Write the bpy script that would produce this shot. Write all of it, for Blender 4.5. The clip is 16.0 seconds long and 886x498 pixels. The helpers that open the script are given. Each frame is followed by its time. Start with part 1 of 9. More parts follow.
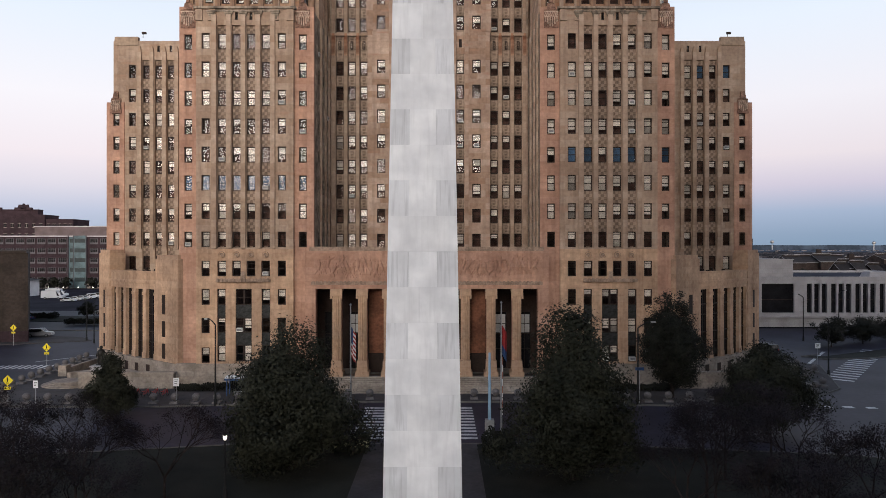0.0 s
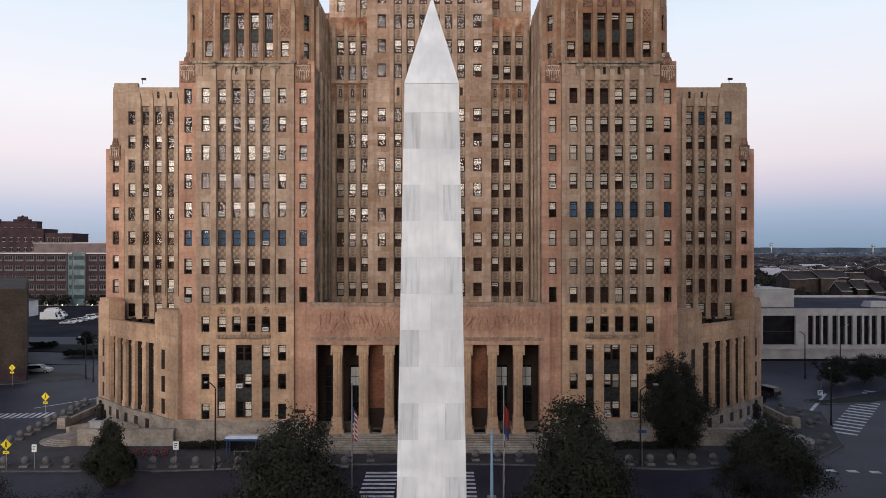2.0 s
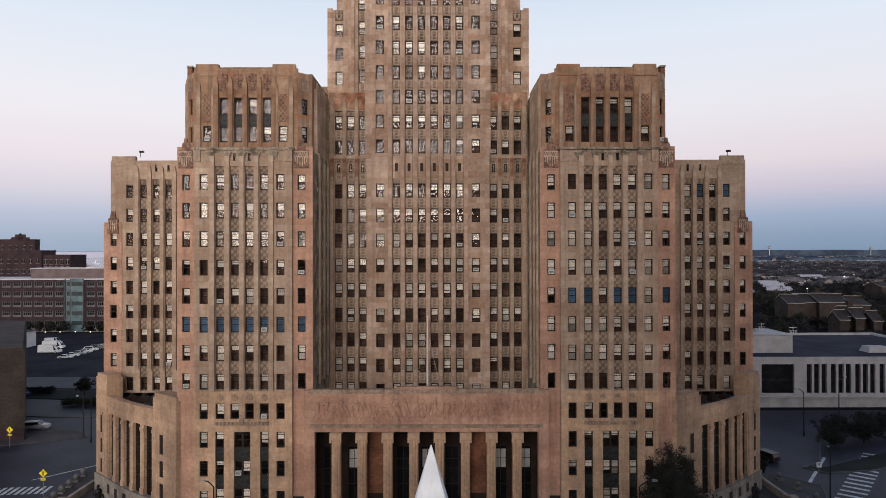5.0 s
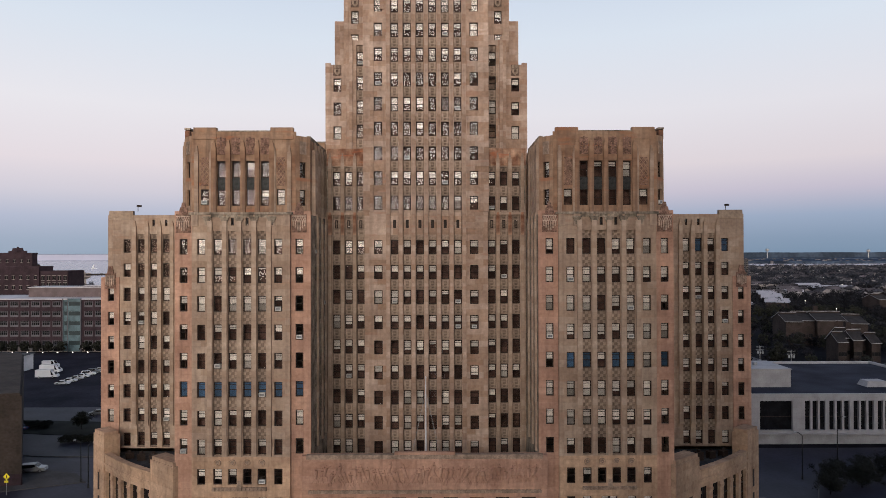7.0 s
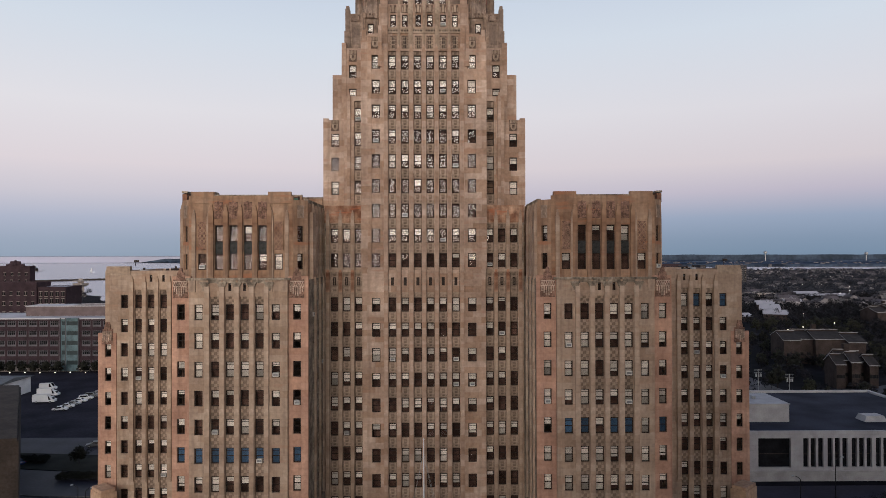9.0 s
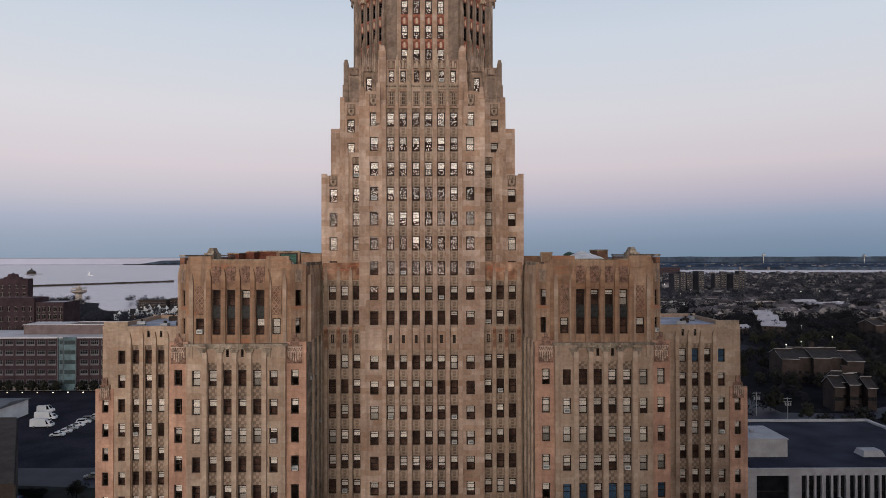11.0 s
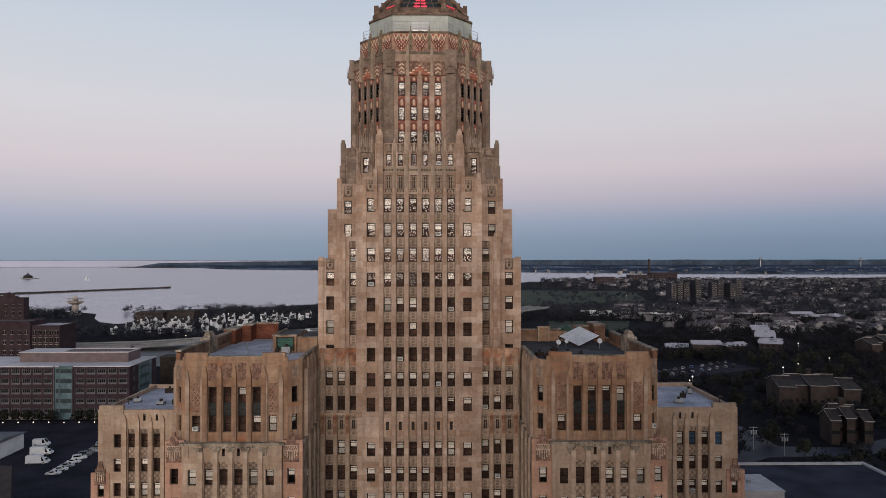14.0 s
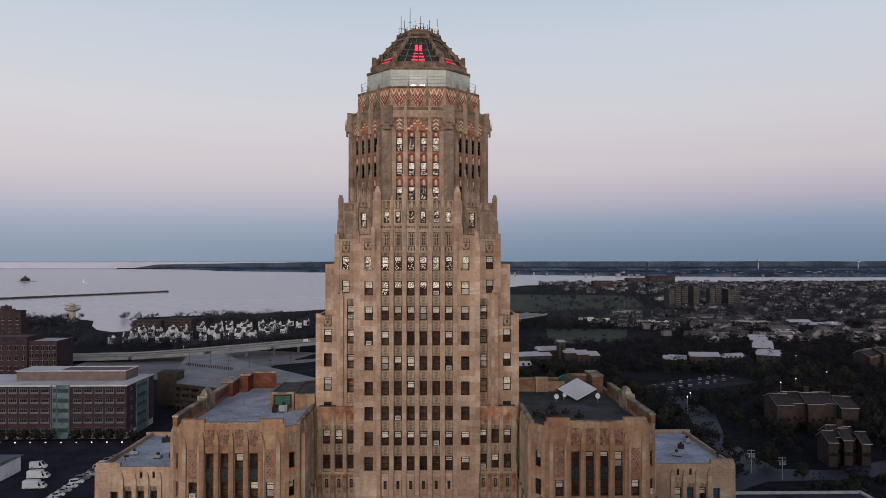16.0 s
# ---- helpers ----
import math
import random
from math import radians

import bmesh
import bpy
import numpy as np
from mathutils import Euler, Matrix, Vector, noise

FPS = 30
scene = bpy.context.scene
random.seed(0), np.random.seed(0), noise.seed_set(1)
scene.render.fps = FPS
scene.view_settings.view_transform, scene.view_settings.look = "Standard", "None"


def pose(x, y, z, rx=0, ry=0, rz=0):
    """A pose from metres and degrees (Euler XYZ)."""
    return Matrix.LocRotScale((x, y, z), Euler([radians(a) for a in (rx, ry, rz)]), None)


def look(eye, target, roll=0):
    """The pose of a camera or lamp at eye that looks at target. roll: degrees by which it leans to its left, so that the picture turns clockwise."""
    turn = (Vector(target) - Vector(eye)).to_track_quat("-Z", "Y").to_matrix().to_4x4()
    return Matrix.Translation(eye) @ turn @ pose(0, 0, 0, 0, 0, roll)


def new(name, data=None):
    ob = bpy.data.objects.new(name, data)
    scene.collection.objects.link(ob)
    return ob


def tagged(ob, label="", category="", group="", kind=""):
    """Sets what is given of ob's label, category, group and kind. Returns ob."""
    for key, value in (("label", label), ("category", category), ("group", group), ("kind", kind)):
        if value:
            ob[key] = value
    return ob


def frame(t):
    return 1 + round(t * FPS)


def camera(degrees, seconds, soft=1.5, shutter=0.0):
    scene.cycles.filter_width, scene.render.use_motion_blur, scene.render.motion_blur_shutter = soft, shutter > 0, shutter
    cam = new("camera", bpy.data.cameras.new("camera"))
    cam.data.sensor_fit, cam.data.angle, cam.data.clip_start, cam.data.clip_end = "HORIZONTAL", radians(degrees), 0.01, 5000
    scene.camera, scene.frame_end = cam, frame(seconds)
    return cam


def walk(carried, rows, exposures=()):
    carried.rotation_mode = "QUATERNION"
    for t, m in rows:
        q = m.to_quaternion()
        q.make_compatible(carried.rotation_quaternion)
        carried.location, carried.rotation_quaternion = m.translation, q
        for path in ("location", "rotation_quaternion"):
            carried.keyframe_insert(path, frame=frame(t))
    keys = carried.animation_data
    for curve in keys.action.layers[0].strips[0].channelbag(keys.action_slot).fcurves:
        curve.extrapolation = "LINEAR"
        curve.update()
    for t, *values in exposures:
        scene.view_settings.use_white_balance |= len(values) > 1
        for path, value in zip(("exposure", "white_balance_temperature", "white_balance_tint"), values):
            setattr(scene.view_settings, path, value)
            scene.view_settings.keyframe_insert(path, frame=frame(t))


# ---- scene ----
cam = camera(66.9, 16.0, soft=0.7)
METRES, EYE, TILT, LEAN, TURN = 64.0, 18.0, 0.0, 0.0, 0.0
ROWS = [
    (0.0, 0.0, 0.0, 0.0, 0.0, 0.0, -0.0),
    (0.5, -0.0013, 0.0017, 0.0279, -0.02, 0.05, 0.01),
    (1.0, -0.0023, 0.0039, 0.0555, -0.03, 0.07, 0.01),
    (1.5, -0.003, 0.0054, 0.0822, -0.04, 0.1, 0.02),
    (2.0, -0.0037, 0.0065, 0.109, -0.06, 0.14, 0.02),
    (2.5, -0.0036, 0.0026, 0.1356, -0.06, 0.14, 0.05),
    (3.0, -0.0048, 0.0073, 0.1627, -0.12, 0.17, 0.07),
    (3.5, -0.0056, 0.0112, 0.1911, -0.16, 0.2, 0.08),
    (4.0, -0.0048, 0.0072, 0.2198, -0.16, 0.22, 0.09),
    (6.5, -0.0035, 0.009, 0.3766, -0.3, 0.34, 0.14),
    (7.0, -0.0035, 0.0094, 0.4083, -0.34, 0.38, 0.14),
    (7.5, -0.0031, 0.0097, 0.4407, -0.37, 0.41, 0.16),
    (8.0, -0.0028, 0.01, 0.4733, -0.41, 0.44, 0.16),
    (8.5, -0.0025, 0.0103, 0.5058, -0.44, 0.45, 0.16),
    (9.0, -0.0021, 0.0107, 0.5383, -0.47, 0.47, 0.14),
    (11.5, -0.0012, 0.0126, 0.7021, -0.63, 0.54, 0.1),
    (12.0, -0.0012, 0.0131, 0.735, -0.67, 0.55, 0.09),
    (12.5, -0.0009, 0.0129, 0.7676, -0.7, 0.58, 0.09),
    (13.0, -0.0004, 0.0131, 0.8002, -0.73, 0.6, 0.09),
    (13.5, -0.0005, 0.0133, 0.8323, -0.78, 0.61, 0.06),
    (14.0, -0.0002, 0.0137, 0.8646, -0.81, 0.62, 0.05),
    (14.5, -0.0001, 0.014, 0.8982, -0.86, 0.63, 0.04),
    (15.0, 0.0002, 0.0143, 0.9316, -0.89, 0.64, 0.04),
    (15.5, 0.0004, 0.015, 0.9652, -0.94, 0.64, 0.03),
    (16.0, 0.0006, 0.0153, 0.9983, -0.97, 0.65, 0.02),
]
walk(cam, [(t, pose(0, 0, EYE, TILT, LEAN, TURN) @ pose(METRES * x, METRES * y, METRES * z, 90 + pitch, roll, yaw)) for t, x, y, z, yaw, pitch, roll in ROWS],
     exposures=[(0.0, 0.24), (4.0, 0.16), (9.0, -0.1), (12.5, -0.24), (16.0, -0.27)])

# ---- light ----
def srgb(r, g, b):
    f = lambda c: (c / 255 / 12.92) if c / 255 <= 0.04045 else ((c / 255 + 0.055) / 1.055) ** 2.4
    return (f(r), f(g), f(b), 1.0)


world = bpy.data.worlds.new("dawn_sky")
scene.world = world
world.use_nodes = True
wn, wl = world.node_tree.nodes, world.node_tree.links
wn.clear()
w_out, w_bg = wn.new("ShaderNodeOutputWorld"), wn.new("ShaderNodeBackground")
w_tc, w_sep = wn.new("ShaderNodeTexCoord"), wn.new("ShaderNodeSeparateXYZ")
wl.new(w_tc.outputs["Generated"], w_sep.inputs[0])


def ramp(nodes, stops):
    r = nodes.new("ShaderNodeValToRGB")
    while len(r.color_ramp.elements) < len(stops):
        r.color_ramp.elements.new(0.5)
    for e, (p, c) in zip(r.color_ramp.elements, stops):
        e.position, e.color = p, c
    return r


# the twilight side ahead: blue earth shadow at the horizon, a pink belt over it, pale blue above
high = [(0.3, srgb(217, 226, 238)), (0.42, srgb(196, 210, 231)), (0.7, (0.13, 0.2, 0.35, 1)), (1.0, (0.09, 0.15, 0.29, 1))]
ahead_left = ramp(wn, [(0.0, srgb(152, 167, 187)), (0.02, srgb(160, 173, 193)), (0.05, srgb(180, 187, 207)), (0.085, srgb(210, 206, 217)), (0.125, srgb(228, 219, 225)), (0.2, srgb(232, 230, 236))] + high)
ahead_right = ramp(wn, [(0.0, srgb(124, 146, 170)), (0.02, srgb(134, 153, 177)), (0.05, srgb(154, 169, 193)), (0.085, srgb(196, 190, 206)), (0.125, srgb(220, 211, 217)), (0.2, srgb(226, 224, 231))] + high)
# the dawn side behind the camera: a warm glowing band
behind = ramp(wn, [(0.0, (2.0, 1.32, 0.98, 1)), (0.05, (2.3, 1.85, 1.52, 1)), (0.16, (2.05, 1.9, 1.8, 1)), (0.34, (0.8, 0.85, 0.95, 1)), (0.7, (0.13, 0.2, 0.35, 1)), (1.0, (0.09, 0.15, 0.29, 1))])
wl.new(w_sep.outputs["Z"], ahead_left.inputs[0])
wl.new(w_sep.outputs["Z"], ahead_right.inputs[0])
w_side = wn.new("ShaderNodeMapRange")
for key, value in (("From Min", -0.5), ("From Max", 0.5), ("To Min", 0.0), ("To Max", 1.0)):
    w_side.inputs[key].default_value = value
wl.new(w_sep.outputs["X"], w_side.inputs["Value"])
ahead = wn.new("ShaderNodeMix")
ahead.data_type = "RGBA"
wl.new(w_side.outputs["Result"], ahead.inputs["Factor"])
wl.new(ahead_left.outputs["Color"], ahead.inputs["A"])
wl.new(ahead_right.outputs["Color"], ahead.inputs["B"])
wl.new(w_sep.outputs["Z"], behind.inputs[0])
w_map = wn.new("ShaderNodeMapRange")
w_map.interpolation_type = "SMOOTHSTEP"
for key, value in (("From Min", 0.25), ("From Max", -0.8), ("To Min", 0.0), ("To Max", 1.0)):
    w_map.inputs[key].default_value = value
wl.new(w_sep.outputs["Y"], w_map.inputs["Value"])
w_mix = wn.new("ShaderNodeMix")
w_mix.data_type = "RGBA"
wl.new(w_map.outputs["Result"], w_mix.inputs["Factor"])
wl.new(ahead.outputs["Result"], w_mix.inputs["A"])
wl.new(behind.outputs["Color"], w_mix.inputs["B"])
wl.new(w_mix.outputs["Result"], w_bg.inputs["Color"])
w_bg.inputs["Strength"].default_value = 1.0
wl.new(w_bg.outputs[0], w_out.inputs[0])

sun = new("sun", bpy.data.lights.new("sun", "SUN"))
sun.data.energy, sun.data.angle, sun.data.color = 3.0, radians(50), (1.0, 0.89, 0.78)
sun.matrix_world = look((6, -100, 38), (0, 60, 12))

# ---- materials ----
def mat(name, color, rough=0.8, metal=0.0, var=0.25, scale=0.6, fine=6.0, bump=0.15, tint=None, courses=None, streak=0.0, streak_color=(0.05, 0.03, 0.025, 1), rnd=0.0, emit=0.0, spec=0.2, streak_map=(1.1, 1.1, 0.07), patch=0.0, patch_color=(0.3, 0.165, 0.115, 1)):
    """A surface with variation at two scales, optional stone courses, run-down streaks and a per-object tint."""
    m = bpy.data.materials.new(name)
    m.use_nodes = True
    n, l = m.node_tree.nodes, m.node_tree.links
    b = n["Principled BSDF"]
    b.inputs["Roughness"].default_value, b.inputs["Metallic"].default_value = rough, metal
    b.inputs["Specular IOR Level"].default_value = spec
    tc = n.new("ShaderNodeTexCoord")
    big, small = n.new("ShaderNodeTexNoise"), n.new("ShaderNodeTexNoise")
    big.inputs["Scale"].default_value, small.inputs["Scale"].default_value = scale, fine
    big.inputs["Detail"].default_value, small.inputs["Detail"].default_value = 5, 6
    for t in (big, small):
        l.new(tc.outputs["Object"], t.inputs["Vector"])

    def mixed(a, bcol, fac, mode="MIX"):
        x = n.new("ShaderNodeMix")
        x.data_type, x.blend_type = "RGBA", mode
        for sock, v in (("Factor", fac), ("A", a), ("B", bcol)):
            if isinstance(v, bpy.types.NodeSocket):
                l.new(v, x.inputs[sock])
            else:
                x.inputs[sock].default_value = v
        return x.outputs["Result"]

    c = (*color[:3], 1)
    dark = tuple(v * (1 - var) for v in color[:3]) + (1,)
    light = tuple(min(1, v * (1 + var)) for v in (tint or color)[:3]) + (1,)
    r = ramp(n, [(0.35, dark), (0.65, light)])
    l.new(big.outputs["Fac"], r.inputs[0])
    r2 = ramp(n, [(0.3, (1 - var, 1 - var, 1 - var, 1)), (0.7, (1 + 0.4 * var,) * 3 + (1,))])
    l.new(small.outputs["Fac"], r2.inputs[0])
    out = mixed(r.outputs["Color"], r2.outputs["Color"], 1.0, "MULTIPLY")
    height = small.outputs["Fac"]
    if courses:
        w, h, dk = courses
        br = n.new("ShaderNodeTexBrick")
        rot = n.new("ShaderNodeCombineXYZ")
        sx = n.new("ShaderNodeSeparateXYZ")
        ad = n.new("ShaderNodeMath")
        l.new(tc.outputs["Object"], sx.inputs[0])
        l.new(sx.outputs["X"], ad.inputs[0]), l.new(sx.outputs["Y"], ad.inputs[1])
        l.new(ad.outputs[0], rot.inputs["X"]), l.new(sx.outputs["Z"], rot.inputs["Y"])
        l.new(rot.outputs[0], br.inputs["Vector"])
        br.inputs["Scale"].default_value = 1.0
        br.inputs["Brick Width"].default_value, br.inputs["Row Height"].default_value = w, h
        br.inputs["Mortar Size"].default_value = 0.014
        br.inputs["Color1"].default_value, br.inputs["Color2"].default_value = (1, 1, 1, 1), (1 - dk * 0.8, 1 - dk * 1.1, 1 - dk * 1.35, 1)
        br.inputs["Mortar"].default_value = (0.8, 0.78, 0.76, 1)
        out = mixed(out, br.outputs["Color"], 1.0, "MULTIPLY")
        height = br.outputs["Fac"]
    if streak:
        mp = n.new("ShaderNodeMapping")
        mp.inputs["Scale"].default_value = streak_map
        l.new(tc.outputs["Object"], mp.inputs["Vector"])
        st = n.new("ShaderNodeTexNoise")
        st.inputs["Scale"].default_value, st.inputs["Detail"].default_value = 1.4, 6
        l.new(mp.outputs[0], st.inputs["Vector"])
        sr = ramp(n, [(0.48, (0, 0, 0, 1)), (0.72, (streak,) * 3 + (1,))])
        l.new(st.outputs["Fac"], sr.inputs[0])
        out = mixed(out, streak_color, sr.outputs["Color"])
    if patch:   # single blocks and short runs of redder stone
        mp2 = n.new("ShaderNodeMapping")
        mp2.inputs["Scale"].default_value = (0.22, 0.22, 1.0)
        l.new(tc.outputs["Object"], mp2.inputs["Vector"])
        pn = n.new("ShaderNodeTexNoise")
        pn.inputs["Scale"].default_value, pn.inputs["Detail"].default_value = 1.1, 5
        l.new(mp2.outputs[0], pn.inputs["Vector"])
        pr = ramp(n, [(0.57, (0, 0, 0, 1)), (0.68, (patch,) * 3 + (1,))])
        l.new(pn.outputs["Fac"], pr.inputs[0])
        out = mixed(out, patch_color, pr.outputs["Color"])
    if rnd:
        oi = n.new("ShaderNodeObjectInfo")
        hs = n.new("ShaderNodeMapRange")
        hs.inputs["To Min"].default_value, hs.inputs["To Max"].default_value = 1 - rnd, 1 + rnd * 0.4
        l.new(oi.outputs["Random"], hs.inputs["Value"])
        cc = n.new("ShaderNodeCombineColor")
        for k in range(3):
            l.new(hs.outputs["Result"], cc.inputs[k])
        out = mixed(out, cc.outputs["Color"], 1.0, "MULTIPLY")
    l.new(out, b.inputs["Base Color"])
    if emit:
        l.new(out, b.inputs["Emission Color"])
        b.inputs["Emission Strength"].default_value = emit
    if bump:
        bp = n.new("ShaderNodeBump")
        bp.inputs["Strength"].default_value, bp.inputs["Distance"].default_value = bump, 0.05
        l.new(height, bp.inputs["Height"])
        l.new(bp.outputs["Normal"], b.inputs["Normal"])
    return m


def glass_mat(name, tint, ior):
    m = bpy.data.materials.new(name)
    m.use_nodes = True
    n, l = m.node_tree.nodes, m.node_tree.links
    n.clear()
    o, mx, tr, gl, fr = (n.new("ShaderNode" + k) for k in ("OutputMaterial", "MixShader", "BsdfTransparent", "BsdfGlossy", "Fresnel"))
    tr.inputs["Color"].default_value = (*tint, 1)
    gl.inputs["Roughness"].default_value = 0.03
    fr.inputs["IOR"].default_value = ior
    l.new(fr.outputs[0], mx.inputs[0]), l.new(tr.outputs[0], mx.inputs[1]), l.new(gl.outputs[0], mx.inputs[2]), l.new(mx.outputs[0], o.inputs[0])
    return m


STONE = mat("sandstone", (0.39, 0.28, 0.21), 0.85, var=0.2, scale=0.16, fine=2.2, tint=(0.425, 0.324, 0.246), courses=(2.4, 0.92, 0.2), streak=0.45, streak_color=(0.15, 0.105, 0.08, 1), patch=0.5, patch_color=(0.34, 0.205, 0.14, 1))
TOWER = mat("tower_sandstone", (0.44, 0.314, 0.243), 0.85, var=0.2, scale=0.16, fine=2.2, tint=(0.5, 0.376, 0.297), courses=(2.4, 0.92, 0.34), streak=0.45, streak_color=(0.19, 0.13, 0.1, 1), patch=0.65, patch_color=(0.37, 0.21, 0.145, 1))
WARM = mat("warm_sandstone", (0.465, 0.315, 0.218), 0.85, var=0.22, scale=0.2, fine=2.2, tint=(0.49, 0.33, 0.22), courses=(2.1, 0.92, 0.13), streak=0.4, streak_color=(0.14, 0.08, 0.05, 1), patch=0.3)
ROSE = mat("rose_sandstone", (0.455, 0.262, 0.192), 0.85, var=0.2, scale=0.2, fine=2.2, tint=(0.49, 0.3, 0.215), courses=(2.1, 0.92, 0.14), streak=0.4, streak_color=(0.17, 0.1, 0.075, 1), patch=0.3)
PALE = mat("pale_sandstone", (0.4, 0.305, 0.228), 0.85, var=0.28, scale=0.25, fine=2.4, courses=(2.0, 0.92, 0.12), streak=0.45, streak_color=(0.12, 0.09, 0.065, 1))
WEATHERED = mat("weathered_and_recess_stone", (0.25, 0.205, 0.16), 0.9, var=0.4, scale=0.5, fine=2.6, tint=(0.33, 0.275, 0.215), courses=(2.0, 0.92, 0.12), streak=0.7, streak_color=(0.075, 0.06, 0.05, 1), streak_map=(2.2, 2.2, 0.3))
TOPSTONE = mat("stained_top_stone", (0.3, 0.165, 0.1), 0.85, var=0.22, scale=0.2, fine=1.8, tint=(0.37, 0.25, 0.17), courses=(2.2, 0.92, 0.16), streak=0.65, streak_color=(0.1, 0.07, 0.055, 1), patch=0.75, patch_color=(0.33, 0.14, 0.075, 1))
ROOF_WALL = mat("sooty_parapet_stone", (0.2, 0.115, 0.078), 0.9, var=0.35, scale=0.5, fine=2.2, courses=(1.6, 0.6, 0.18), streak=0.6, streak_color=(0.08, 0.055, 0.045, 1), patch=0.5, patch_color=(0.26, 0.105, 0.06, 1))
RED_STAIN = mat("rust_stained_stone", (0.36, 0.15, 0.085), 0.85, var=0.35, scale=0.55, fine=1.5, tint=(0.43, 0.28, 0.19), courses=(1.5, 0.92, 0.16), streak=0.6, streak_color=(0.12, 0.065, 0.045, 1), patch=0.85, patch_color=(0.42, 0.135, 0.065, 1))
GREY_STONE = mat("weathered_grey_stone", (0.2, 0.16, 0.125), 0.9, var=0.4, scale=0.4, fine=2.5, courses=(1.4, 0.6, 0.1), streak=0.5)
BASE_STONE = mat("grey_base_course", (0.3, 0.26, 0.225), 0.85, var=0.25, scale=0.5, fine=3, courses=(1.6, 0.75, 0.14))
CARVED = mat("carved_stone", (0.34, 0.245, 0.185), 0.9, var=0.26, scale=1.2, fine=5, bump=0.9, streak=0.4, streak_color=(0.08, 0.06, 0.045, 1))
# dark colour that paints the shade in the hollows of the carving
CARVING_SHADE = mat("carving_shade_ground", (0.17, 0.115, 0.088), 0.9, var=0.4, scale=1.5, fine=6, bump=0.8)
SPANDREL = mat("spandrel_stone", (0.25, 0.18, 0.135), 0.8, var=0.35, scale=0.8, fine=4, rnd=0.3)
CHECK = mat("spandrel_check", (0.36, 0.265, 0.2), 0.8, var=0.3, scale=0.8, fine=4, rnd=0.25)
BRONZE = mat("bronze_frame", (0.028, 0.017, 0.013), 0.6, var=0.3, bump=0.0, spec=0.2)
BRONZE_PANEL = mat("bronze_spandrel_panel", (0.035, 0.036, 0.036), 0.5, metal=0.3, var=0.4, scale=2, bump=0.4)
BLIND = mat("roller_blind", (0.92, 0.84, 0.76), 0.9, var=0.08, bump=0.0, rnd=0.36)
BLIND_GREY = mat("grey_blind", (0.64, 0.58, 0.52), 0.9, var=0.12, bump=0.0, rnd=0.6)
BLUE_BACKING = mat("blue_window_backing", (0.085, 0.17, 0.3), 0.4, var=0.3, scale=0.4, fine=2, bump=0.0, rnd=0.5)
PANE = glass_mat("window_glass", (0.93, 0.93, 0.93), 1.36)
TERRA = mat("orange_terracotta", (0.36, 0.13, 0.08), 0.6, var=0.4, scale=1.2, fine=5)
TERRA_RED = mat("red_terracotta", (0.21, 0.06, 0.045), 0.6, var=0.4, scale=1.2, fine=5)
CREAM_T = mat("cream_terracotta", (0.58, 0.45, 0.32), 0.6, var=0.25, scale=1.2, fine=5)
ROOF_GREY = mat("grey_roof_membrane", (0.37, 0.38, 0.43), 0.75, var=0.25, scale=0.25, fine=1.5, bump=0.1)
ROOF_DARK = mat("dark_roof", (0.05, 0.05, 0.052), 0.8, var=0.4, scale=0.4, fine=2)
# the shade of rooms and porch is put into these two colours
SHADE_IN = mat("interior_shade", (0.04, 0.026, 0.022), 0.9, var=0.3, bump=0)
ROOM_SHADE = mat("room_shade_brown", (0.125, 0.068, 0.053), 0.9, var=0.5, scale=0.35, fine=1.2, bump=0)
BRICK_IN = mat("orange_brick_parapet", (0.18, 0.066, 0.043), 0.9, var=0.3, scale=0.6, fine=3, courses=(0.6, 0.2, 0.2))
MARBLE = mat("white_marble", (0.8, 0.825, 0.865), 0.55, var=0.05, scale=1.4, fine=3.0, tint=(0.88, 0.9, 0.93), bump=0.1, streak=0.3, streak_color=(0.62, 0.64, 0.67, 1), rnd=0.07, streak_map=(7.0, 7.0, 0.8))
MARBLE_STREAKED = mat("streaked_marble", (0.76, 0.785, 0.825), 0.55, var=0.06, scale=1.4, fine=3.0, bump=0.1, streak=0.75, streak_color=(0.5, 0.52, 0.55, 1), rnd=0.12, streak_map=(9.0, 9.0, 0.7))
CREST_DARK = mat("dark_rose_carving", (0.23, 0.135, 0.1), 0.9, var=0.4, scale=1.5, fine=6, bump=0.6)
CREST_PALE = mat("pale_carving", (0.46, 0.345, 0.27), 0.85, var=0.35, scale=1.5, fine=6, bump=0.4)

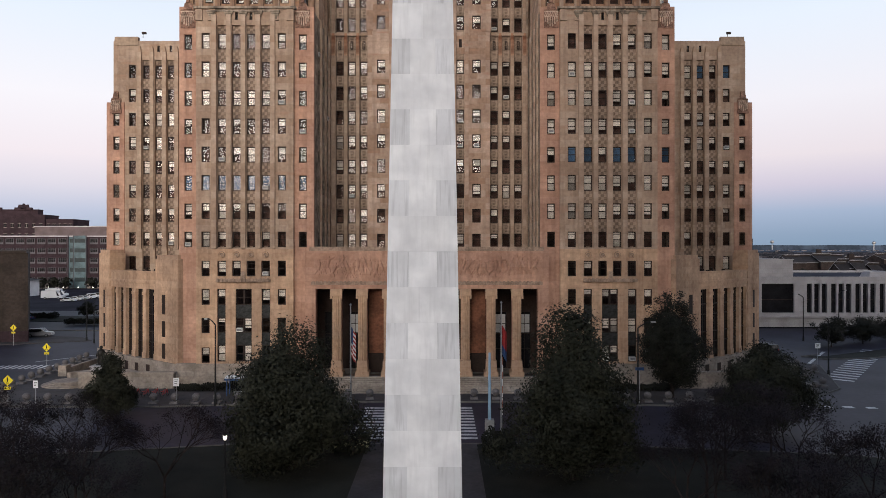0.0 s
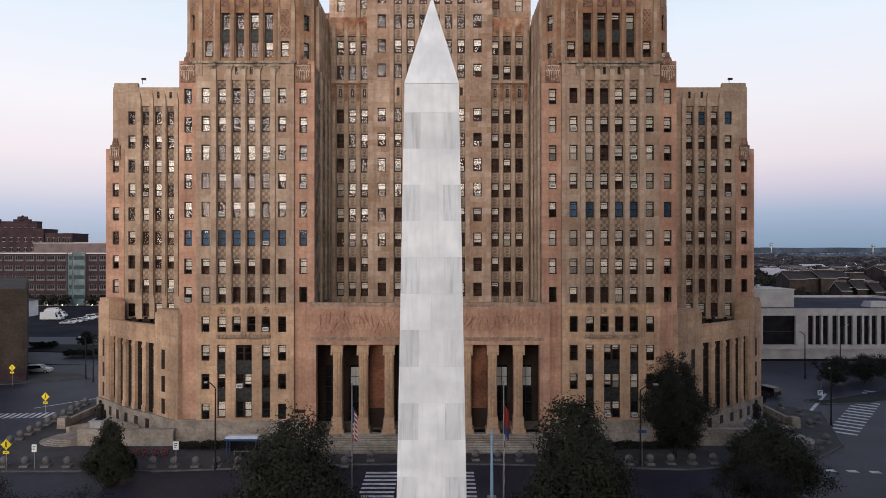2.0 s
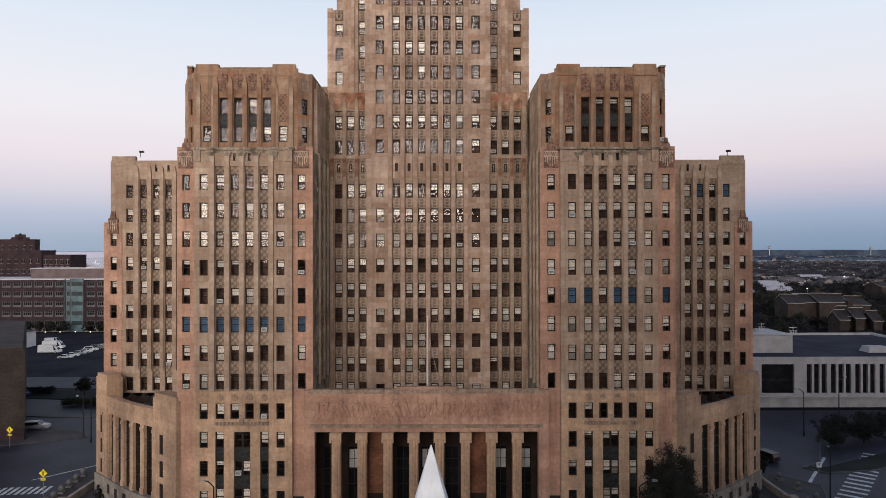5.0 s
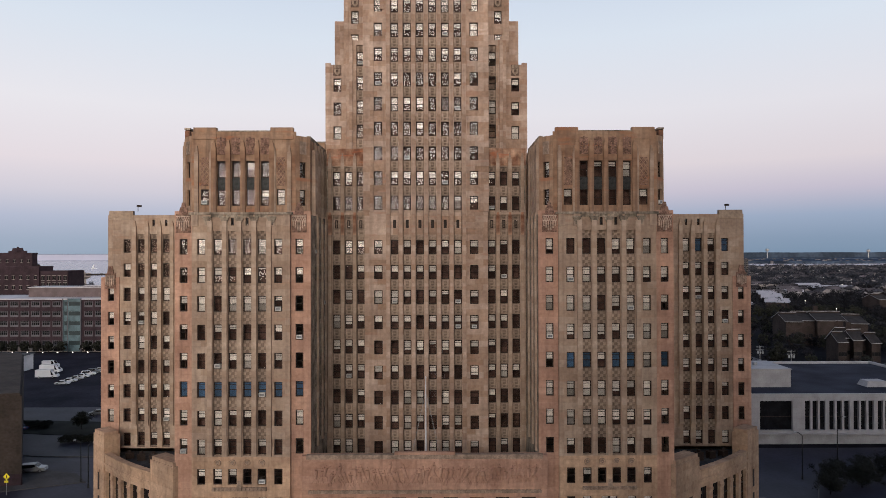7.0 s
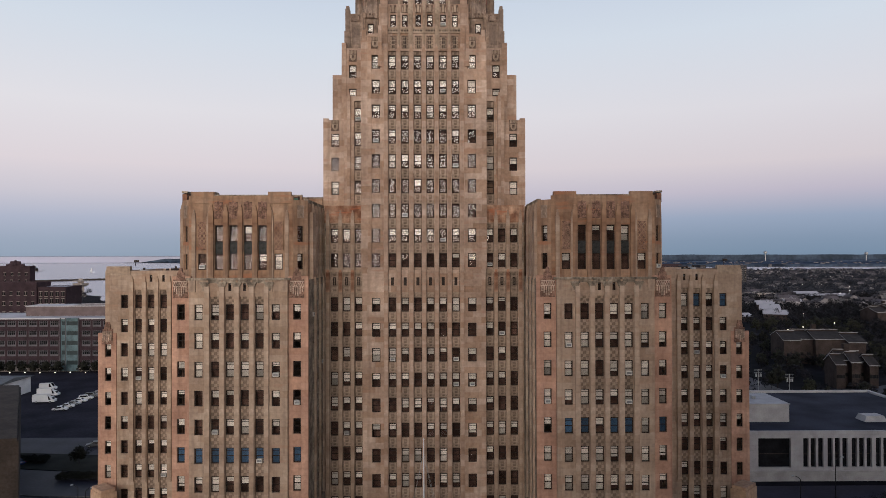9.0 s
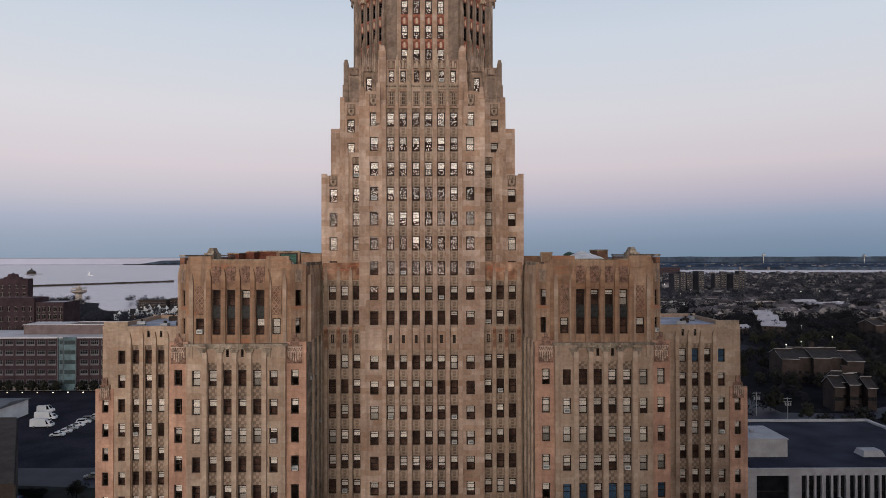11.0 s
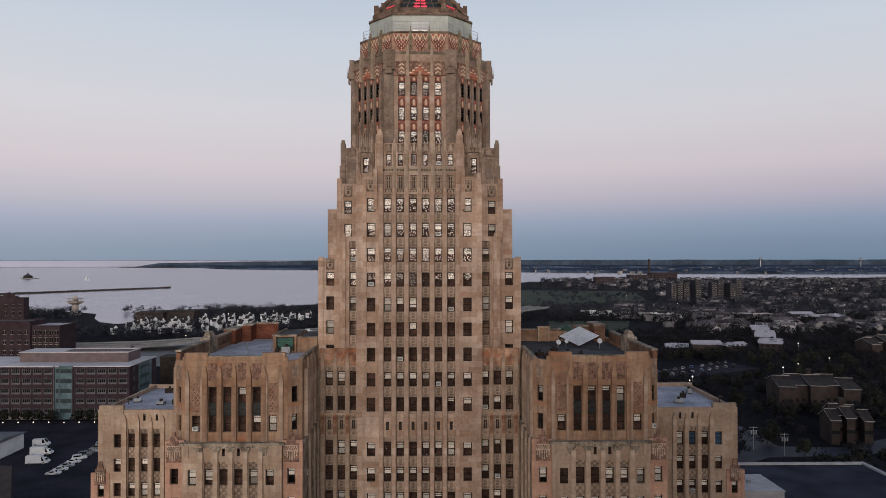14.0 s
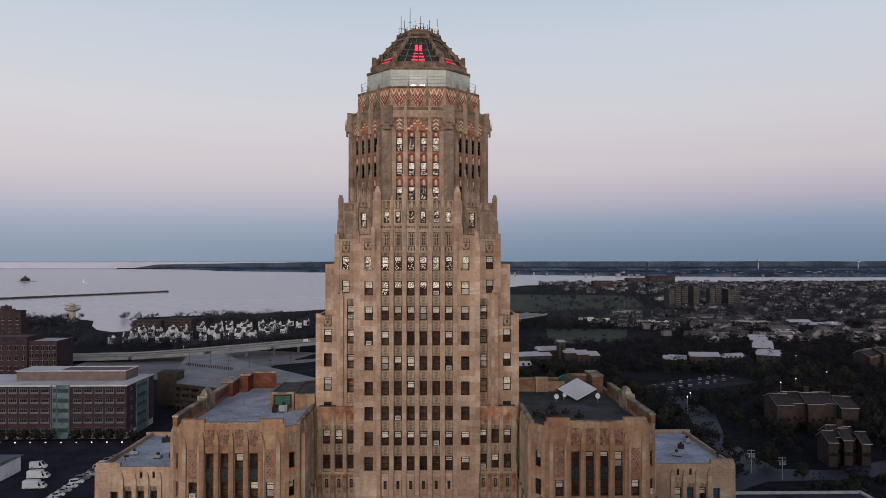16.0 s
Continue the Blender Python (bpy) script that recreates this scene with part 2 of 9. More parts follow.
# ---- building kit ----
class MB:
    """Gathers boxes, quads and prisms into one mesh, with a material slot for each face."""

    def __init__(self):
        self.v, self.f, self.m = [], [], []

    def face(self, pts, mi=0):
        i = len(self.v)
        self.v.extend(pts)
        self.f.append(tuple(range(i, i + len(pts))))
        self.m.append(mi)
        return self

    def box(self, x0, x1, y0, y1, z0, z1, mi=0, taper=0.0):
        t = taper
        a = [(x0, y0, z0), (x1, y0, z0), (x1, y1, z0), (x0, y1, z0)]
        b = [(x0 + t, y0 + t, z1), (x1 - t, y0 + t, z1), (x1 - t, y1 - t, z1), (x0 + t, y1 - t, z1)]
        i = len(self.v)
        self.v += a + b
        for q in ((0, 1, 5, 4), (1, 2, 6, 5), (2, 3, 7, 6), (3, 0, 4, 7), (4, 5, 6, 7), (3, 2, 1, 0)):
            self.f.append(tuple(i + k for k in q))
            self.m.append(mi)
        return self

    def prism(self, poly, z0, z1, mi=0, top=None, cap=None):
        """poly: corner list, counter-clockwise from above; top: corners of the upper end, if they differ."""
        n, i = len(poly), len(self.v)
        top = top or poly
        self.v += [(x, y, z0) for x, y in poly] + [(x, y, z1) for x, y in top]
        for k in range(n):
            self.f.append((i + k, i + (k + 1) % n, i + n + (k + 1) % n, i + n + k))
            self.m.append(mi)
        self.f.append(tuple(i + n + k for k in range(n)))
        self.m.append(mi if cap is None else cap)
        self.f.append(tuple(i + k for k in reversed(range(n))))
        self.m.append(mi)
        return self

    def tube(self, x, y, z0, z1, r0, r1=None, n=10, mi=0):
        r1 = r0 if r1 is None else r1
        c = [(math.cos(2 * math.pi * k / n), math.sin(2 * math.pi * k / n)) for k in range(n)]
        return self.prism([(x + r0 * a, y + r0 * b) for a, b in c], z0, z1, mi, [(x + r1 * a, y + r1 * b) for a, b in c])

    def lathe(self, x, y, prof, n=12, mi=0):
        """prof: (radius, z) from the bottom up."""
        i = len(self.v)
        for r, z in prof:
            self.v += [(x + r * math.cos(2 * math.pi * k / n), y + r * math.sin(2 * math.pi * k / n), z) for k in range(n)]
        for j in range(len(prof) - 1):
            for k in range(n):
                a, b = i + j * n + k, i + j * n + (k + 1) % n
                self.f.append((a, b, b + n, a + n))
                self.m.append(mi)
        self.f.append(tuple(i + k for k in reversed(range(n))))
        self.f.append(tuple(i + (len(prof) - 1) * n + k for k in range(n)))
        self.m += [mi, mi]
        return self

    def rod(self, a, b, r, n=6, mi=0, r2=None):
        a, b = Vector(a), Vector(b)
        d = (b - a).normalized()
        u = d.orthogonal().normalized()
        w = d.cross(u)
        i, r2 = len(self.v), r if r2 is None else r2
        for p, rr in ((a, r), (b, r2)):
            self.v += [tuple(p + rr * (math.cos(2 * math.pi * k / n) * u + math.sin(2 * math.pi * k / n) * w)) for k in range(n)]
        for k in range(n):
            self.f.append((i + k, i + (k + 1) % n, i + n + (k + 1) % n, i + n + k))
            self.m.append(mi)
        self.f += [tuple(i + k for k in reversed(range(n))), tuple(i + n + k for k in range(n))]
        self.m += [mi, mi]
        return self

    def mesh(self, name, *mats, smooth=False):
        me = bpy.data.meshes.new(name)
        me.from_pydata(self.v, [], self.f)
        for m in mats:
            me.materials.append(m)
        me.polygons.foreach_set("material_index", self.m)
        if smooth:
            me.polygons.foreach_set("use_smooth", [True] * len(self.f))
        me.update()
        return me


def part(name, shape, material, parent=None, label="", at=None, smooth=False):
    """Links a shape (or a mesh made before) as one object under a thing or a part."""
    mats = material if isinstance(material, (list, tuple)) else [material]
    ob = new(name, shape.mesh(name, *mats, smooth=smooth) if isinstance(shape, MB) else shape)
    ob.parent = parent
    if at is not None:
        ob.matrix_basis = at
    return tagged(ob, label)


def thing(name, label, category, at=None, group="", kind=""):
    ob = new(name)
    ob.empty_display_size = 0.5
    if at is not None:
        ob.matrix_basis = at
    return tagged(ob, label, category, group, kind)


def wall_sheet(x0, x1, z0, z1, holes, y=0.0, depth=0.45, mi=0):
    """A wall of some thickness that looks towards -y, with openings (xa, xb, za, zb) through it."""
    mb = MB()
    holes = [(max(a, x0), min(b, x1), max(c, z0), min(d, z1)) for a, b, c, d in holes]
    xs = sorted({x0, x1, *[h[0] for h in holes], *[h[1] for h in holes]})
    zs = sorted({z0, z1, *[h[2] for h in holes], *[h[3] for h in holes]})
    for a, b in zip(xs, xs[1:]):
        cx, run = (a + b) / 2, None
        mine = [h for h in holes if h[0] < cx < h[1]]
        for c, d in zip(zs, zs[1:]):
            solid = not any(h[2] < (c + d) / 2 < h[3] for h in mine)
            if solid:
                run = [c, d] if run is None else [run[0], d]
            if run and (not solid or d == z1):
                p, q = run
                mb.face([(a, y, p), (b, y, p), (b, y, q), (a, y, q)], mi)
                mb.face([(b, y + depth, p), (a, y + depth, p), (a, y + depth, q), (b, y + depth, q)], mi)
                run = None
    for a, b, c, d in holes:
        e = y + depth
        mb.face([(a, y, c), (a, y, d), (a, e, d), (a, e, c)], mi).face([(b, y, d), (b, y, c), (b, e, c), (b, e, d)], mi)
        mb.face([(a, y, d), (b, y, d), (b, e, d), (a, e, d)], mi).face([(b, y, c), (a, y, c), (a, e, c), (b, e, c)], mi)
    e = y + depth
    mb.face([(x0, y, z1), (x1, y, z1), (x1, e, z1), (x0, e, z1)], mi)
    mb.face([(x0, y, z0), (x0, y, z1), (x0, e, z1), (x0, e, z0)], mi).face([(x1, y, z1), (x1, y, z0), (x1, e, z0), (x1, e, z1)], mi)
    return mb


# ---- windows: one mesh for each kind of frame, sash and blind ----
WIN = {}


def window_kit(w, h):
    key = (round(w, 2), round(h, 2))
    if key not in WIN:
        t, s = 0.12, 0.1
        fr = MB().box(-w / 2, -w / 2 + t, -0.04, 0.08, 0, h).box(w / 2 - t, w / 2, -0.04, 0.08, 0, h)
        fr.box(-w / 2 + t, w / 2 - t, -0.04, 0.08, 0, t).box(-w / 2 + t, w / 2 - t, -0.04, 0.08, h - t, h)
        if h > 1.7:
            fr.box(-w / 2 + t, w / 2 - t, -0.03, 0.06, h * 0.46, h * 0.46 + s).box(-w / 2 + t, w / 2 - t, -0.02, 0.05, h * 0.8, h * 0.8 + 0.05)
        iw = w / 2 - t
        up = MB().box(-iw, iw, 0.0, 0.012, h * 0.46 + s, h - t)
        lo = MB().box(-iw, iw, 0.02, 0.032, t, h * 0.46)
        blinds = []
        for k in (0.3, 0.46, 0.7, 0.95):
            lowest = max(t, h * (1 - k))
            bl = MB().box(-iw, iw, 0.1, 0.115, max(lowest, h * 0.46 + s), h - t)
            if lowest < h * 0.4:
                bl.box(-iw, iw, 0.1, 0.115, lowest, h * 0.46 + s, 1)   # the lower sash, behind a second, greyer blind
            blinds.append(bl.mesh("blind", BLIND, BLIND_GREY if k > 0.8 else BLIND))
        blue_back = MB().box(-iw, iw, 0.06, 0.07, t, h * 0.46).box(-iw, iw, 0.06, 0.07, h * 0.46 + s, h - t).mesh("window_film", BLUE_BACKING)
        sill = MB().box(-w / 2 - 0.08, w / 2 + 0.08, -0.14, 0.05, -0.12, 0.0).mesh("window_sill", PALE)
        WIN[key] = (fr.mesh("window", BRONZE), up.mesh("pane", PANE), lo.mesh("pane", PANE), blinds, sill, blue_back)
    return WIN[key]


AC_SPOTS = []
FRONT = {"stone": STONE}
rw = random.Random(7)


STOREY_DARK = (1.15, 0.35, 1.2, 1.1, 0.7, 0.95, 0.2, 0.15, 0.1)   # share of windows without a blind, from the ninth storey up


def window(parent, x, y, z, w, h, base=None, sill=False, dark=0.42, ac=0.07):
    """A double-hung window standing on z, set in its opening, some with a blind drawn part way down."""
    fr, up, lo, blinds, sl, blue_back = window_kit(w, h)
    m = (base or Matrix()) @ pose(x, y, z)
    ob = part("window", fr, None, parent, "", m)
    part("pane", up, None, ob, "", pose(0, 0, 0, rw.gauss(0, 0.3), 0, rw.gauss(0, 0.5)))
    part("pane", lo, None, ob, "", pose(0, 0, 0, rw.gauss(0, 0.3), 0, rw.gauss(0, 0.5)))
    r = rw.random()
    tall = m.translation
    if 99 < tall.y < 107 and abs(tall.x) < 16 and tall.z > 49:   # storey by storey, the offices keep their blinds up or down
        dark = STOREY_DARK[min(8, max(0, round((tall.z + h - 52.62) / 3.66)))]
    px, pz = m.translation.x, m.translation.z
    full = tall.y < 90 and px > 14 and 20 < pz < 49   # the wing with nearly all its cream blinds down
    dark = 0.14 if full else dark
    if (m.translation.y < 90 and (abs(pz - 25.61) < 0.3 and px < -14 or abs(pz - 29.3) < 0.3 and px > 14 and r < 0.6)) or (px > 38 and pz > 43 and r < 0.6):
        part("window_film", blue_back, None, ob, "blue sheet behind the panes")   # some windows get a blue sheet behind the glass
    elif r > dark * 0.72 and h > 1.5:
        part("blind", blinds[rw.choice((1, 2, 3, 3) if full else (0, 1, 1, 1, 1, 1, 2, 3, 3))], None, ob)
    if sill:
        part("window_sill", sl, None, ob)
    if rw.random() < ac and h > 1.5:
        AC_SPOTS.append(m @ pose(0, -0.12, 0.13))
    return ob


SPAN = {}


def check_panel(w, h):
    """One chequered panel: a single sheet whose alternate squares are pushed forward."""
    nx, nz = 3, max(2, round(h / 0.38))
    cx, cz = w / nx, h / nz
    v = [(-w / 2 + cx * i, 0.0, cz * k) for k in range(nz + 1) for i in range(nx + 1)]
    f, mi = [], []
    for k in range(nz):
        for i in range(nx):
            q = [k * (nx + 1) + i, k * (nx + 1) + i + 1, (k + 1) * (nx + 1) + i + 1, (k + 1) * (nx + 1) + i]
            if (i + k) % 2:
                f.append(tuple(q))
                mi.append(0)
                continue
            a, b, n = -w / 2 + cx * i, cz * k, len(v)
            v += [(a + 0.02, -0.06, b + 0.02), (a + cx - 0.02, -0.06, b + 0.02), (a + cx - 0.02, -0.06, b + cz - 0.02), (a + 0.02, -0.06, b + cz - 0.02)]
            f.append((n, n + 1, n + 2, n + 3))
            f += [(q[j], q[(j + 1) % 4], n + (j + 1) % 4, n + j) for j in range(4)]
            mi += [1] * 5
    n = len(v)
    c = [0, nx, nz * (nx + 1) + nx, nz * (nx + 1)]
    v += [(v[j][0], 0.08, v[j][2]) for j in c]
    f += [(n + 3, n + 2, n + 1, n)]
    mi += [0]
    me = bpy.data.meshes.new("spandrel")
    me.from_pydata(v, [], f)
    me.materials.append(SPANDREL)
    me.materials.append(CHECK)
    me.polygons.foreach_set("material_index", mi)
    return me


def spandrel_mesh(w, h, style):
    key = (round(w, 2), round(h, 2), style)
    if key not in SPAN:
        if style == "check":
            SPAN[key] = check_panel(w, h)
            return SPAN[key]
        mb = MB().box(-w / 2, w / 2, 0.0, 0.08, 0, h)
        if style == "relief":
            mb.box(-w / 2 + 0.08, w / 2 - 0.08, -0.06, 0.0, 0.1, h - 0.1, 1)
            for k in range(3):
                c = h * (0.25 + 0.25 * k)
                mb.prism([(-0.22, -0.12), (0.22, -0.12), (0.22, -0.06), (-0.22, -0.06)], c - 0.14, c + 0.14, 0)
        elif style == "terra":
            mb.box(-w / 2, w / 2, -0.05, 0.0, h * 0.72, h - 0.05, 1)
            mb.box(-w * 0.3, w * 0.3, -0.1, 0.0, 0.1, h * 0.55, 1).box(-w * 0.14, w * 0.14, -0.14, -0.1, 0.2, h * 0.65, 2)
        mats = {"check": (SPANDREL, CHECK), "relief": (SPANDREL, CHECK), "terra": (TERRA_RED, TERRA, CREAM_T), "bronze": (BRONZE_PANEL,)}[style]
        SPAN[key] = mb.mesh("spandrel", *mats)
    return SPAN[key]


def facade(parent, name, x0, x1, z0, z1, rows, punched=(), strips=(), strip_z=None, material=None, base=None, win_h=2.03, slits=(), style="check", sill=False, dark=0.42, recess=0.38, wide=0.98, extra=(), ac=0.07, label=""):
    """A storeyed front looking towards -y in the frame 'base': single windows, and tall recessed strips of windows with spandrel panels between."""
    base = base or Matrix()
    sw = wide + 0.16
    sz = strip_z or (min(rows) - win_h - 0.4, max(rows) + 0.5)
    holes = [(x - w / 2, x + w / 2, r - win_h, r) for x, w in punched for r in rows if z0 < r - win_h and r < z1]
    holes += [(x - sw / 2, x + sw / 2, sz[0], sz[1]) for x in strips]
    holes += [(x - 0.2, x + 0.2, z - 0.5, z + 0.5) for x, z in slits]
    holes += list(extra)
    part(name, wall_sheet(x0, x1, z0, z1, holes), material or FRONT["stone"], parent, label, base)
    if x1 - x0 > 4 and material is not SHADE_IN:
        # one brown sheet paints the dimness seen through the windows
        part("inner_wall", MB().box(x0 + 0.4, x1 - 0.4, 1.05, 1.15, z0 + 0.05, z1 - 1.2), ROOM_SHADE, parent, "brown sheet standing in for the dim rooms", base)
    inside = sorted(r for r in rows if sz[0] <= r - win_h and r <= sz[1])
    for x in strips:
        for r in inside:
            window(parent, x, recess, r - win_h, sw - 0.02, win_h, base, dark=dark, ac=ac)
        edges = [sz[0]] + [v for r in inside for v in (r - win_h, r)] + [sz[1]]
        for a, b in zip(edges[::2], edges[1::2]):
            if b - a > 0.1:
                part("spandrel", spandrel_mesh(sw, b - a, style if b - a > 1 else "bronze" if style == "bronze" else "relief"), None, parent, "", base @ pose(x, recess - 0.06, a))
    for x, w in punched:
        for r in rows:
            if z0 < r - win_h and r < z1:
                window(parent, x, 0.3, r - win_h, w, win_h, base, sill=sill, dark=dark, ac=ac)
    for x, z in slits:
        window(parent, x, 0.2, z - 0.5, 0.4, 1.0, base)


def pilasters(parent, xs, z0, z1, w, d, base=None, material=None, crest=True, name="pilaster", deeper=1.4):
    """Upright piers standing proud of a front, with a stepped crest."""
    d = d * deeper
    mb = MB().box(-w / 2, w / 2, -d, 0, 0, z1 - z0)
    if crest:
        mb.box(-w * 0.36, w * 0.36, -d * 0.8, 0.1, z1 - z0, z1 - z0 + 0.5).box(-w * 0.2, w * 0.2, -d * 0.6, 0.1, z1 - z0 + 0.5, z1 - z0 + 0.85)
    me = mb.mesh(name, material or FRONT["stone"])
    for x in xs:
        part(name, me, None, parent, "", (base or Matrix()) @ pose(x, 0, z0))


def medallion_mesh(r=0.45):
    mb = MB()
    n = 14
    c = [(math.cos(2 * math.pi * k / n), math.sin(2 * math.pi * k / n)) for k in range(n)]
    for ra, rb, d in ((r, r * 0.86, 0.12), (r * 0.6, 0.05, 0.1)):
        for k in range(n):
            (a, b), (p, q) = c[k], c[(k + 1) % n]
            mb.face([(ra * a, 0, ra * b), (ra * p, 0, ra * q), (rb * p, -d, rb * q), (rb * a, -d, rb * b)][::-1])
    return mb.mesh("medallion", CARVED)


# ---- the city hall: origin on its middle axis, ground level ----
CX = -2.1
hall = thing("city_hall", "stepped art deco city hall tower of tan sandstone", "building", pose(CX, 0, 0))
STEP = 3.69
ROWS_W = [46.09 - STEP * k for k in range(8)]
ROWS_LOW = [16.47, 12.77, 9.06, 5.2]
ROWS_T = [52.62 + 3.66 * k for k in range(9)]
COLS_W = (16.25, 18.87, 20.98, 22.88, 24.78, 26.68, 28.78, 31.25)
WY, BY, FY, CY, EY = 87.2, 88.8, 100.4, 99.4, 103.5   # wing, wing top, flank, middle bay and end block fronts
MED = medallion_mesh()


def both(fn):
    for s in (-1, 1):
        fn(s)


def span_of(s, a, b):
    return (s * a, s * b) if s > 0 else (s * b, s * a)


def wing(s):
    """A front wing: shaft, corner strips, shoulders and the chamfered top block."""
    x0, x1 = span_of(s, 17.35, 30.0)
    front = pose(0, WY, 0)
    facade(hall, "wing_wall", x0, x1, 18.0, 49.2, ROWS_W, [(s * 18.87, 1.06), (s * 28.78, 1.06)], [s * c for c in (20.98, 22.88, 24.78, 26.68)], (18.1, 47.1), base=front,
           slits=[(s * 22.88, 48.3), (s * 24.78, 48.3)])
    pilasters(hall, [s * c for c in (20.03, 21.93, 23.83, 25.73, 27.63)], 18.1, 48.4, 0.62, 0.22, front)
    pilasters(hall, [s * c for c in (17.75, 19.7, 27.95, 29.6)], 47.7, 49.5, 0.9, 0.12, front, crest=False)
    hood = MB().box(*span_of(s, 20.0, 27.7), -0.06, 0, 48.85, 49.2)
    for c in (19.7, 21.93, 23.83, 25.73, 27.95):   # drooping carved hoods under the ledge
        for k in range(5):
            w, drop = 0.62 - 0.1 * k, 0.22 * k
            hood.box(s * c - w, s * c + w, -0.34 + 0.04 * k, -0.06, 48.75 - drop, 48.95 - drop)
    hood.box(*span_of(s, 17.0, 30.3), -0.3, 0.35, 49.2, 49.5)
    part("shoulder_ledge", hood, WEATHERED, hall, "weathered grey ledge with carved hoods", front)
    # lower storeys of the wing
    low = [(s * 18.87, 1.06), (s * 28.78, 1.06)]
    tall = [(s * 20.95, 1.1), (s * 23.83, 2.1), (s * 26.73, 1.1)]
    holes = [(x - w / 2, x + w / 2, r - 2.03, r) for x, w in low for r in ROWS_LOW]
    holes += [(x - 0.57, x + 0.57, 14.44, 16.47) for x in (s * c for c in COLS_W[2:6])]
    holes += [(x - w / 2, x + w / 2, 3.35, 12.8) for x, w in tall]
    part("wing_wall", wall_sheet(x0, x1, 3.1, 18.0, holes), WARM, hall, "", front)
    for x, w in low:
        for r in ROWS_LOW:
            window(hall, x, 0.22, r - 2.03, w, 2.03, front, dark=0.5)
    for x in (s * c for c in COLS_W[2:6]):
        window(hall, x, 0.3, 14.44, 1.12, 2.03, front, dark=0.7)
        part("medallion", MED, None, hall, "", front @ pose(x, 0, 17.25))
    for x, w in tall:
        for za, zb in ((10.7, 12.8), (7.1, 9.05), (3.35, 5.5)):
            for xx in ((x - w / 4, x + w / 4) if w > 2 else (x,)):
                window(hall, xx, 0.3, za, w / 2 if w > 2 else w, zb - za, front, dark=0.5)
        for za, zb in ((9.05, 10.7), (5.5, 7.1)):
            part("spandrel", spandrel_mesh(w, zb - za, "bronze"), None, hall, "dark bronze spandrel panel", front @ pose(x, 0.28, za))
    ledge = MB().box(s * 23.83 - 3.5, s * 23.83 + 3.5, -0.3, 0, 13.7, 14.1)
    for k in range(14):
        ledge.box(s * 23.83 - 3.4 + k * 0.5, s * 23.83 - 3.15 + k * 0.5, -0.42, -0.3, 13.75, 14.2)
    ledge.box(s * 23.83 - 0.3, s * 23.83 + 0.3, -0.5, -0.3, 14.1, 15.1, taper=0.08)
    part("balcony_ledge", ledge, CARVED, hall, "carved stone ledge with corbels", front)
    # corner strips of redder stone, set back a little
    for a, b, col in ((14.8, 17.35, 16.25), (30.0, 32.4, 31.25)):
        c0, c1 = span_of(s, a, b)
        st = pose(0, WY + 0.55, 0)
        facade(hall, "corner_strip", c0, c1, 3.1, 49.7, ROWS_W, [(s * col, 1.02)], material=ROSE, base=st, sill=True)
        m = s * col
        crest = MB().box(m - 0.95, m + 0.95, -0.1, 0.3, 46.9, 49.3).box(m - 0.6, m + 0.6, -0.16, 0.3, 49.3, 50.2, taper=0.15).box(m - 0.25, m + 0.25, -0.2, 0.2, 50.2, 50.8, taper=0.08)
        crest.box(m - 0.9, m + 0.9, -0.22, -0.1, 48.95, 49.1, 1).box(m - 0.9, m + 0.9, -0.22, -0.1, 48.35, 48.47, 1)
        for k in range(6):
            c = m - 0.75 + 0.3 * k
            crest.rod((c - 0.14, -0.17, 48.47), (c, -0.17, 48.95), 0.045, 4, 1).rod((c + 0.14, -0.17, 48.47), (c, -0.17, 48.95), 0.045, 4, 1)
            drop = 0.55 + 0.28 * (2.5 - abs(k - 2.5))
            crest.box(c - 0.07, c + 0.07, -0.2, -0.1, 48.35 - drop, 48.35, 1).rod((c, -0.17, 48.25 - drop), (c, -0.17, 48.4 - drop), 0.1, 6, 1)
        part("corner_crest", crest, [CREST_DARK, CREST_PALE], hall, "carved lattice crest", st)
    # sides
    for xx, nx, yb in ((14.8, -1, FY), (32.4, 1, 124.0)):
        if s * nx < 0:
            m = Matrix.Translation((s * xx, yb, 0)) @ pose(0, 0, 0, 0, 0, -90)
        else:
            m = Matrix.Translation((s * xx, WY + 1.0, 0)) @ pose(0, 0, 0, 0, 0, 90)
        ln = yb - WY - 1.0
        cols = [ln * k for k in ((0.25, 0.55, 0.8) if nx < 0 else (0.06, 0.12, 0.18, 0.24))]
        # sides facing the recess are coloured darker and greyer than the outer ones
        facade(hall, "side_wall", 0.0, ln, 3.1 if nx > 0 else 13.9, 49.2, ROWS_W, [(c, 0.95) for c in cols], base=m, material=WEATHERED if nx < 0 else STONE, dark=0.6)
        pilasters(hall, [c + 1.0 for c in cols], 18, 48.6, 0.5, 0.2, m)
    # shoulder terrace and top block with cut corners
    r0, r1 = span_of(s, 14.8, 32.4)
    part("terrace_roof", MB().box(r0 + 0.4, r1 - 0.4, WY + 0.6, 124, 48.6, 49.0), ROOF_GREY, hall, "")
    part("back_wall", MB().box(r0, r1, 124.0, 124.4, 0, 49.2), STONE, hall)
    blk = pose(0, BY, 0)
    b0, b1 = span_of(s, 16.95, 30.6)
    facade(hall, "top_block_wall", b0, b1, 49.0, 60.2, ROWS_T[:2], [], [s * c for c in (20.98, 22.88, 24.78, 26.68)], (50.45, 56.36), base=blk, win_h=2.1, style="bronze", dark=0.45 if s > 0 else 0.85, ac=0.02,
           extra=[(s * c - 0.55, s * c + 0.55, 50.52, 52.62) for c in (18.87, 28.85)], material=TOPSTONE)
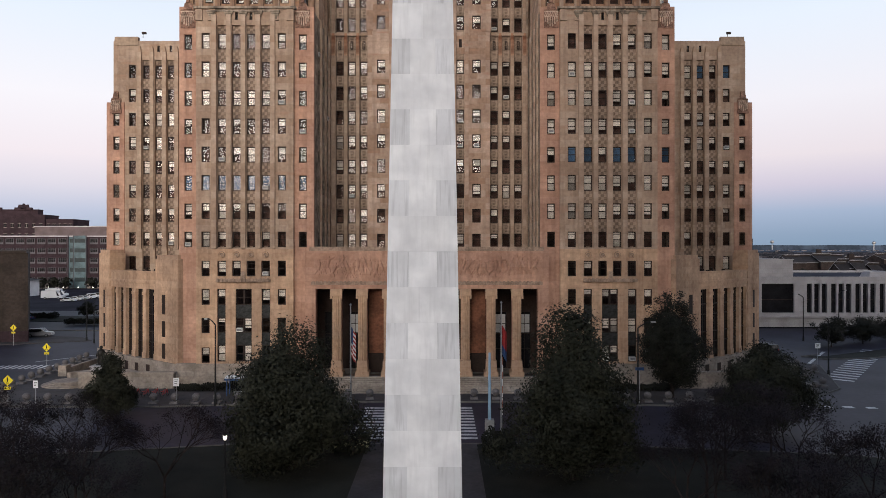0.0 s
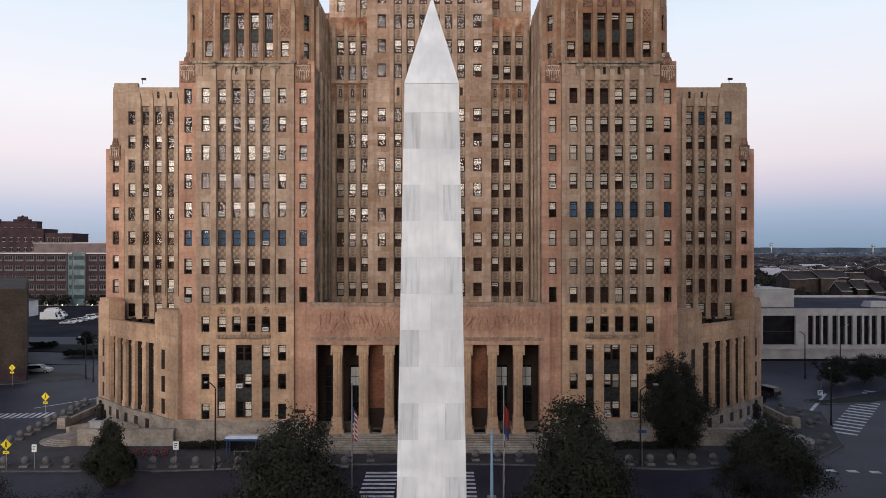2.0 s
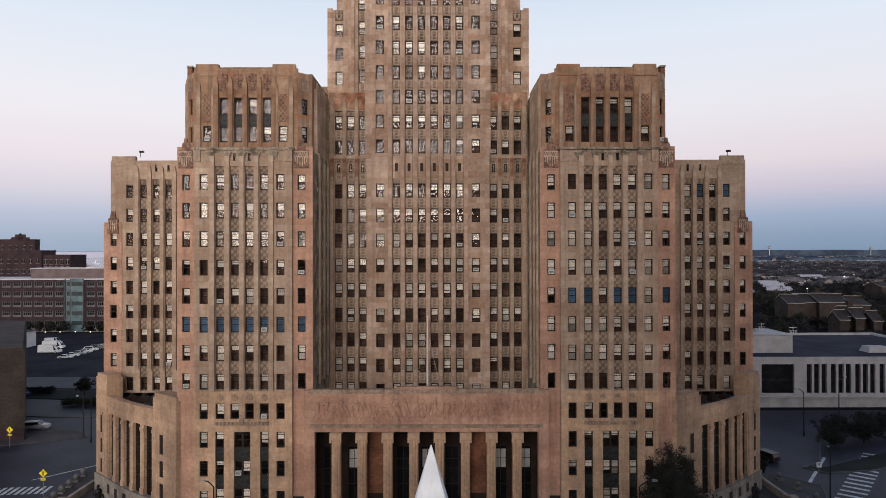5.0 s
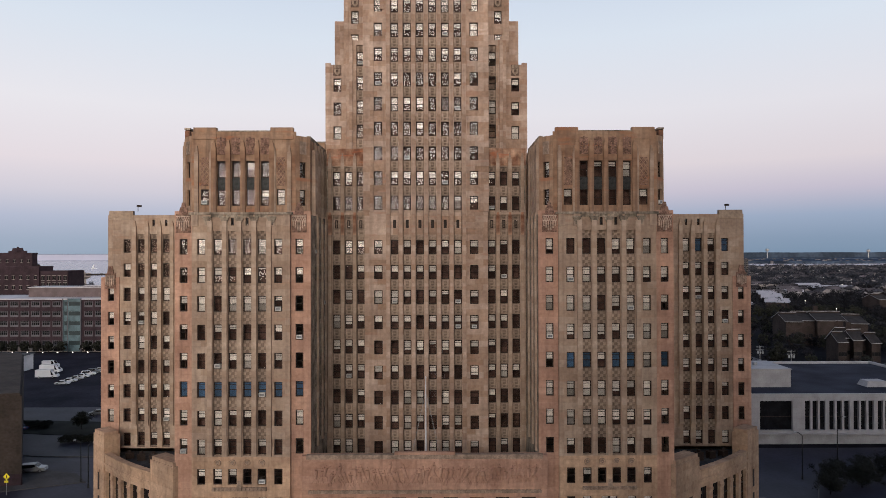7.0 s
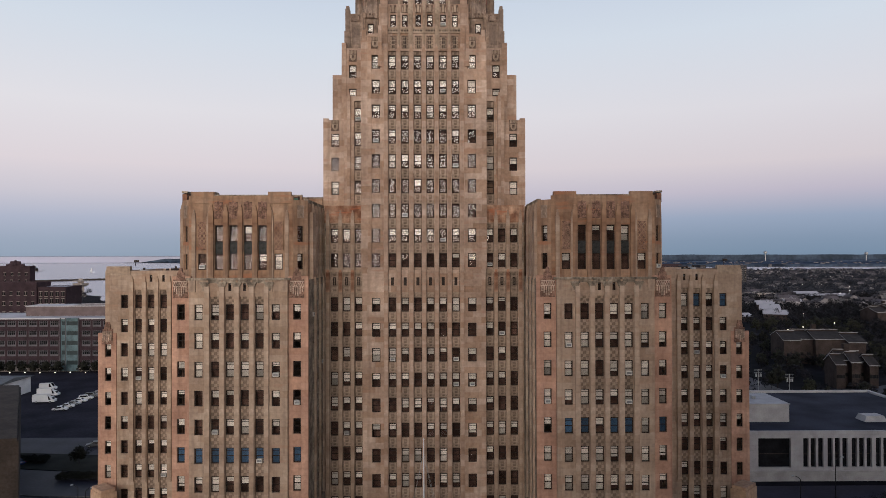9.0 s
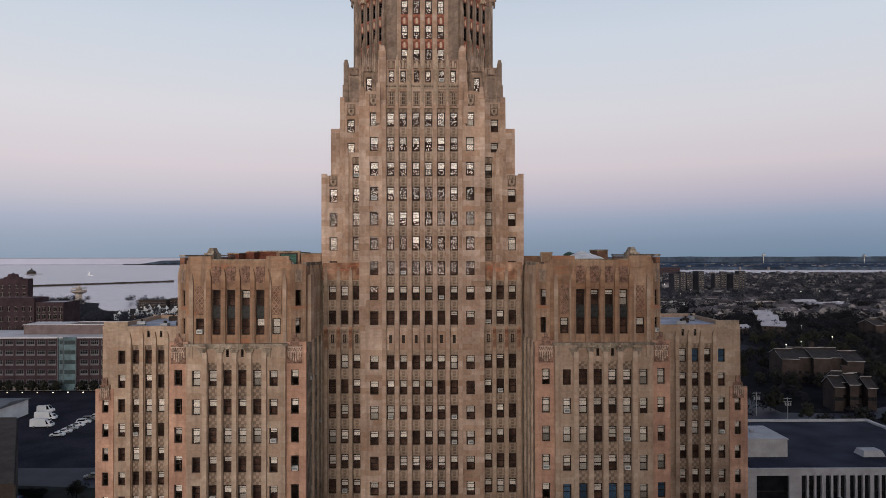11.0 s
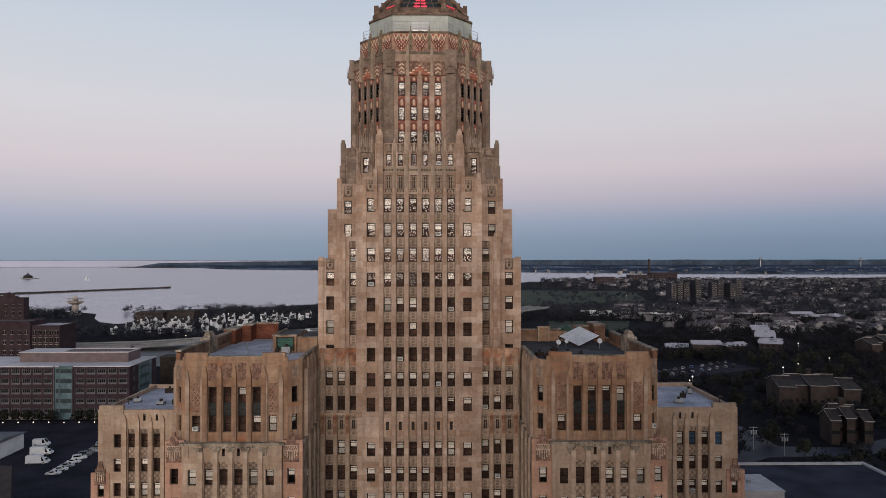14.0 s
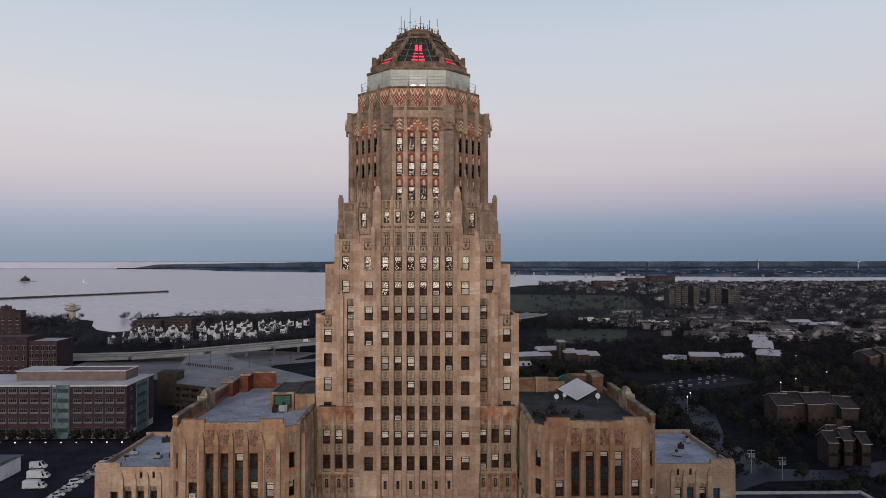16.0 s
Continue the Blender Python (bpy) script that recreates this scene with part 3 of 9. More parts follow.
    for c in (18.87, 28.85):
        window(hall, s * c, 0.22, 50.52, 1.1, 2.1, blk, dark=0.15)
        lat = MB().box(s * c - 0.62, s * c + 0.62, -0.05, 0, 53.1, 56.8)
        for k in range(5):   # crossed diagonal ribs
            za, zb = 53.2 + 0.7 * k, 53.9 + 0.7 * k
            for xa, xb in ((-0.55, 0.0), (0.0, -0.55), (0.0, 0.55), (0.55, 0.0)):
                lat.rod((s * c + xa, -0.08, za), (s * c + xb, -0.08, zb), 0.06, 4, 1)
        lat.box(s * c - 0.66, s * c - 0.54, -0.12, 0, 53.1, 56.9, 1).box(s * c + 0.54, s * c + 0.66, -0.12, 0, 53.1, 56.9, 1)
        part("lattice_panel", lat, [CREST_DARK, TOPSTONE], hall, "diamond lattice panel", blk)
    pilasters(hall, [s * c for c in (20.03, 21.93, 23.83, 25.73, 27.63)], 49.2, 58.2, 0.62, 0.28, blk, TOPSTONE)
    pilasters(hall, [s * c for c in (17.75, 19.75, 27.95, 29.9)], 49.0, 57.5, 0.5, 0.22, blk)
    for c in (20.98, 22.88, 24.78, 26.68):
        carv = MB().box(s * c - 0.55, s * c + 0.55, -0.1, 0, 57.2, 59.4).box(s * c - 0.3, s * c + 0.3, -0.2, -0.1, 57.6, 59.0, taper=0.06).box(s * c - 0.12, s * c + 0.12, -0.26, -0.2, 57.4, 59.5)
        for q in range(6):   # curling leaf reliefs
            an = q * math.pi / 3
            carv.rod((s * c + 0.12 * math.cos(an), -0.16, 58.3 + 0.12 * math.sin(an)), (s * c + 0.4 * math.cos(an), -0.16, 58.3 + 0.5 * math.sin(an)), 0.07, 5, 1)
        part("carved_panel", carv, [CREST_DARK, TOPSTONE], hall, "", blk)
    p0, p1 = span_of(s, 17.2, 20.3)
    q0, q1 = span_of(s, 27.3, 30.4)
    part("parapet", MB().box(p0, p1, -0.12, 0.7, 59.2, 60.75, taper=0.06), TOPSTONE, hall, "", blk)
    part("parapet", MB().box(q0, q1, -0.12, 0.7, 59.2, 60.75, taper=0.06), TOPSTONE, hall, "", blk)
    # chamfers and block sides
    for xa, xb, sgn in ((16.95, 15.35, -1), (30.6, 31.9, 1)):
        d = abs(xb - xa)
        ln = d * math.sqrt(2)
        turn = -45 if s * sgn < 0 else 45
        start = (s * xb, BY + d) if s * sgn < 0 else (s * xa, BY)
        m = Matrix.Translation((start[0], start[1], 0)) @ pose(0, 0, 0, 0, 0, turn)
        facade(hall, "chamfer_wall", 0, ln, 49.0, 59.7, ROWS_T[:2], [(ln / 2, 0.95)], base=m, win_h=2.1, material=TOPSTONE)
        part("carved_panel", MB().box(ln / 2 - 0.5, ln / 2 + 0.5, -0.08, 0, 57.3, 59.0).box(ln / 2 - 0.3, ln / 2 + 0.3, -0.15, -0.08, 57.6, 58.7, taper=0.1), CARVED, hall, "", m)
        yb = 118.0
        sm = (Matrix.Translation((s * xb, yb, 0)) @ pose(0, 0, 0, 0, 0, -90)) if s * sgn < 0 else (Matrix.Translation((s * xb, BY + d, 0)) @ pose(0, 0, 0, 0, 0, 90))
        length = yb - BY - d
        cc = [1.8 + 2.6 * k for k in range(4)]
        if s * sgn < 0:
            cc = [length - c for c in cc]
        facade(hall, "block_side_wall", 0, length, 49.0, 59.4, ROWS_T[:2], [(c, 0.9) for c in cc], base=sm, win_h=2.1, material=TOPSTONE)
        pilasters(hall, [c + 1.3 for c in cc], 49, 58.6, 0.6, 0.3, sm)
        # small stepped buttress at the back part of the side
        part("buttress", MB().box(-0.4, 0.5, 0, 2.2, 48.9, 58.2, taper=0.05).box(-0.3, 0.4, 2.2, 4.0, 48.9, 56.4, taper=0.05), STONE, hall, "", Matrix.Translation((s * xb, BY + d + 1.2, 0)))
    if s < 0:
        part("back_parapet", MB().box(-32.6, -30.7, 112.5, 117.2, 49, 61.1).box(-30.7, -29.2, 116.2, 120.2, 49, 61.4).box(-29.2, -25.3, 119.6, 120.2, 49, 61.5).box(-25.3, -15.35, 119.0, 119.6, 49, 59.6), BRICK_IN, hall, "stepped orange brick parapet")
        part("back_coping", MB().box(-32.7, -30.6, 112.4, 117.3, 61.1, 61.3).box(-30.75, -29.1, 117.3, 120.3, 61.4, 61.6).box(-29.1, -25.2, 119.5, 120.3, 61.5, 61.7), WEATHERED, hall)
    else:
        part("back_parapet", MB().box(15.35, 26.0, 119.0, 119.6, 49, 60.3).box(26.0, 29.4, 119.0, 119.8, 49, 60.9).box(29.4, 31.2, 114.5, 119.8, 49, 61.5), ROOF_WALL, hall, "stained stone parapet")
        part("back_coping", MB().box(26.0, 29.4, 118.9, 119.9, 60.9, 61.15).box(29.3, 31.3, 114.4, 119.9, 61.5, 61.75).box(15.4, 26.0, 118.9, 119.7, 60.3, 60.5), WEATHERED, hall)
    # parapets along the outer and inner sides of the roof, with a lumpy buttress head
    o0, o1 = span_of(s, 31.35, 31.95)
    part("side_parapet", MB().box(o0, o1, BY + 1.3, 112.4, 59.4, 60.6), ROOF_WALL, hall)
    part("side_coping", MB().box(o0 - 0.08, o1 + 0.08, BY + 1.3, 112.4, 60.7, 60.95), WEATHERED, hall)
    part("buttress_head", MB().box(*span_of(s, 31.2, 32.6), 101.2, 104.8, 58.5, 61.2).box(*span_of(s, 31.3, 32.4), 101.8, 104.2, 61.2, 62.0, taper=0.3), WEATHERED, hall)
    part("side_parapet", MB().box(*span_of(s, 15.35, 15.85), BY + 1.7, 101.8, 59.4, 59.9), WEATHERED, hall)
    part("front_coping", MB().box(*span_of(s, 20.3, 27.3), BY - 0.05, BY + 0.55, 60.2, 60.35), WEATHERED, hall)
    f0, f1 = span_of(s, 15.85, 31.4)
    part("roof", MB().prism([(f0, BY + 2), (f0 + 1.6, BY + 0.5), (f1 - 1.6, BY + 0.5), (f1, BY + 2), (f1, 119.4), (f0, 119.4)], 58.4, 58.8), ROOF_GREY if s < 0 else ROOF_DARK, hall, "")


def end_block(s):
    """The lower block set back at each end."""
    m = pose(0, EY, 0)
    x0, x1 = span_of(s, 32.6, 48.75)
    rows = [46.4 - STEP * k for k in range(9)]
    facade(hall, "end_wall", x0, x1, 14.5, 50.1, rows, [(s * 45.85, 1.08)], [s * c for c in (39.9, 41.8, 43.72)], (14.7, 47.2), base=m, slits=[(s * 41.8, 48.9), (s * 39.9, 48.9)], dark=0.55, extra=[(*span_of(s, 47.1, 48.75), 14.5, 40.3)])
    pilasters(hall, [s * c for c in (38.95, 40.85, 42.76, 44.67)], 18, 48.4, 0.6, 0.22, m)
    part("parapet", MB().box(*span_of(s, 44.9, 48.6), -0.1, 0.6, 49.4, 50.75, taper=0.05), PALE, hall, "", m)
    # stepped outer corner
    a0, a1 = span_of(s, 47.0, 49.75)
    facade(hall, "corner_strip", a0, a1, 3.0, 40.6, [r for r in rows if r < 40], [(s * 48.25, 0.95)], material=ROSE, base=pose(0, EY - 0.14, 0), sill=True, dark=0.4)
    ec = MB().box(s * 48.3 - 0.85, s * 48.3 + 0.85, -0.15, 0.3, 38.9, 41.2, taper=0.1).box(s * 48.3 - 0.45, s * 48.3 + 0.45, -0.22, 0.3, 41.2, 42.3, taper=0.15)
    for k in range(5):
        c = s * 48.3 - 0.6 + 0.3 * k
        ec.box(c - 0.08, c + 0.08, -0.24, -0.1, 39.2 + 0.16 * abs(k - 2), 40.9, 1)
    ec.box(s * 48.3 - 0.75, s * 48.3 + 0.75, -0.24, -0.08, 40.2, 40.35, 1).box(s * 48.3 - 0.7, s * 48.3 + 0.7, -0.24, -0.08, 40.75, 40.9, 1)
    part("corner_crest", ec, [CREST_DARK, CREST_PALE], hall, "carved lattice crest", pose(0, EY - 0.14, 0))
    part("end_side_wall", MB().box(*span_of(s, 49.35, 49.75), EY + 0.31, 124, 3, 40.4), STONE, hall)
    part("end_side_wall", MB().box(*span_of(s, 48.35, 48.75), EY + 0.45, 124, 40.0, 50.0), STONE, hall)
    part("back_wall", MB().box(*span_of(s, 32.4, 49.7), 124, 124.4, 0, 50), STONE, hall)
    part("roof", MB().box(*span_of(s, 32.4, 48.4), EY + 0.45, 124, 49.0, 49.35), ROOF_GREY, hall)


def low_wing(s):
    """The low colonnaded wall that runs back at an angle from the wing to the end block."""
    a, b = Vector((36.7, 90.7)), Vector((47.2, 99.4))
    n = 5
    nrm = Vector((b.y - a.y, -(b.x - a.x))).normalized()
    pts = [a.lerp(b, k / n) + nrm * 0.45 * math.sin(math.pi * k / n) for k in range(n + 1)]
    near, far = Vector((32.3, 87.3)), Vector((50.0, 101.9))

    def seg(mb, p, q, z0, z1, off, th, mi=0):
        d = (q - p).normalized()
        nr = Vector((d.y, -d.x))
        c = [(s * v.x, v.y) for v in (p + nr * off, q + nr * off, q - nr * th, p - nr * th)]
        mb.prism(c if s > 0 else c[::-1], z0, z1, mi)

    for p, q in zip(pts, pts[1:]):
        d = q - p
        cor = MB()
        seg(cor, p, q, 12.5, 14.7, 0.0, 0.8)
        seg(cor, p, q, 13.3, 13.65, 0.14, 0.0)
        seg(cor, p, q, 14.7, 14.95, 0.1, 0.9)
        part("colonnade_cornice", cor, WARM, hall)
        for u, v in ((p, p + d * 0.17), (q - d * 0.17, q)):
            pil = MB()
            seg(pil, u, v, 3.0, 12.5, 0.0, 0.6)
            seg(pil, u, v, 3.0, 3.8, 0.1, 0.0)
            seg(pil, u, v, 11.7, 12.1, 0.1, 0.0)
            part("pier", pil, WARM, hall)
        slot = MB()
        seg(slot, p + d * 0.17, q - d * 0.17, 3.0, 12.5, -0.42, 0.6, 0)
        for z in (5.2, 6.6, 9.0, 10.4):
            seg(slot, p + d * 0.17, q - d * 0.17, z, z + 0.12, -0.37, 0.6, 1)
        seg(slot, p + d * 0.49, p + d * 0.51, 3.0, 12.5, -0.36, 0.6, 1)
        part("tall_window", slot, [mat_dark_glass, BRONZE], hall, "tall dark bronze-framed window")
        bs = MB()
        seg(bs, p, q, 0.0, 3.0, 0.35, 0.8)
        seg(bs, p + d * 0.35, q - d * 0.35, 1.0, 2.3, 0.39, 0.0, 1)
        part("base_course", bs, [BASE_STONE, BRONZE], hall, "grey stone base with small grilles")
    # broad end piers with three small openings each
    for p, q, top in ((near, pts[0], 17.2), (pts[-1], far, 17.9)):
        d = q - p
        pier = MB()
        seg(pier, p, q, 3.0, top - 0.5, 0.12, 2.2)
        seg(pier, p + d * 0.04, q - d * 0.04, top - 0.5, top, 0.0, 2.0)
        seg(pier, p, q, 0.0, 3.0, 0.4, 2.2, 2)
        c = 0.62 if q is pts[0] else 0.5
        for z0, z1 in ((9.3, 11.9), (6.3, 8.4), (3.4, 5.4)):
            seg(pier, p + d * (c - 0.07), p + d * (c + 0.07), z0, z1, 0.16, 0.0, 1)
        seg(pier, p + d * (c - 0.12), p + d * (c + 0.12), 11.9, 12.3, 0.2, 0.0)
        part("end_pier", pier, [WARM, BRONZE, BASE_STONE], hall, "broad stone pier with narrow openings")
    poly = [(s * near.x, near.y + 1.2)] + [(s * p.x, p.y + 0.4) for p in pts] + [(s * 49.4, 102.2), (s * 49.4, EY + 0.5), (s * 32.4, EY + 0.5)]
    part("terrace_roof", MB().prism(poly if s > 0 else poly[::-1], 13.6, 13.9), ROOF_DARK, hall)


mat_dark_glass = mat("dark_window_glass", (0.012, 0.012, 0.014), 0.2, var=0.3, bump=0, spec=0.25)
both(wing)
both(end_block)
both(low_wing)

# ---- the middle: recess walls, portico ----
def shield_panel(c, z, h, base):
    """A hanging shield on a panel painted dark as if sunk, with flutes above it."""
    crest = part("carved_panel", MB().box(-0.62, 0.62, -0.06, 0, 0, h), CARVING_SHADE, hall, "panel painted dark as if sunk, with a carved shield", base @ pose(c, 0, z))
    rim = [(0.0, 0.08), (0.3, 0.3), (0.45, 0.6), (0.47, 1.05), (-0.47, 1.05), (-0.45, 0.6), (-0.3, 0.3)]
    sh = MB().face([(x, -0.17, q) for x, q in rim])
    for (xa, za), (xb, zb) in zip(rim, rim[1:] + rim[:1]):
        sh.face([(xa, -0.17, za), (xa, -0.06, za), (xb, -0.06, zb), (xb, -0.17, zb)])
    part("shield", sh, PALE, crest)
    part("shield_boss", MB().box(-0.18, 0.18, -0.2, -0.17, 0.5, 0.92), CARVING_SHADE, crest)
    for q in range(5):
        part("flute", MB().box(-0.52 + 0.22 * q, -0.4 + 0.22 * q, -0.18, -0.06, 1.17, h - 0.05), PALE, crest)


def middle():
    # dark sheet added to paint unlit rooms and stop the view through
    part("inner_wall", MB().box(-14.7, 14.7, 102.5, 102.8, 13.9, 49.0), SHADE_IN, hall, "dark sheet standing in for the unlit rooms")
    # recessed flank walls either side of the middle bay
    for s in (-1, 1):
        m = pose(0, FY, 0)
        x0, x1 = span_of(s, 9.0, 14.8)
        facade(hall, "flank_wall", x0, x1, 13.9, 59.7, ROWS_W + [16.57, 52.62, 56.3], [], [s * c for c in (9.75, 11.55, 13.35)], (14.3, 57.0), base=m, slits=(), style="relief", dark=0.425)
        pilasters(hall, [s * c for c in (10.65, 12.45, 14.3)], 15, 46.9, 0.5, 0.2, m, crest=False)
        pilasters(hall, [s * c for c in (10.65, 12.45, 14.3)], 46.9, 49.9, 0.5, 0.2, m, RED_STAIN)
        pilasters(hall, [s * c for c in (10.65, 12.45, 14.3)], 50.25, 58.2, 0.5, 0.2, m)
        # darker grey strip along the flank's outer edge
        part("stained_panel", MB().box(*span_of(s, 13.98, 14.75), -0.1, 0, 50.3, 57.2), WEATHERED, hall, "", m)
        for c in (9.75, 11.55, 13.35):
            window(hall, s * c, 0.06, 47.9, 0.42, 1.2, m)
        part("stone_band", MB().box(x0, x1, -0.16, 0, 49.9, 50.25), STONE, hall, "", m)
        band = MB().box(x0, x1, -0.1, 0, 57.2, 59.75)
        for k in range(3):
            c = s * (9.75 + 1.8 * k)
            band.box(c - 0.5, c + 0.5, -0.18, -0.1, 57.5, 59.0).box(c - 0.25, c + 0.25, -0.25, -0.18, 57.8, 58.7, taper=0.04)
        part("rust_stained_band", band, RED_STAIN, hall, "rust-stained carved band", m)
        part("flank_roof", MB().box(x0, x1, 0.45, 4.5, 59.0, 59.4), ROOF_DARK, hall, "", m)
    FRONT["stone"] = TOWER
    # middle bay
    m = pose(0, CY, 0)
    inner = (-4.67, -2.8, -0.93, 0.93, 2.8, 4.67)
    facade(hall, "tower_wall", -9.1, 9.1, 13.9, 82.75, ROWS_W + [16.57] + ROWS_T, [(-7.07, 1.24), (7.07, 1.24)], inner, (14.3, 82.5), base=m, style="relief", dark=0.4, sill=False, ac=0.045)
    pilasters(hall, (-5.6, -3.74, -1.87, 0, 1.87, 3.74, 5.6), 15, 82.6, 0.56, 0.22, m)
    for a in (-9.0, 5.9):
        part("plain_band", MB().box(a, a + 3.1, -0.06, 0, 46.9, 49.9), TOWER, hall, "", m)
    slit = MB()
    for c in inner:
        slit.box(c - 0.5, c + 0.5, 0.1, 0.24, 46.9, 50.2).box(c - 0.22, c + 0.22, 0.06, 0.1, 47.9, 49.1, 1)
    part("slit_band", slit, [TOWER, BRONZE], hall, "", m)
    for s in (-1, 1):
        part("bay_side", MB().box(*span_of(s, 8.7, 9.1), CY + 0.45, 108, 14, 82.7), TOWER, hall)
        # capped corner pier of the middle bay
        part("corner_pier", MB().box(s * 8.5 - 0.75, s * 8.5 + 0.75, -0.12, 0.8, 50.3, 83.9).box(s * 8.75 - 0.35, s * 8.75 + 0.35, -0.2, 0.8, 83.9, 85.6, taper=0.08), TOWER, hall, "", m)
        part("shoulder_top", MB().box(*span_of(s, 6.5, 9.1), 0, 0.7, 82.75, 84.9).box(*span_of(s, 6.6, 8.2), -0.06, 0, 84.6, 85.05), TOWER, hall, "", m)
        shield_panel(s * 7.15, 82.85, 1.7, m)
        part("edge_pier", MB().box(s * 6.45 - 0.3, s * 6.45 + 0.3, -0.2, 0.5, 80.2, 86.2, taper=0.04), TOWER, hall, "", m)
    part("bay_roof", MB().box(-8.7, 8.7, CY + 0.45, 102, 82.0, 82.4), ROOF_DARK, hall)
    FRONT["stone"] = STONE
    # portico
    py = 86.9
    ops = [(-13.32 + 3.33 * k - 1.1, -13.32 + 3.33 * k + 1.1, 1.6, 12.83) for k in range(9)]
    part("portico_wall", wall_sheet(-15.8, 15.8, 1.6, 18.15, ops, 0, 1.3), ROSE, hall, "", pose(0, py, 0))
    fr = MB().box(-15.0, 15.0, -0.14, 0, 13.35, 13.75).box(-15.2, 15.2, -0.12, 0.6, 17.75, 18.3)
    for k in range(58):
        fr.box(-14.85 + 0.515 * k, -14.55 + 0.515 * k, -0.24, -0.14, 13.45, 13.85)
    part("frieze_moulding", fr, CARVED, hall, "moulded stone band", pose(0, py, 0))
    rf = random.Random(3)
    rel = MB().box(-14.9, 14.9, -0.05, 0, 14.0, 17.6)
    for k in range(46):   # figures in low relief: trunk, head, limbs
        x, zb, hh = -14.2 + 28.4 * (k + rf.uniform(0.1, 0.9)) / 46, rf.uniform(14.3, 15.2), rf.uniform(1.3, 2.0)
        lean = rf.uniform(-0.5, 0.5)
        top = Vector((x + lean, -0.07, zb + hh))
        rel.rod((x, -0.06, zb + hh * 0.35), top, 0.2, 7, 0, 0.26)
        rel.rod(top + Vector((0, 0, 0.1)), top + Vector((0.02, 0, 0.38)), 0.15, 7, 0, 0.12)
        for sx in (-1, 1):
            knee = Vector((x + sx * rf.uniform(0.1, 0.45), -0.06, zb + hh * 0.18))
            rel.rod((x, -0.06, zb + hh * 0.38), knee, 0.15, 6, 0, 0.12)
            rel.rod(knee, (knee.x + rf.uniform(-0.25, 0.25), -0.06, zb - 0.15), 0.12, 6, 0, 0.09)
            fist = top + Vector((sx * rf.uniform(0.3, 0.8), 0, rf.uniform(-0.6, 0.35)))
            fist.z = min(17.4, fist.z)
            rel.rod(top + Vector((sx * 0.18, 0, -0.08)), fist, 0.1, 6, 0, 0.08)
        if k % 4 == 0:
            rel.rod((x + 0.5, -0.06, 14.2), (x + rf.uniform(0.2, 1.2), -0.06, 17.3), 0.06, 5)
    part("carved_frieze", rel, ROSE, hall, "long low relief frieze", pose(0, py, 0))
    col = MB()
    prof = []
    nf = 16
    for k in range(nf):
        a = 2 * math.pi * k / nf
        for da, rr in ((0.0, 0.6), (0.5, 0.52)):
            aa = a + da * 2 * math.pi / nf
            prof.append((rr * math.cos(aa), rr * math.sin(aa)))
    col.prism(prof, 3.6, 12.0).box(-0.72, 0.72, -0.72, 0.72, 2.1, 3.6, taper=0.06).box(-0.9, 0.9, -0.9, 0.9, 1.6, 2.2).box(-0.62, 0.62, -0.62, 0.62, 11.9, 12.5, taper=-0.06).box(-0.75, 0.75, -0.75, 0.75, 12.5, 12.83)
    for a in (-0.66, 0.66):
        col.box(a - 0.12, a + 0.12, -0.85, -0.6, 11.6, 12.6, taper=0.03)
    cme = col.mesh("column", WARM)
    for k in range(8):
        part("column", cme, None, hall, "", pose(-11.655 + 3.33 * k, py + 0.1, 0))
    # porch behind the columns; its back wall is coloured near black for shade
    part("porch_back_wall", wall_sheet(-15.8, 15.8, 1.6, 13.5, [(-13.32 + 3.33 * k - 0.9, -13.32 + 3.33 * k + 0.9, 1.6, 9.4) for k in range(9)]), SHADE_IN, hall, "", pose(0, py + 5.5, 0))
    for k in range(9):
        x = -13.32 + 3.33 * k
        dr = MB().box(x - 0.9, x + 0.9, 0.2, 0.3, 1.6, 9.4)
        for q in (-0.88, -0.03, 0.82):
            dr.box(x + q, x + q + 0.06, 0.14, 0.2, 1.6, 9.4, 1)
        for z in (4.2, 6.3, 7.6, 9.3):
            dr.box(x - 0.9, x + 0.9, 0.14, 0.2, z, z + 0.08, 1)
        door = part("entrance_door", dr, [mat_dark_glass, BRONZE], hall, "bronze entrance door with glazed transom", pose(0, py + 5.5, 0))
        if k in (1, 4, 7, 8):
            part("lit_transom", MB().box(x - 0.7, x + 0.7, 0.1, 0.14, 6.5, 9.0).box(x - 0.03, x + 0.03, 0.08, 0.1, 6.5, 9.0, 1).box(x - 0.7, x + 0.7, 0.08, 0.1, 7.7, 7.78, 1), [FROST, BRONZE], door, "pale frosted transom panes", None)
    part("porch_ceiling", MB().box(-15.8, 15.8, py + 1.3, py + 5.5, 13.5, 13.9), STONE, hall)
    part("porch_floor", MB().box(-15.8, 15.8, py - 0.4, py + 5.9, 0.0, 1.6), BASE_STONE, hall)
    for k in (2, 6):
        x = -13.32 + 3.33 * k
        part("porch_screen", MB().box(x - 1.1, x + 1.1, py + 2.2, py + 2.6, 4.2, 13.4).box(x - 1.1, x + 1.1, py + 2.2, py + 2.6, 1.6, 4.2, 1), [BRICK_BROWN, BRONZE], hall, "brown brick screen")
    part("portico_roof", MB().box(-14.8, 14.8, py + 0.7, FY + 0.2, 13.9, 14.2), ROOF_DARK, hall)
    part("parapet_step", MB().box(-3.9, 3.9, -0.1, 0.6, 18.3, 18.62), ROSE, hall, "", pose(0, py, 0))
    for k in range(9):
        part("step", MB().box(-16.6, 16.6, 82.6 + 0.42 * k, 83.02 + 0.42 * k, 0, 0.176 * (k + 1)), BASE_STONE, hall)
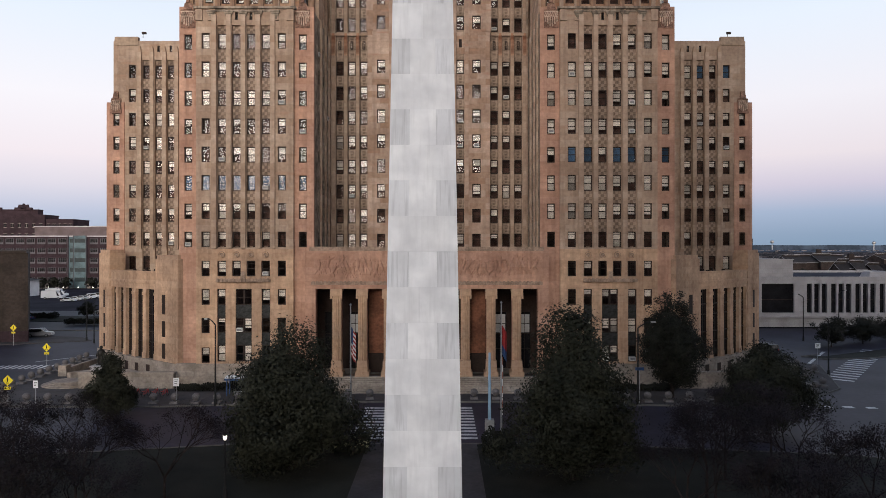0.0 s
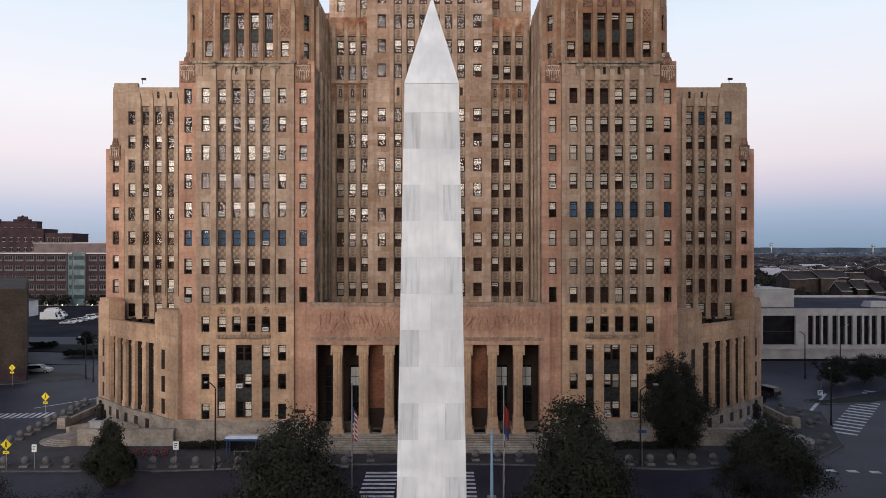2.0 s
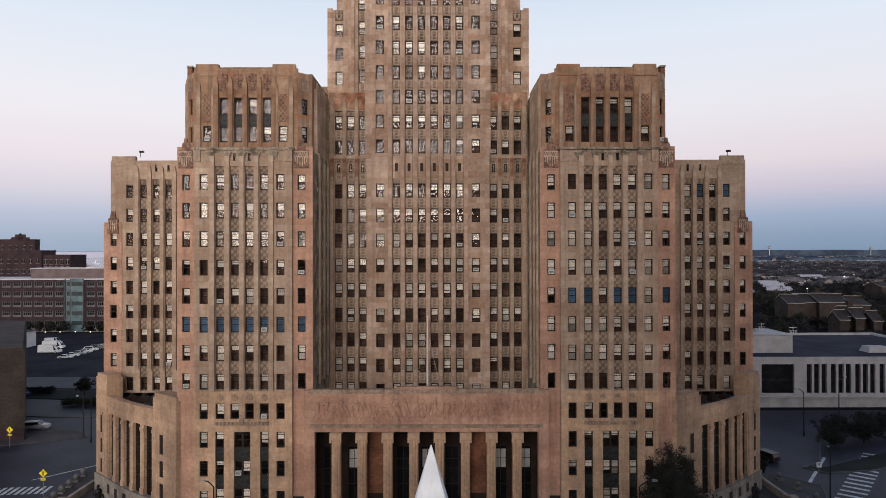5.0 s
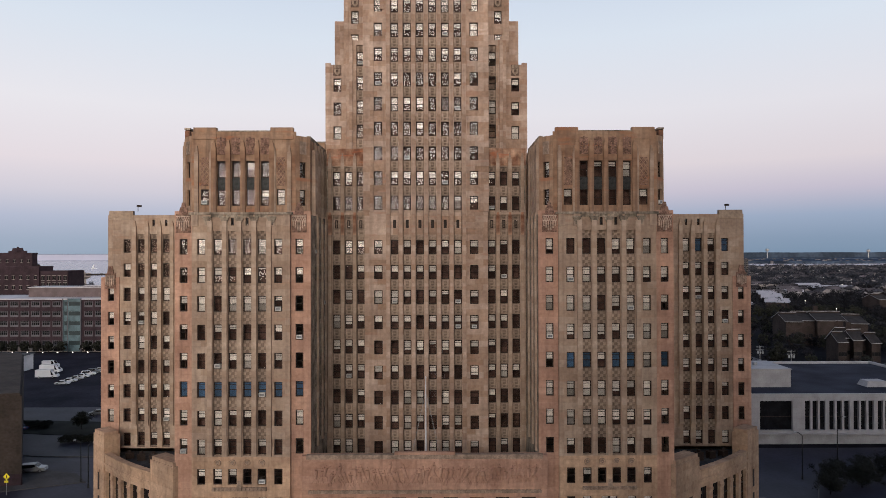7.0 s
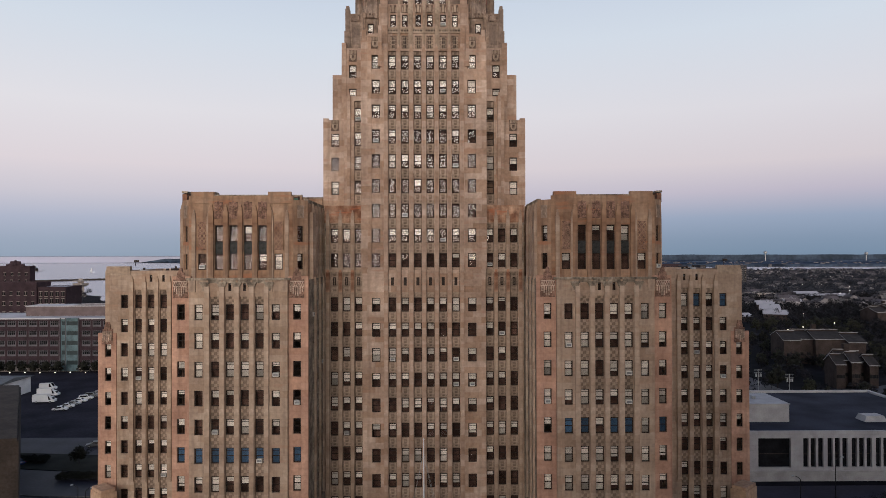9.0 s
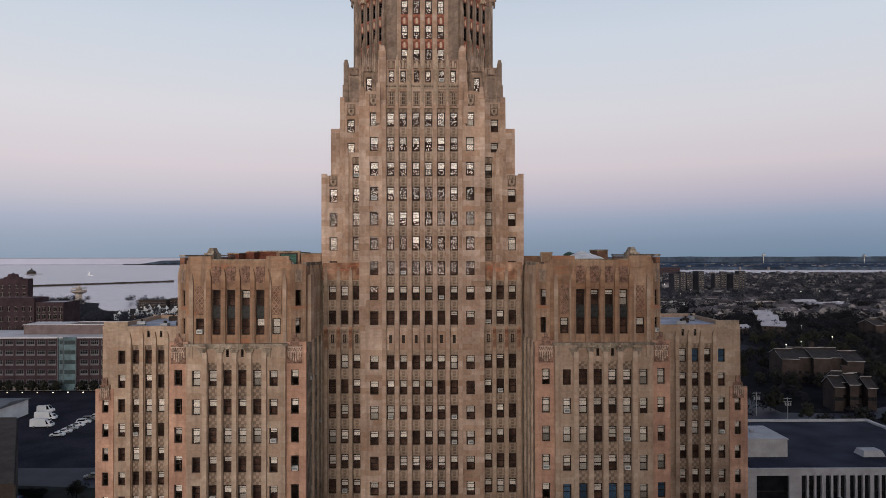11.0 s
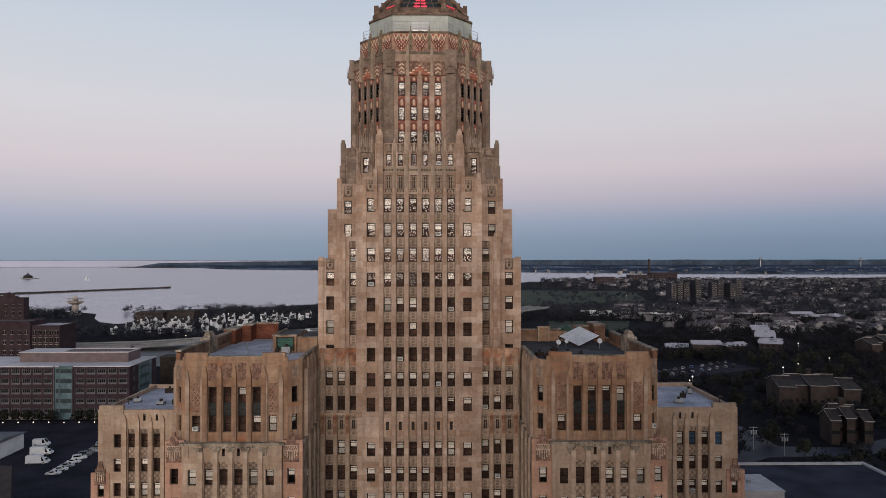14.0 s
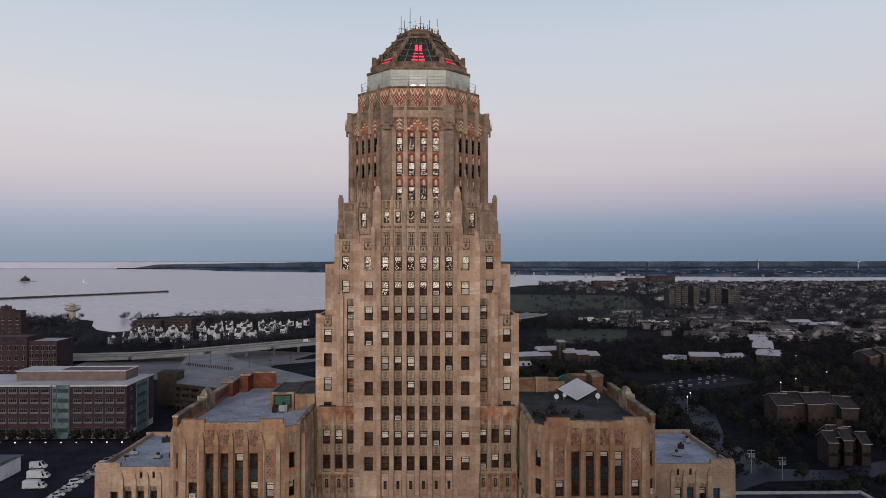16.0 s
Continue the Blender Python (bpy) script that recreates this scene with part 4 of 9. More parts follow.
    for s in (-1, 1):
        part("stair_cheek", MB().box(s * 17.2 - 0.7, s * 17.2 + 0.7, 82.2, 87.1, 0, 1.9), BASE_STONE, hall)
        part("base_course", MB().box(*span_of(s, 16.0, 32.6), WY - 0.28, WY + 0.6, 0, 3.1).box(*span_of(s, 16.0, 32.6), WY - 0.36, WY - 0.28, 2.75, 3.0), BASE_STONE, hall)
        part("bronze_plaque", MB().box(s * 16.5 - 0.9, s * 16.5 + 0.9, WY + 0.45, WY + 0.55, 3.9, 4.3), BRONZE, hall)


BRICK_BROWN = mat("brown_brick", (0.2, 0.09, 0.055), 0.85, var=0.3, scale=0.5, fine=3, courses=(0.5, 0.2, 0.15))
FROST = mat("frosted_pane", (0.5, 0.5, 0.5), 0.4, var=0.1, bump=0)
middle()

# ---- the tower above the wings ----
TC = 115.0   # the tower's middle, depth


def tower():
    # shoulders, each lower and wider one in front of the next
    for s in (-1, 1):
        m = pose(0, 103.0, 0)
        x0, x1 = span_of(s, 9.1, 15.35)
        facade(hall, "shoulder_wall", x0, x1, 49.0, 73.0, ROWS_T[2:6], [(s * 13.6, 1.2)], base=m, dark=0.42)
        shield_panel(s * 13.6, 71.3, 1.7, m)
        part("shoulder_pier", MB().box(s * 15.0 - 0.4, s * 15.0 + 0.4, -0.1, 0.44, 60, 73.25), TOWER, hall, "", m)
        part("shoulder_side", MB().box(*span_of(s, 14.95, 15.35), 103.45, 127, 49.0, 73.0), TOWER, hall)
        part("shoulder_roof", MB().box(*span_of(s, 9.0, 14.95), 103.45, 127, 72.2, 72.5), ROOF_DARK, hall)
        # narrow bay with a window strip beside the middle bay
        m = pose(0, 101.6, 0)
        x0, x1 = span_of(s, 9.1, 12.1)
        facade(hall, "narrow_bay", x0, x1, 58.9, 76.3, ROWS_T[2:7], [], [s * 9.95], (60.0, 75.6), base=m, style="relief", dark=0.4)
        pilasters(hall, [s * 11.3], 59, 76.0, 0.5, 0.25, m)
        part("bay_side", MB().box(*span_of(s, 11.7, 12.1), 102.05, 104, 58.9, 76.3), TOWER, hall)
        part("bay_roof", MB().box(*span_of(s, 9.1, 11.7), 102.05, 106, 75.6, 76.0), ROOF_DARK, hall)
        # second shoulder
        part("second_shoulder", MB().box(*span_of(s, 12.6, 14.45), 106.0, 124, 72.3, 80.7), TOWER, hall)
        m = pose(0, 104.9, 0)
        x0, x1 = span_of(s, 8.0, 12.85)
        facade(hall, "upper_shoulder_wall", x0, x1, 72.4, 84.6, [78.3, 81.96], [(s * 11.15, 1.15)], base=m, dark=0.2)
        shield_panel(s * 11.1, 82.5, 1.8, m)
        part("shoulder_pier", MB().box(s * 12.5 - 0.4, s * 12.5 + 0.4, -0.15, 0.44, 72.4, 85.4, taper=0.05), TOWER, hall, "", m)
        part("shoulder_side", MB().box(*span_of(s, 12.45, 12.85), 105.35, 124.6, 72.4, 84.6), TOWER, hall)
        part("shoulder_roof", MB().box(*span_of(s, 8.0, 12.45), 105.35, 124.6, 83.8, 84.1), ROOF_DARK, hall)
        # turreted block under the octagon
        m = pose(0, 105.8, 0)
        x0, x1 = span_of(s, 6.5, 12.2)
        facade(hall, "turret_wall", x0, x1, 84.0, 90.3, [88.75], [(s * 8.45, 0.95)], base=m, win_h=2.4, dark=0.0, ac=0.0, material=TURRET)
        pilasters(hall, [s * c for c in (7.35, 9.45)], 84.0, 89.9, 0.36, 0.3, m, TURRET)
        # the dark backing paints shade behind the niches
        crown = MB().box(*span_of(s, 7.0, 9.7), -0.16, 0, 89.55, 90.3, 1)
        for k in range(5):   # small stepped niches along the top of the wall
            xc = s * (7.25 + 0.52 * k)
            crown.box(xc - 0.2, xc + 0.2, -0.24, -0.16, 89.65, 90.0).box(xc - 0.1, xc + 0.1, -0.3, -0.16, 90.0, 90.25)
        crown.box(*span_of(s, 10.05, 11.45), -0.14, 0, 89.0, 90.1, 1).box(*span_of(s, 10.25, 11.25), -0.2, -0.14, 89.2, 89.9).box(*span_of(s, 10.55, 10.95), -0.26, -0.2, 89.05, 90.0)
        crown.box(*span_of(s, 7.2, 9.5), -0.2, 0, 84.1, 84.5).box(*span_of(s, 7.4, 9.3), -0.12, 0, 85.2, 85.45, 1)
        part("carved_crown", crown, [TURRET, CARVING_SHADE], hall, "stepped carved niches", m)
        part("blank_panel", MB().box(s * 10.75 - 0.65, s * 10.75 + 0.65, -0.05, 0, 85.4, 88.6), DRUM_PIER, hall, "", m)
        part("turret_pier", MB().box(s * 12.1 - 0.45, s * 12.1 + 0.45, -0.25, 0.9, 84, 87.5).box(s * 12.05 - 0.35, s * 12.05 + 0.35, -0.2, 0.8, 87.5, 91.0).box(s * 12.05 - 0.26, s * 12.05 + 0.26, -0.12, 0.6, 91.0, 91.5, taper=0.04), DRUM_PIER, hall, "", m)
        part("turret_side", MB().box(*span_of(s, 11.8, 12.2), 106.25, 124, 84, 90.3), TOWER, hall)
        part("turret_roof", MB().box(*span_of(s, 6.5, 11.8), 106.25, 124, 89.4, 89.7), ROOF_DARK, hall)
    part("tower_back_wall", MB().box(-15.35, 15.35, 127, 127.4, 49, 73).box(-12.85, 12.85, 124.6, 125.0, 73, 84.6).box(-12.2, 12.2, 124.0, 124.4, 84.6, 90.3), TOWER, hall)
    # upper middle bay
    m = pose(0, 102.0, 0)
    six = (-4.67, -2.9, -0.87, 0.87, 2.9, 4.67)
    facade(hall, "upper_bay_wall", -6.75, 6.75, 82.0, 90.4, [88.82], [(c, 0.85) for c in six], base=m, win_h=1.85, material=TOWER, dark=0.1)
    orn = MB().box(-5.6, 5.6, -0.14, 0, 85.95, 86.75).box(-5.6, 5.6, -0.22, -0.14, 86.6, 86.75).box(-5.6, 5.6, -0.2, -0.14, 85.95, 86.05)
    # dark blocks paint the holes between the dentils
    for k in range(27):
        orn.box(-5.45 + 0.408 * k, -5.23 + 0.408 * k, -0.17, -0.14, 86.2, 86.45, 1)
    for c in six:
        orn.box(c - 0.52, c + 0.52, -0.06, 0, 83.3, 85.6, 2)                       # dark ground, shade painted into the panel
        orn.box(c - 0.24, c + 0.24, -0.1, -0.06, 83.55, 85.35, 1)                   # slit window in its frame
        for a, b in ((-0.3, -0.22), (0.22, 0.3), (-0.04, 0.04)):
            orn.box(c + a, c + b, -0.16, -0.06, 83.55, 85.35)
        for zz in (83.55, 84.2, 84.75, 85.3):
            orn.box(c - 0.22, c + 0.22, -0.15, -0.06, zz, zz + 0.07)
        for k in range(5):   # leaf scrolls climbing either side
            for sx in (-1, 1):
                orn.box(c + sx * 0.42 - 0.07, c + sx * 0.42 + 0.07, -0.15, -0.06, 83.5 + 0.4 * k, 83.78 + 0.4 * k, taper=0.03)
        for k, hw in enumerate((0.46, 0.46, 0.4, 0.28, 0.12)):   # shield hanging below the slit
            # the wider dark layer paints shade round the shield's edge
            orn.box(c - hw - 0.05, c + hw + 0.05, -0.08, 0, 83.1 - 0.27 * k, 83.37 - 0.27 * k, 1)
            orn.box(c - hw + 0.06, c + hw - 0.06, -0.16, -0.08, 83.1 - 0.27 * k, 83.37 - 0.27 * k)
        orn.box(c - 0.1, c + 0.1, -0.2, -0.16, 82.4, 83.2, 2)
        orn.box(c - 0.5, c + 0.5, -0.06, 0, 89.0, 90.3, 2).box(c - 0.2, c + 0.2, -0.18, -0.06, 89.15, 90.2, taper=0.05)
        for sx in (-1, 1):
            orn.box(c + sx * 0.36 - 0.08, c + sx * 0.36 + 0.08, -0.14, -0.06, 89.1, 89.9, taper=0.03)
    part("carved_band", orn, [PALE, BRONZE, CARVING_SHADE], hall, "carved band of slit windows over hanging shields", m)
    pilasters(hall, (-2.0, 2.0), 82.4, 91.2, 0.7, 0.35, m, PALE)
    pilasters(hall, (-6.0, 6.0), 80.5, 91.6, 1.1, 0.5, m, TOWER)
    pilasters(hall, (-3.8, 0.0, 3.8), 82.9, 90.3, 0.4, 0.22, m, PALE)
    part("bay_side", MB().box(-6.75, -6.35, 102.45, 106, 82.0, 90.4).box(6.35, 6.75, 102.45, 106, 82.0, 90.4), TOWER, hall)
    part("bay_roof", MB().box(-6.35, 6.35, 102.45, 106, 89.4, 89.7), ROOF_DARK, hall)

    def octagon(r, face, shift=0.0):
        c = r
        p = [(-face, -c), (face, -c), (c, -face), (c, face), (face, c), (-face, c), (-c, face), (-c, -face)]
        return [(x, TC + y) for x, y in p]

    # octagonal drum: four broad faces and four cut corners, each with its windows
    R, F = 11.0, 5.35
    for k in range(8):
        broad = k % 2 == 0
        wdt = 2 * F if broad else (R - F) * math.sqrt(2)
        dist = R if broad else (R + F) / math.sqrt(2)
        m = Matrix.Translation((0, TC, 0)) @ pose(0, 0, 0, 0, 0, 45 * k) @ Matrix.Translation((0, -dist, 0))
        cols = (-2.8, -0.93, 0.93, 2.8) if broad else (-2.2, -0.75, 0.75, 2.2)
        seen = k in (0, 1, 7, 2, 6)
        if seen:
            # cut corners take a darker stone colour than the broad faces
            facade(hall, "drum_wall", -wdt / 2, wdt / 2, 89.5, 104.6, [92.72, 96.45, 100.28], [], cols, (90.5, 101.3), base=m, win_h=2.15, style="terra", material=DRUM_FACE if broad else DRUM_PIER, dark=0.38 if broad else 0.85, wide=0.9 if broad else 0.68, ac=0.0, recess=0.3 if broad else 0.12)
        else:
            part("drum_wall", MB().box(-wdt / 2, wdt / 2, 0, 0.45, 89.5, 104.6), TOWER, hall, "", m)
            continue
        pilasters(hall, [(a + b) / 2 for a, b in zip(cols, cols[1:])], 90.5, 101.0 if broad else 100.4, 0.6 if broad else 0.42, 0.3 if broad else 0.16, m, None if broad else DRUM_PIER)
        orn = MB().box(-wdt / 2 + 0.6, wdt / 2 - 0.6, -0.1, 0, 101.2, 103.2).box(-wdt / 2, wdt / 2, -0.18, 0, 103.1, 103.35)
        for q in range(12):
            orn.box(-wdt * 0.4 + q * wdt * 0.07, -wdt * 0.4 + q * wdt * 0.07 + 0.2, -0.24, -0.18, 103.12, 103.33)
        n = 7
        for q in range(n):   # stepped orange arch over the middle
            h = 0.35 + 0.3 * (3 - abs(q - 3))
            xa = (q - n / 2) * 0.46
            orn.box(xa, xa + 0.44, -0.2, -0.1, 101.3, 101.3 + h * 1.25, 1)
            orn.box(xa, xa + 0.44, -0.24, -0.2, 101.3 + h * 1.25 - 0.22, 101.3 + h * 1.25 - 0.05, 2)
        for sx in (-1, 1):   # chevrons over the outer windows
            for q in range(3):
                zc, xc = 101.4 + 0.6 * q, sx * cols[3]
                orn.face([(xc - 0.42, -0.14, zc), (xc, -0.14, zc + 0.3), (xc + 0.42, -0.14, zc), (xc + 0.42, -0.14, zc + 0.22), (xc, -0.14, zc + 0.52), (xc - 0.42, -0.14, zc + 0.22)], 2)
        part("drum_ornament", orn, [CREST_DARK, TERRA, CREAM_T], hall, "stepped orange terracotta arch and chevrons", m)
        for sx in (-1, 1):
            if broad:
                part("corner_pier", MB().box(sx * 4.75 - 0.75, sx * 4.75 + 0.75, -0.3, 0.2, 89.5, 102.0).box(sx * 4.75 - 0.9, sx * 4.75 + 0.9, -0.5, 0.3, 102.0, 105.1).box(sx * 4.75 - 0.5, sx * 4.75 + 0.5, -0.75, -0.5, 101.4, 104.2, taper=0.08)
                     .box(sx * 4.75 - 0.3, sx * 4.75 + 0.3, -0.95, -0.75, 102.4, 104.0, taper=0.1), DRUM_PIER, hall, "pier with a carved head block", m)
            else:
                part("corner_rib", MB().box(sx * 3.3 - 0.3, sx * 3.3 + 0.3, -0.45, 0, 89.5, 99.2).box(sx * 3.3 - 0.2, sx * 3.3 + 0.2, -0.35, 0, 99.2, 100.2, taper=0.06).box(sx * 1.48 - 0.2, sx * 1.48 + 0.2, -0.6, 0, 89.5, 94.6).box(sx * 1.48 - 0.12, sx * 1.48 + 0.12, -0.5, 0, 94.6, 95.4, taper=0.05), TURRET, hall, "", m)
        if not broad:   # stepped hood across the foot of the cut corner
            hood = MB().box(-1.25, 1.25, -0.5, -0.17, 89.6, 92.2)
            for q in range(5):
                hood.box(-1.2 + 0.5 * q, -0.8 + 0.5 * q, -0.62, -0.5, 90.4, 92.6 + 0.35 * (2 - abs(q - 2)), taper=0.04)
            part("corner_hood", hood, TURRET, hall, "stepped carved hood", m)
        pilasters(hall, (-1.85, 1.85) if broad else (-1.4, 1.4), 101.0, 105.0, 0.45, 0.4, m, PALE)
    part("drum_cap", MB().prism(octagon(11.1, 5.4), 104.5, 104.9), GREY_STONE, hall)
    # ring of coloured terracotta
    R2, F2 = 9.8, 4.35
    part("crown_ring", MB().prism(octagon(R2, F2), 104.9, 108.2), CREAM_T_DULL, hall)
    for k in (0, 1, 7, 2, 6):
        broad = k % 2 == 0
        wdt = 2 * F2 if broad else (R2 - F2) * math.sqrt(2)
        dist = R2 if broad else (R2 + F2) / math.sqrt(2)
        m = Matrix.Translation((0, TC, 0)) @ pose(0, 0, 0, 0, 0, 45 * k) @ Matrix.Translation((0, -dist, 0))
        z = MB()
        groups = (-wdt * 0.335, 0.0, wdt * 0.335)
        for gx in groups:
            gw = wdt * 0.29
            z.box(gx - gw / 2, gx + gw / 2, -0.06, -0.02, 105.2, 108.05, 3)
            for q in range(3):   # hanging teeth, red under cream
                w = gw / 3
                xa = gx - gw / 2 + w * q
                z.face([(xa, -0.09, 108.0), (xa + w / 2, -0.09, 106.9), (xa + w, -0.09, 108.0)][::-1], 1)
                z.face([(xa + 0.13, -0.12, 108.0), (xa + w / 2, -0.12, 107.35), (xa + w - 0.13, -0.12, 108.0)][::-1], 2)
            for q in range(6):   # tapering red fretwork
                hw = gw / 2 * (0.95 - 0.14 * q)
                zc = 107.0 - 0.3 * q
                z.box(gx - hw, gx + hw, -0.16, -0.06, zc - 0.13, zc + 0.1, 0)
                n = max(1, 5 - q)
                for e in range(n):
                    c = gx - hw + (e + 0.5) * 2 * hw / n
                    z.box(c - 0.07, c + 0.07, -0.2, -0.16, zc - 0.1, zc + 0.08, 1)
        part("crown_ornament", z, [TERRA_RED, CREAM_T, TERRA, CREAM_T_DULL], hall, "zigzag red and cream terracotta band", m)
        pilasters(hall, (-wdt * 0.17, wdt * 0.17), 104.9, 108.3, 0.34, 0.3, m, GREEN_STONE)
    part("crown_coping", MB().prism(octagon(9.95, 4.4), 108.2, 108.45), GREY_STONE, hall)
    # gallery rail, pale glazed lantern
    rail = MB()
    o = octagon(9.4, 4.15)
    for (xa, ya), (xb, yb) in zip(o, o[1:] + o[:1]):
        for z0 in (109.0, 109.6, 110.1):
            rail.rod((xa, ya, z0), (xb, yb, z0), 0.03)
        for q in range(4):
            t = q / 4
            rail.rod((xa + (xb - xa) * t, ya + (yb - ya) * t, 108.4), (xa + (xb - xa) * t, ya + (yb - ya) * t, 110.1), 0.04)
    part("gallery_rail", rail, STEEL, hall, "thin steel gallery railing")
    lan = part("lantern_wall", MB().prism(octagon(8.3, 4.4), 108.4, 111.5), LANTERN, hall, "grey-green glazed lantern wall")
    o = octagon(8.34, 4.42)
    for (xa, ya), (xb, yb) in zip(o, o[1:] + o[:1]):
        for q in range(3):
            t = q / 3
            part("glazing_bar", MB().rod((xa + (xb - xa) * t, ya + (yb - ya) * t, 108.4), (xa + (xb - xa) * t, ya + (yb - ya) * t, 111.5), 0.04), STEEL, lan)
    for xa in (-1.1, 0.3):
        part("lantern_lamp", MB().box(xa, xa + 0.75, TC - 8.45, TC - 8.36, 108.75, 109.0), LAMP_WHITE, lan, "white lamp")
    part("lantern_door", MB().box(-1.3, 1.3, TC - 8.36, TC - 8.3, 108.5, 110.5), FROST, lan)
    part("lantern_cornice", MB().prism(octagon(8.5, 4.5), 111.5, 111.8).prism(octagon(7.9, 4.1), 111.8, 112.9), STONE_DULL, hall)
    # ribbed roof with dark panels and red-lit openings
    r0, f0, r1, f1, za, zb = 7.3, 3.7, 3.5, 1.6, 112.9, 118.0
    o0, o1 = octagon(r0, f0), octagon(r1, f1)
    dome = part("dome_roof", MB().prism(o0, za, zb, 0, o1), DOME, hall, "dark panelled octagonal dome roof")
    for (xa, ya), (xb, yb) in zip(o0, o1):
        rib = MB().rod((xa, ya, za + 0.5), (xb, yb, zb + 0.3), 0.36, 6, 0, 0.3)
        rib.box(xa - 0.4, xa + 0.4, ya - 0.4, ya + 0.4, za - 0.1, za + 1.7, taper=0.05)
        for t, h in ((0.28, 0.95), (0.55, 0.9), (0.8, 0.8)):
            xm, ym, zm = xa + (xb - xa) * t, ya + (yb - ya) * t, za + (zb - za) * t
            rib.box(xm - 0.3, xm + 0.3, ym - 0.3, ym + 0.3, zm - 0.2, zm + h)
        part("dome_rib", rib, STONE_DULL, dome)
    for k in range(8):   # glazing bars up and across each slope
        m = Matrix.Translation((0, TC, 0)) @ pose(0, 0, 0, 0, 0, 45 * k)
        a, b = (f0, f1) if k % 2 == 0 else ((r0 - f0) / math.sqrt(2), (r1 - f1) / math.sqrt(2))
        da, db = (r0, r1) if k % 2 == 0 else ((r0 + f0) / math.sqrt(2), (r1 + f1) / math.sqrt(2))
        bars = MB()
        for q in (-0.6, -0.2, 0.2, 0.6):
            bars.rod((a * q, -da - 0.03, za), (b * q, -db - 0.03, zb), 0.06, 4)
        for t in (0.25, 0.5, 0.75):
            w, d, zz = a + (b - a) * t, da + (db - da) * t, za + (zb - za) * t
            bars.rod((-w * 0.9, -d - 0.03, zz), (w * 0.9, -d - 0.03, zz), 0.06, 4)
        part("glazing_bar", bars, GREY_STONE, dome, "", m)
        if k in (0, 1, 7):
            for t, t1, hw in ((0.07, 0.125, 1.05), (0.2, 0.25, 0.9), (0.33, 0.365, 0.75), (0.47, 0.7, 0.58)):
                if k and t > 0.3:
                    continue
                for sx in (-1, 1):
                    lamp = MB()
                    xs = sorted((sx * 0.08, sx * hw))
                    d0, d1 = da + (db - da) * t + 0.12, da + (db - da) * t1 + 0.12
                    z0, z1 = za + (zb - za) * t, za + (zb - za) * t1
                    lamp.face([(xs[0], -d0, z0), (xs[1], -d0, z0), (xs[1], -d1, z1), (xs[0], -d1, z1)])
                    lamp.face([(xs[0], -d0 + 0.06, z0), (xs[0], -d1 + 0.06, z1), (xs[1], -d1 + 0.06, z1), (xs[1], -d0 + 0.06, z0)])
                    part("red_light", lamp, LAMP_RED if k == 0 else LAMP_RED_DIM, dome, "glowing red louvre light", m)
    part("crown_cap", MB().prism(octagon(3.75, 1.8), 117.9, 119.0).prism(octagon(3.2, 1.5), 119.0, 119.3).prism(octagon(2.3, 1.1), 119.3, 119.9).prism(octagon(1.9, 0.9), 119.9, 120.5, 0, octagon(0.7, 0.3)), STONE_DULL, hall)
    for k in range(8):
        m = Matrix.Translation((0, TC, 0)) @ pose(0, 0, 0, 0, 0, 45 * k)
        part("cap_ornament", MB().box(-1.3, 1.3, -3.84 if k % 2 == 0 else -3.98, -3.7, 118.3, 118.65), ROOF_DARK, hall, "", m)
        part("cap_finial", MB().box(-0.16, 0.16, -3.3, -2.95, 119.0, 120.0, taper=0.05), STONE_DULL, hall, "", m)


# darker, streaked stone for the turret walls and corner ribs
TURRET = mat("dark_streaked_turret_stone", (0.285, 0.208, 0.162), 0.88, var=0.3, scale=0.4, fine=2.5, tint=(0.34, 0.255, 0.2), courses=(1.8, 0.92, 0.2), streak=0.7, streak_color=(0.11, 0.085, 0.07, 1), streak_map=(2.0, 2.0, 0.3))
GREEN_STONE = mat("mossy_stone", (0.21, 0.17, 0.115), 0.9, var=0.35, scale=1.2, fine=5)
DRUM_FACE = mat("drum_sandstone", (0.37, 0.268, 0.205), 0.85, var=0.26, scale=0.3, fine=2.5, courses=(2.0, 0.92, 0.16), streak=0.5, streak_color=(0.16, 0.115, 0.09, 1))
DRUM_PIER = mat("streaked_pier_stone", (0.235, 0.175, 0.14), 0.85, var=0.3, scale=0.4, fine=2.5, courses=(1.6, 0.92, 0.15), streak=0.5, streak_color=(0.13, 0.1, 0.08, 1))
CREAM_T_DULL = mat("weathered_cream_terracotta", (0.33, 0.195, 0.14), 0.7, var=0.35, scale=1.0, fine=5)
STONE_DULL = mat("weathered_roof_stone", (0.15, 0.1, 0.075), 0.85, var=0.4, scale=0.8, fine=3)
STEEL = mat("galvanised_steel", (0.35, 0.36, 0.37), 0.45, metal=0.7, var=0.15, bump=0)
LANTERN = mat("pale_lantern_glass", (0.34, 0.36, 0.325), 0.25, var=0.15, scale=0.5, bump=0)
DOME = mat("dark_dome_panels", (0.03, 0.035, 0.034), 0.35, var=0.4, scale=1.0, courses=(0.8, 0.7, 0.3))
LAMP_WHITE = mat("white_lamp", (1.0, 0.95, 0.85), 0.5, var=0, bump=0, emit=2.0)
LAMP_RED = mat("red_lamp", (1.0, 0.05, 0.09), 0.5, var=0.05, bump=0, emit=1.1)
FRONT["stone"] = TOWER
LAMP_RED_DIM = mat("dim_red_lamp", (0.8, 0.05, 0.06), 0.5, var=0.05, bump=0, emit=0.6)
tower()

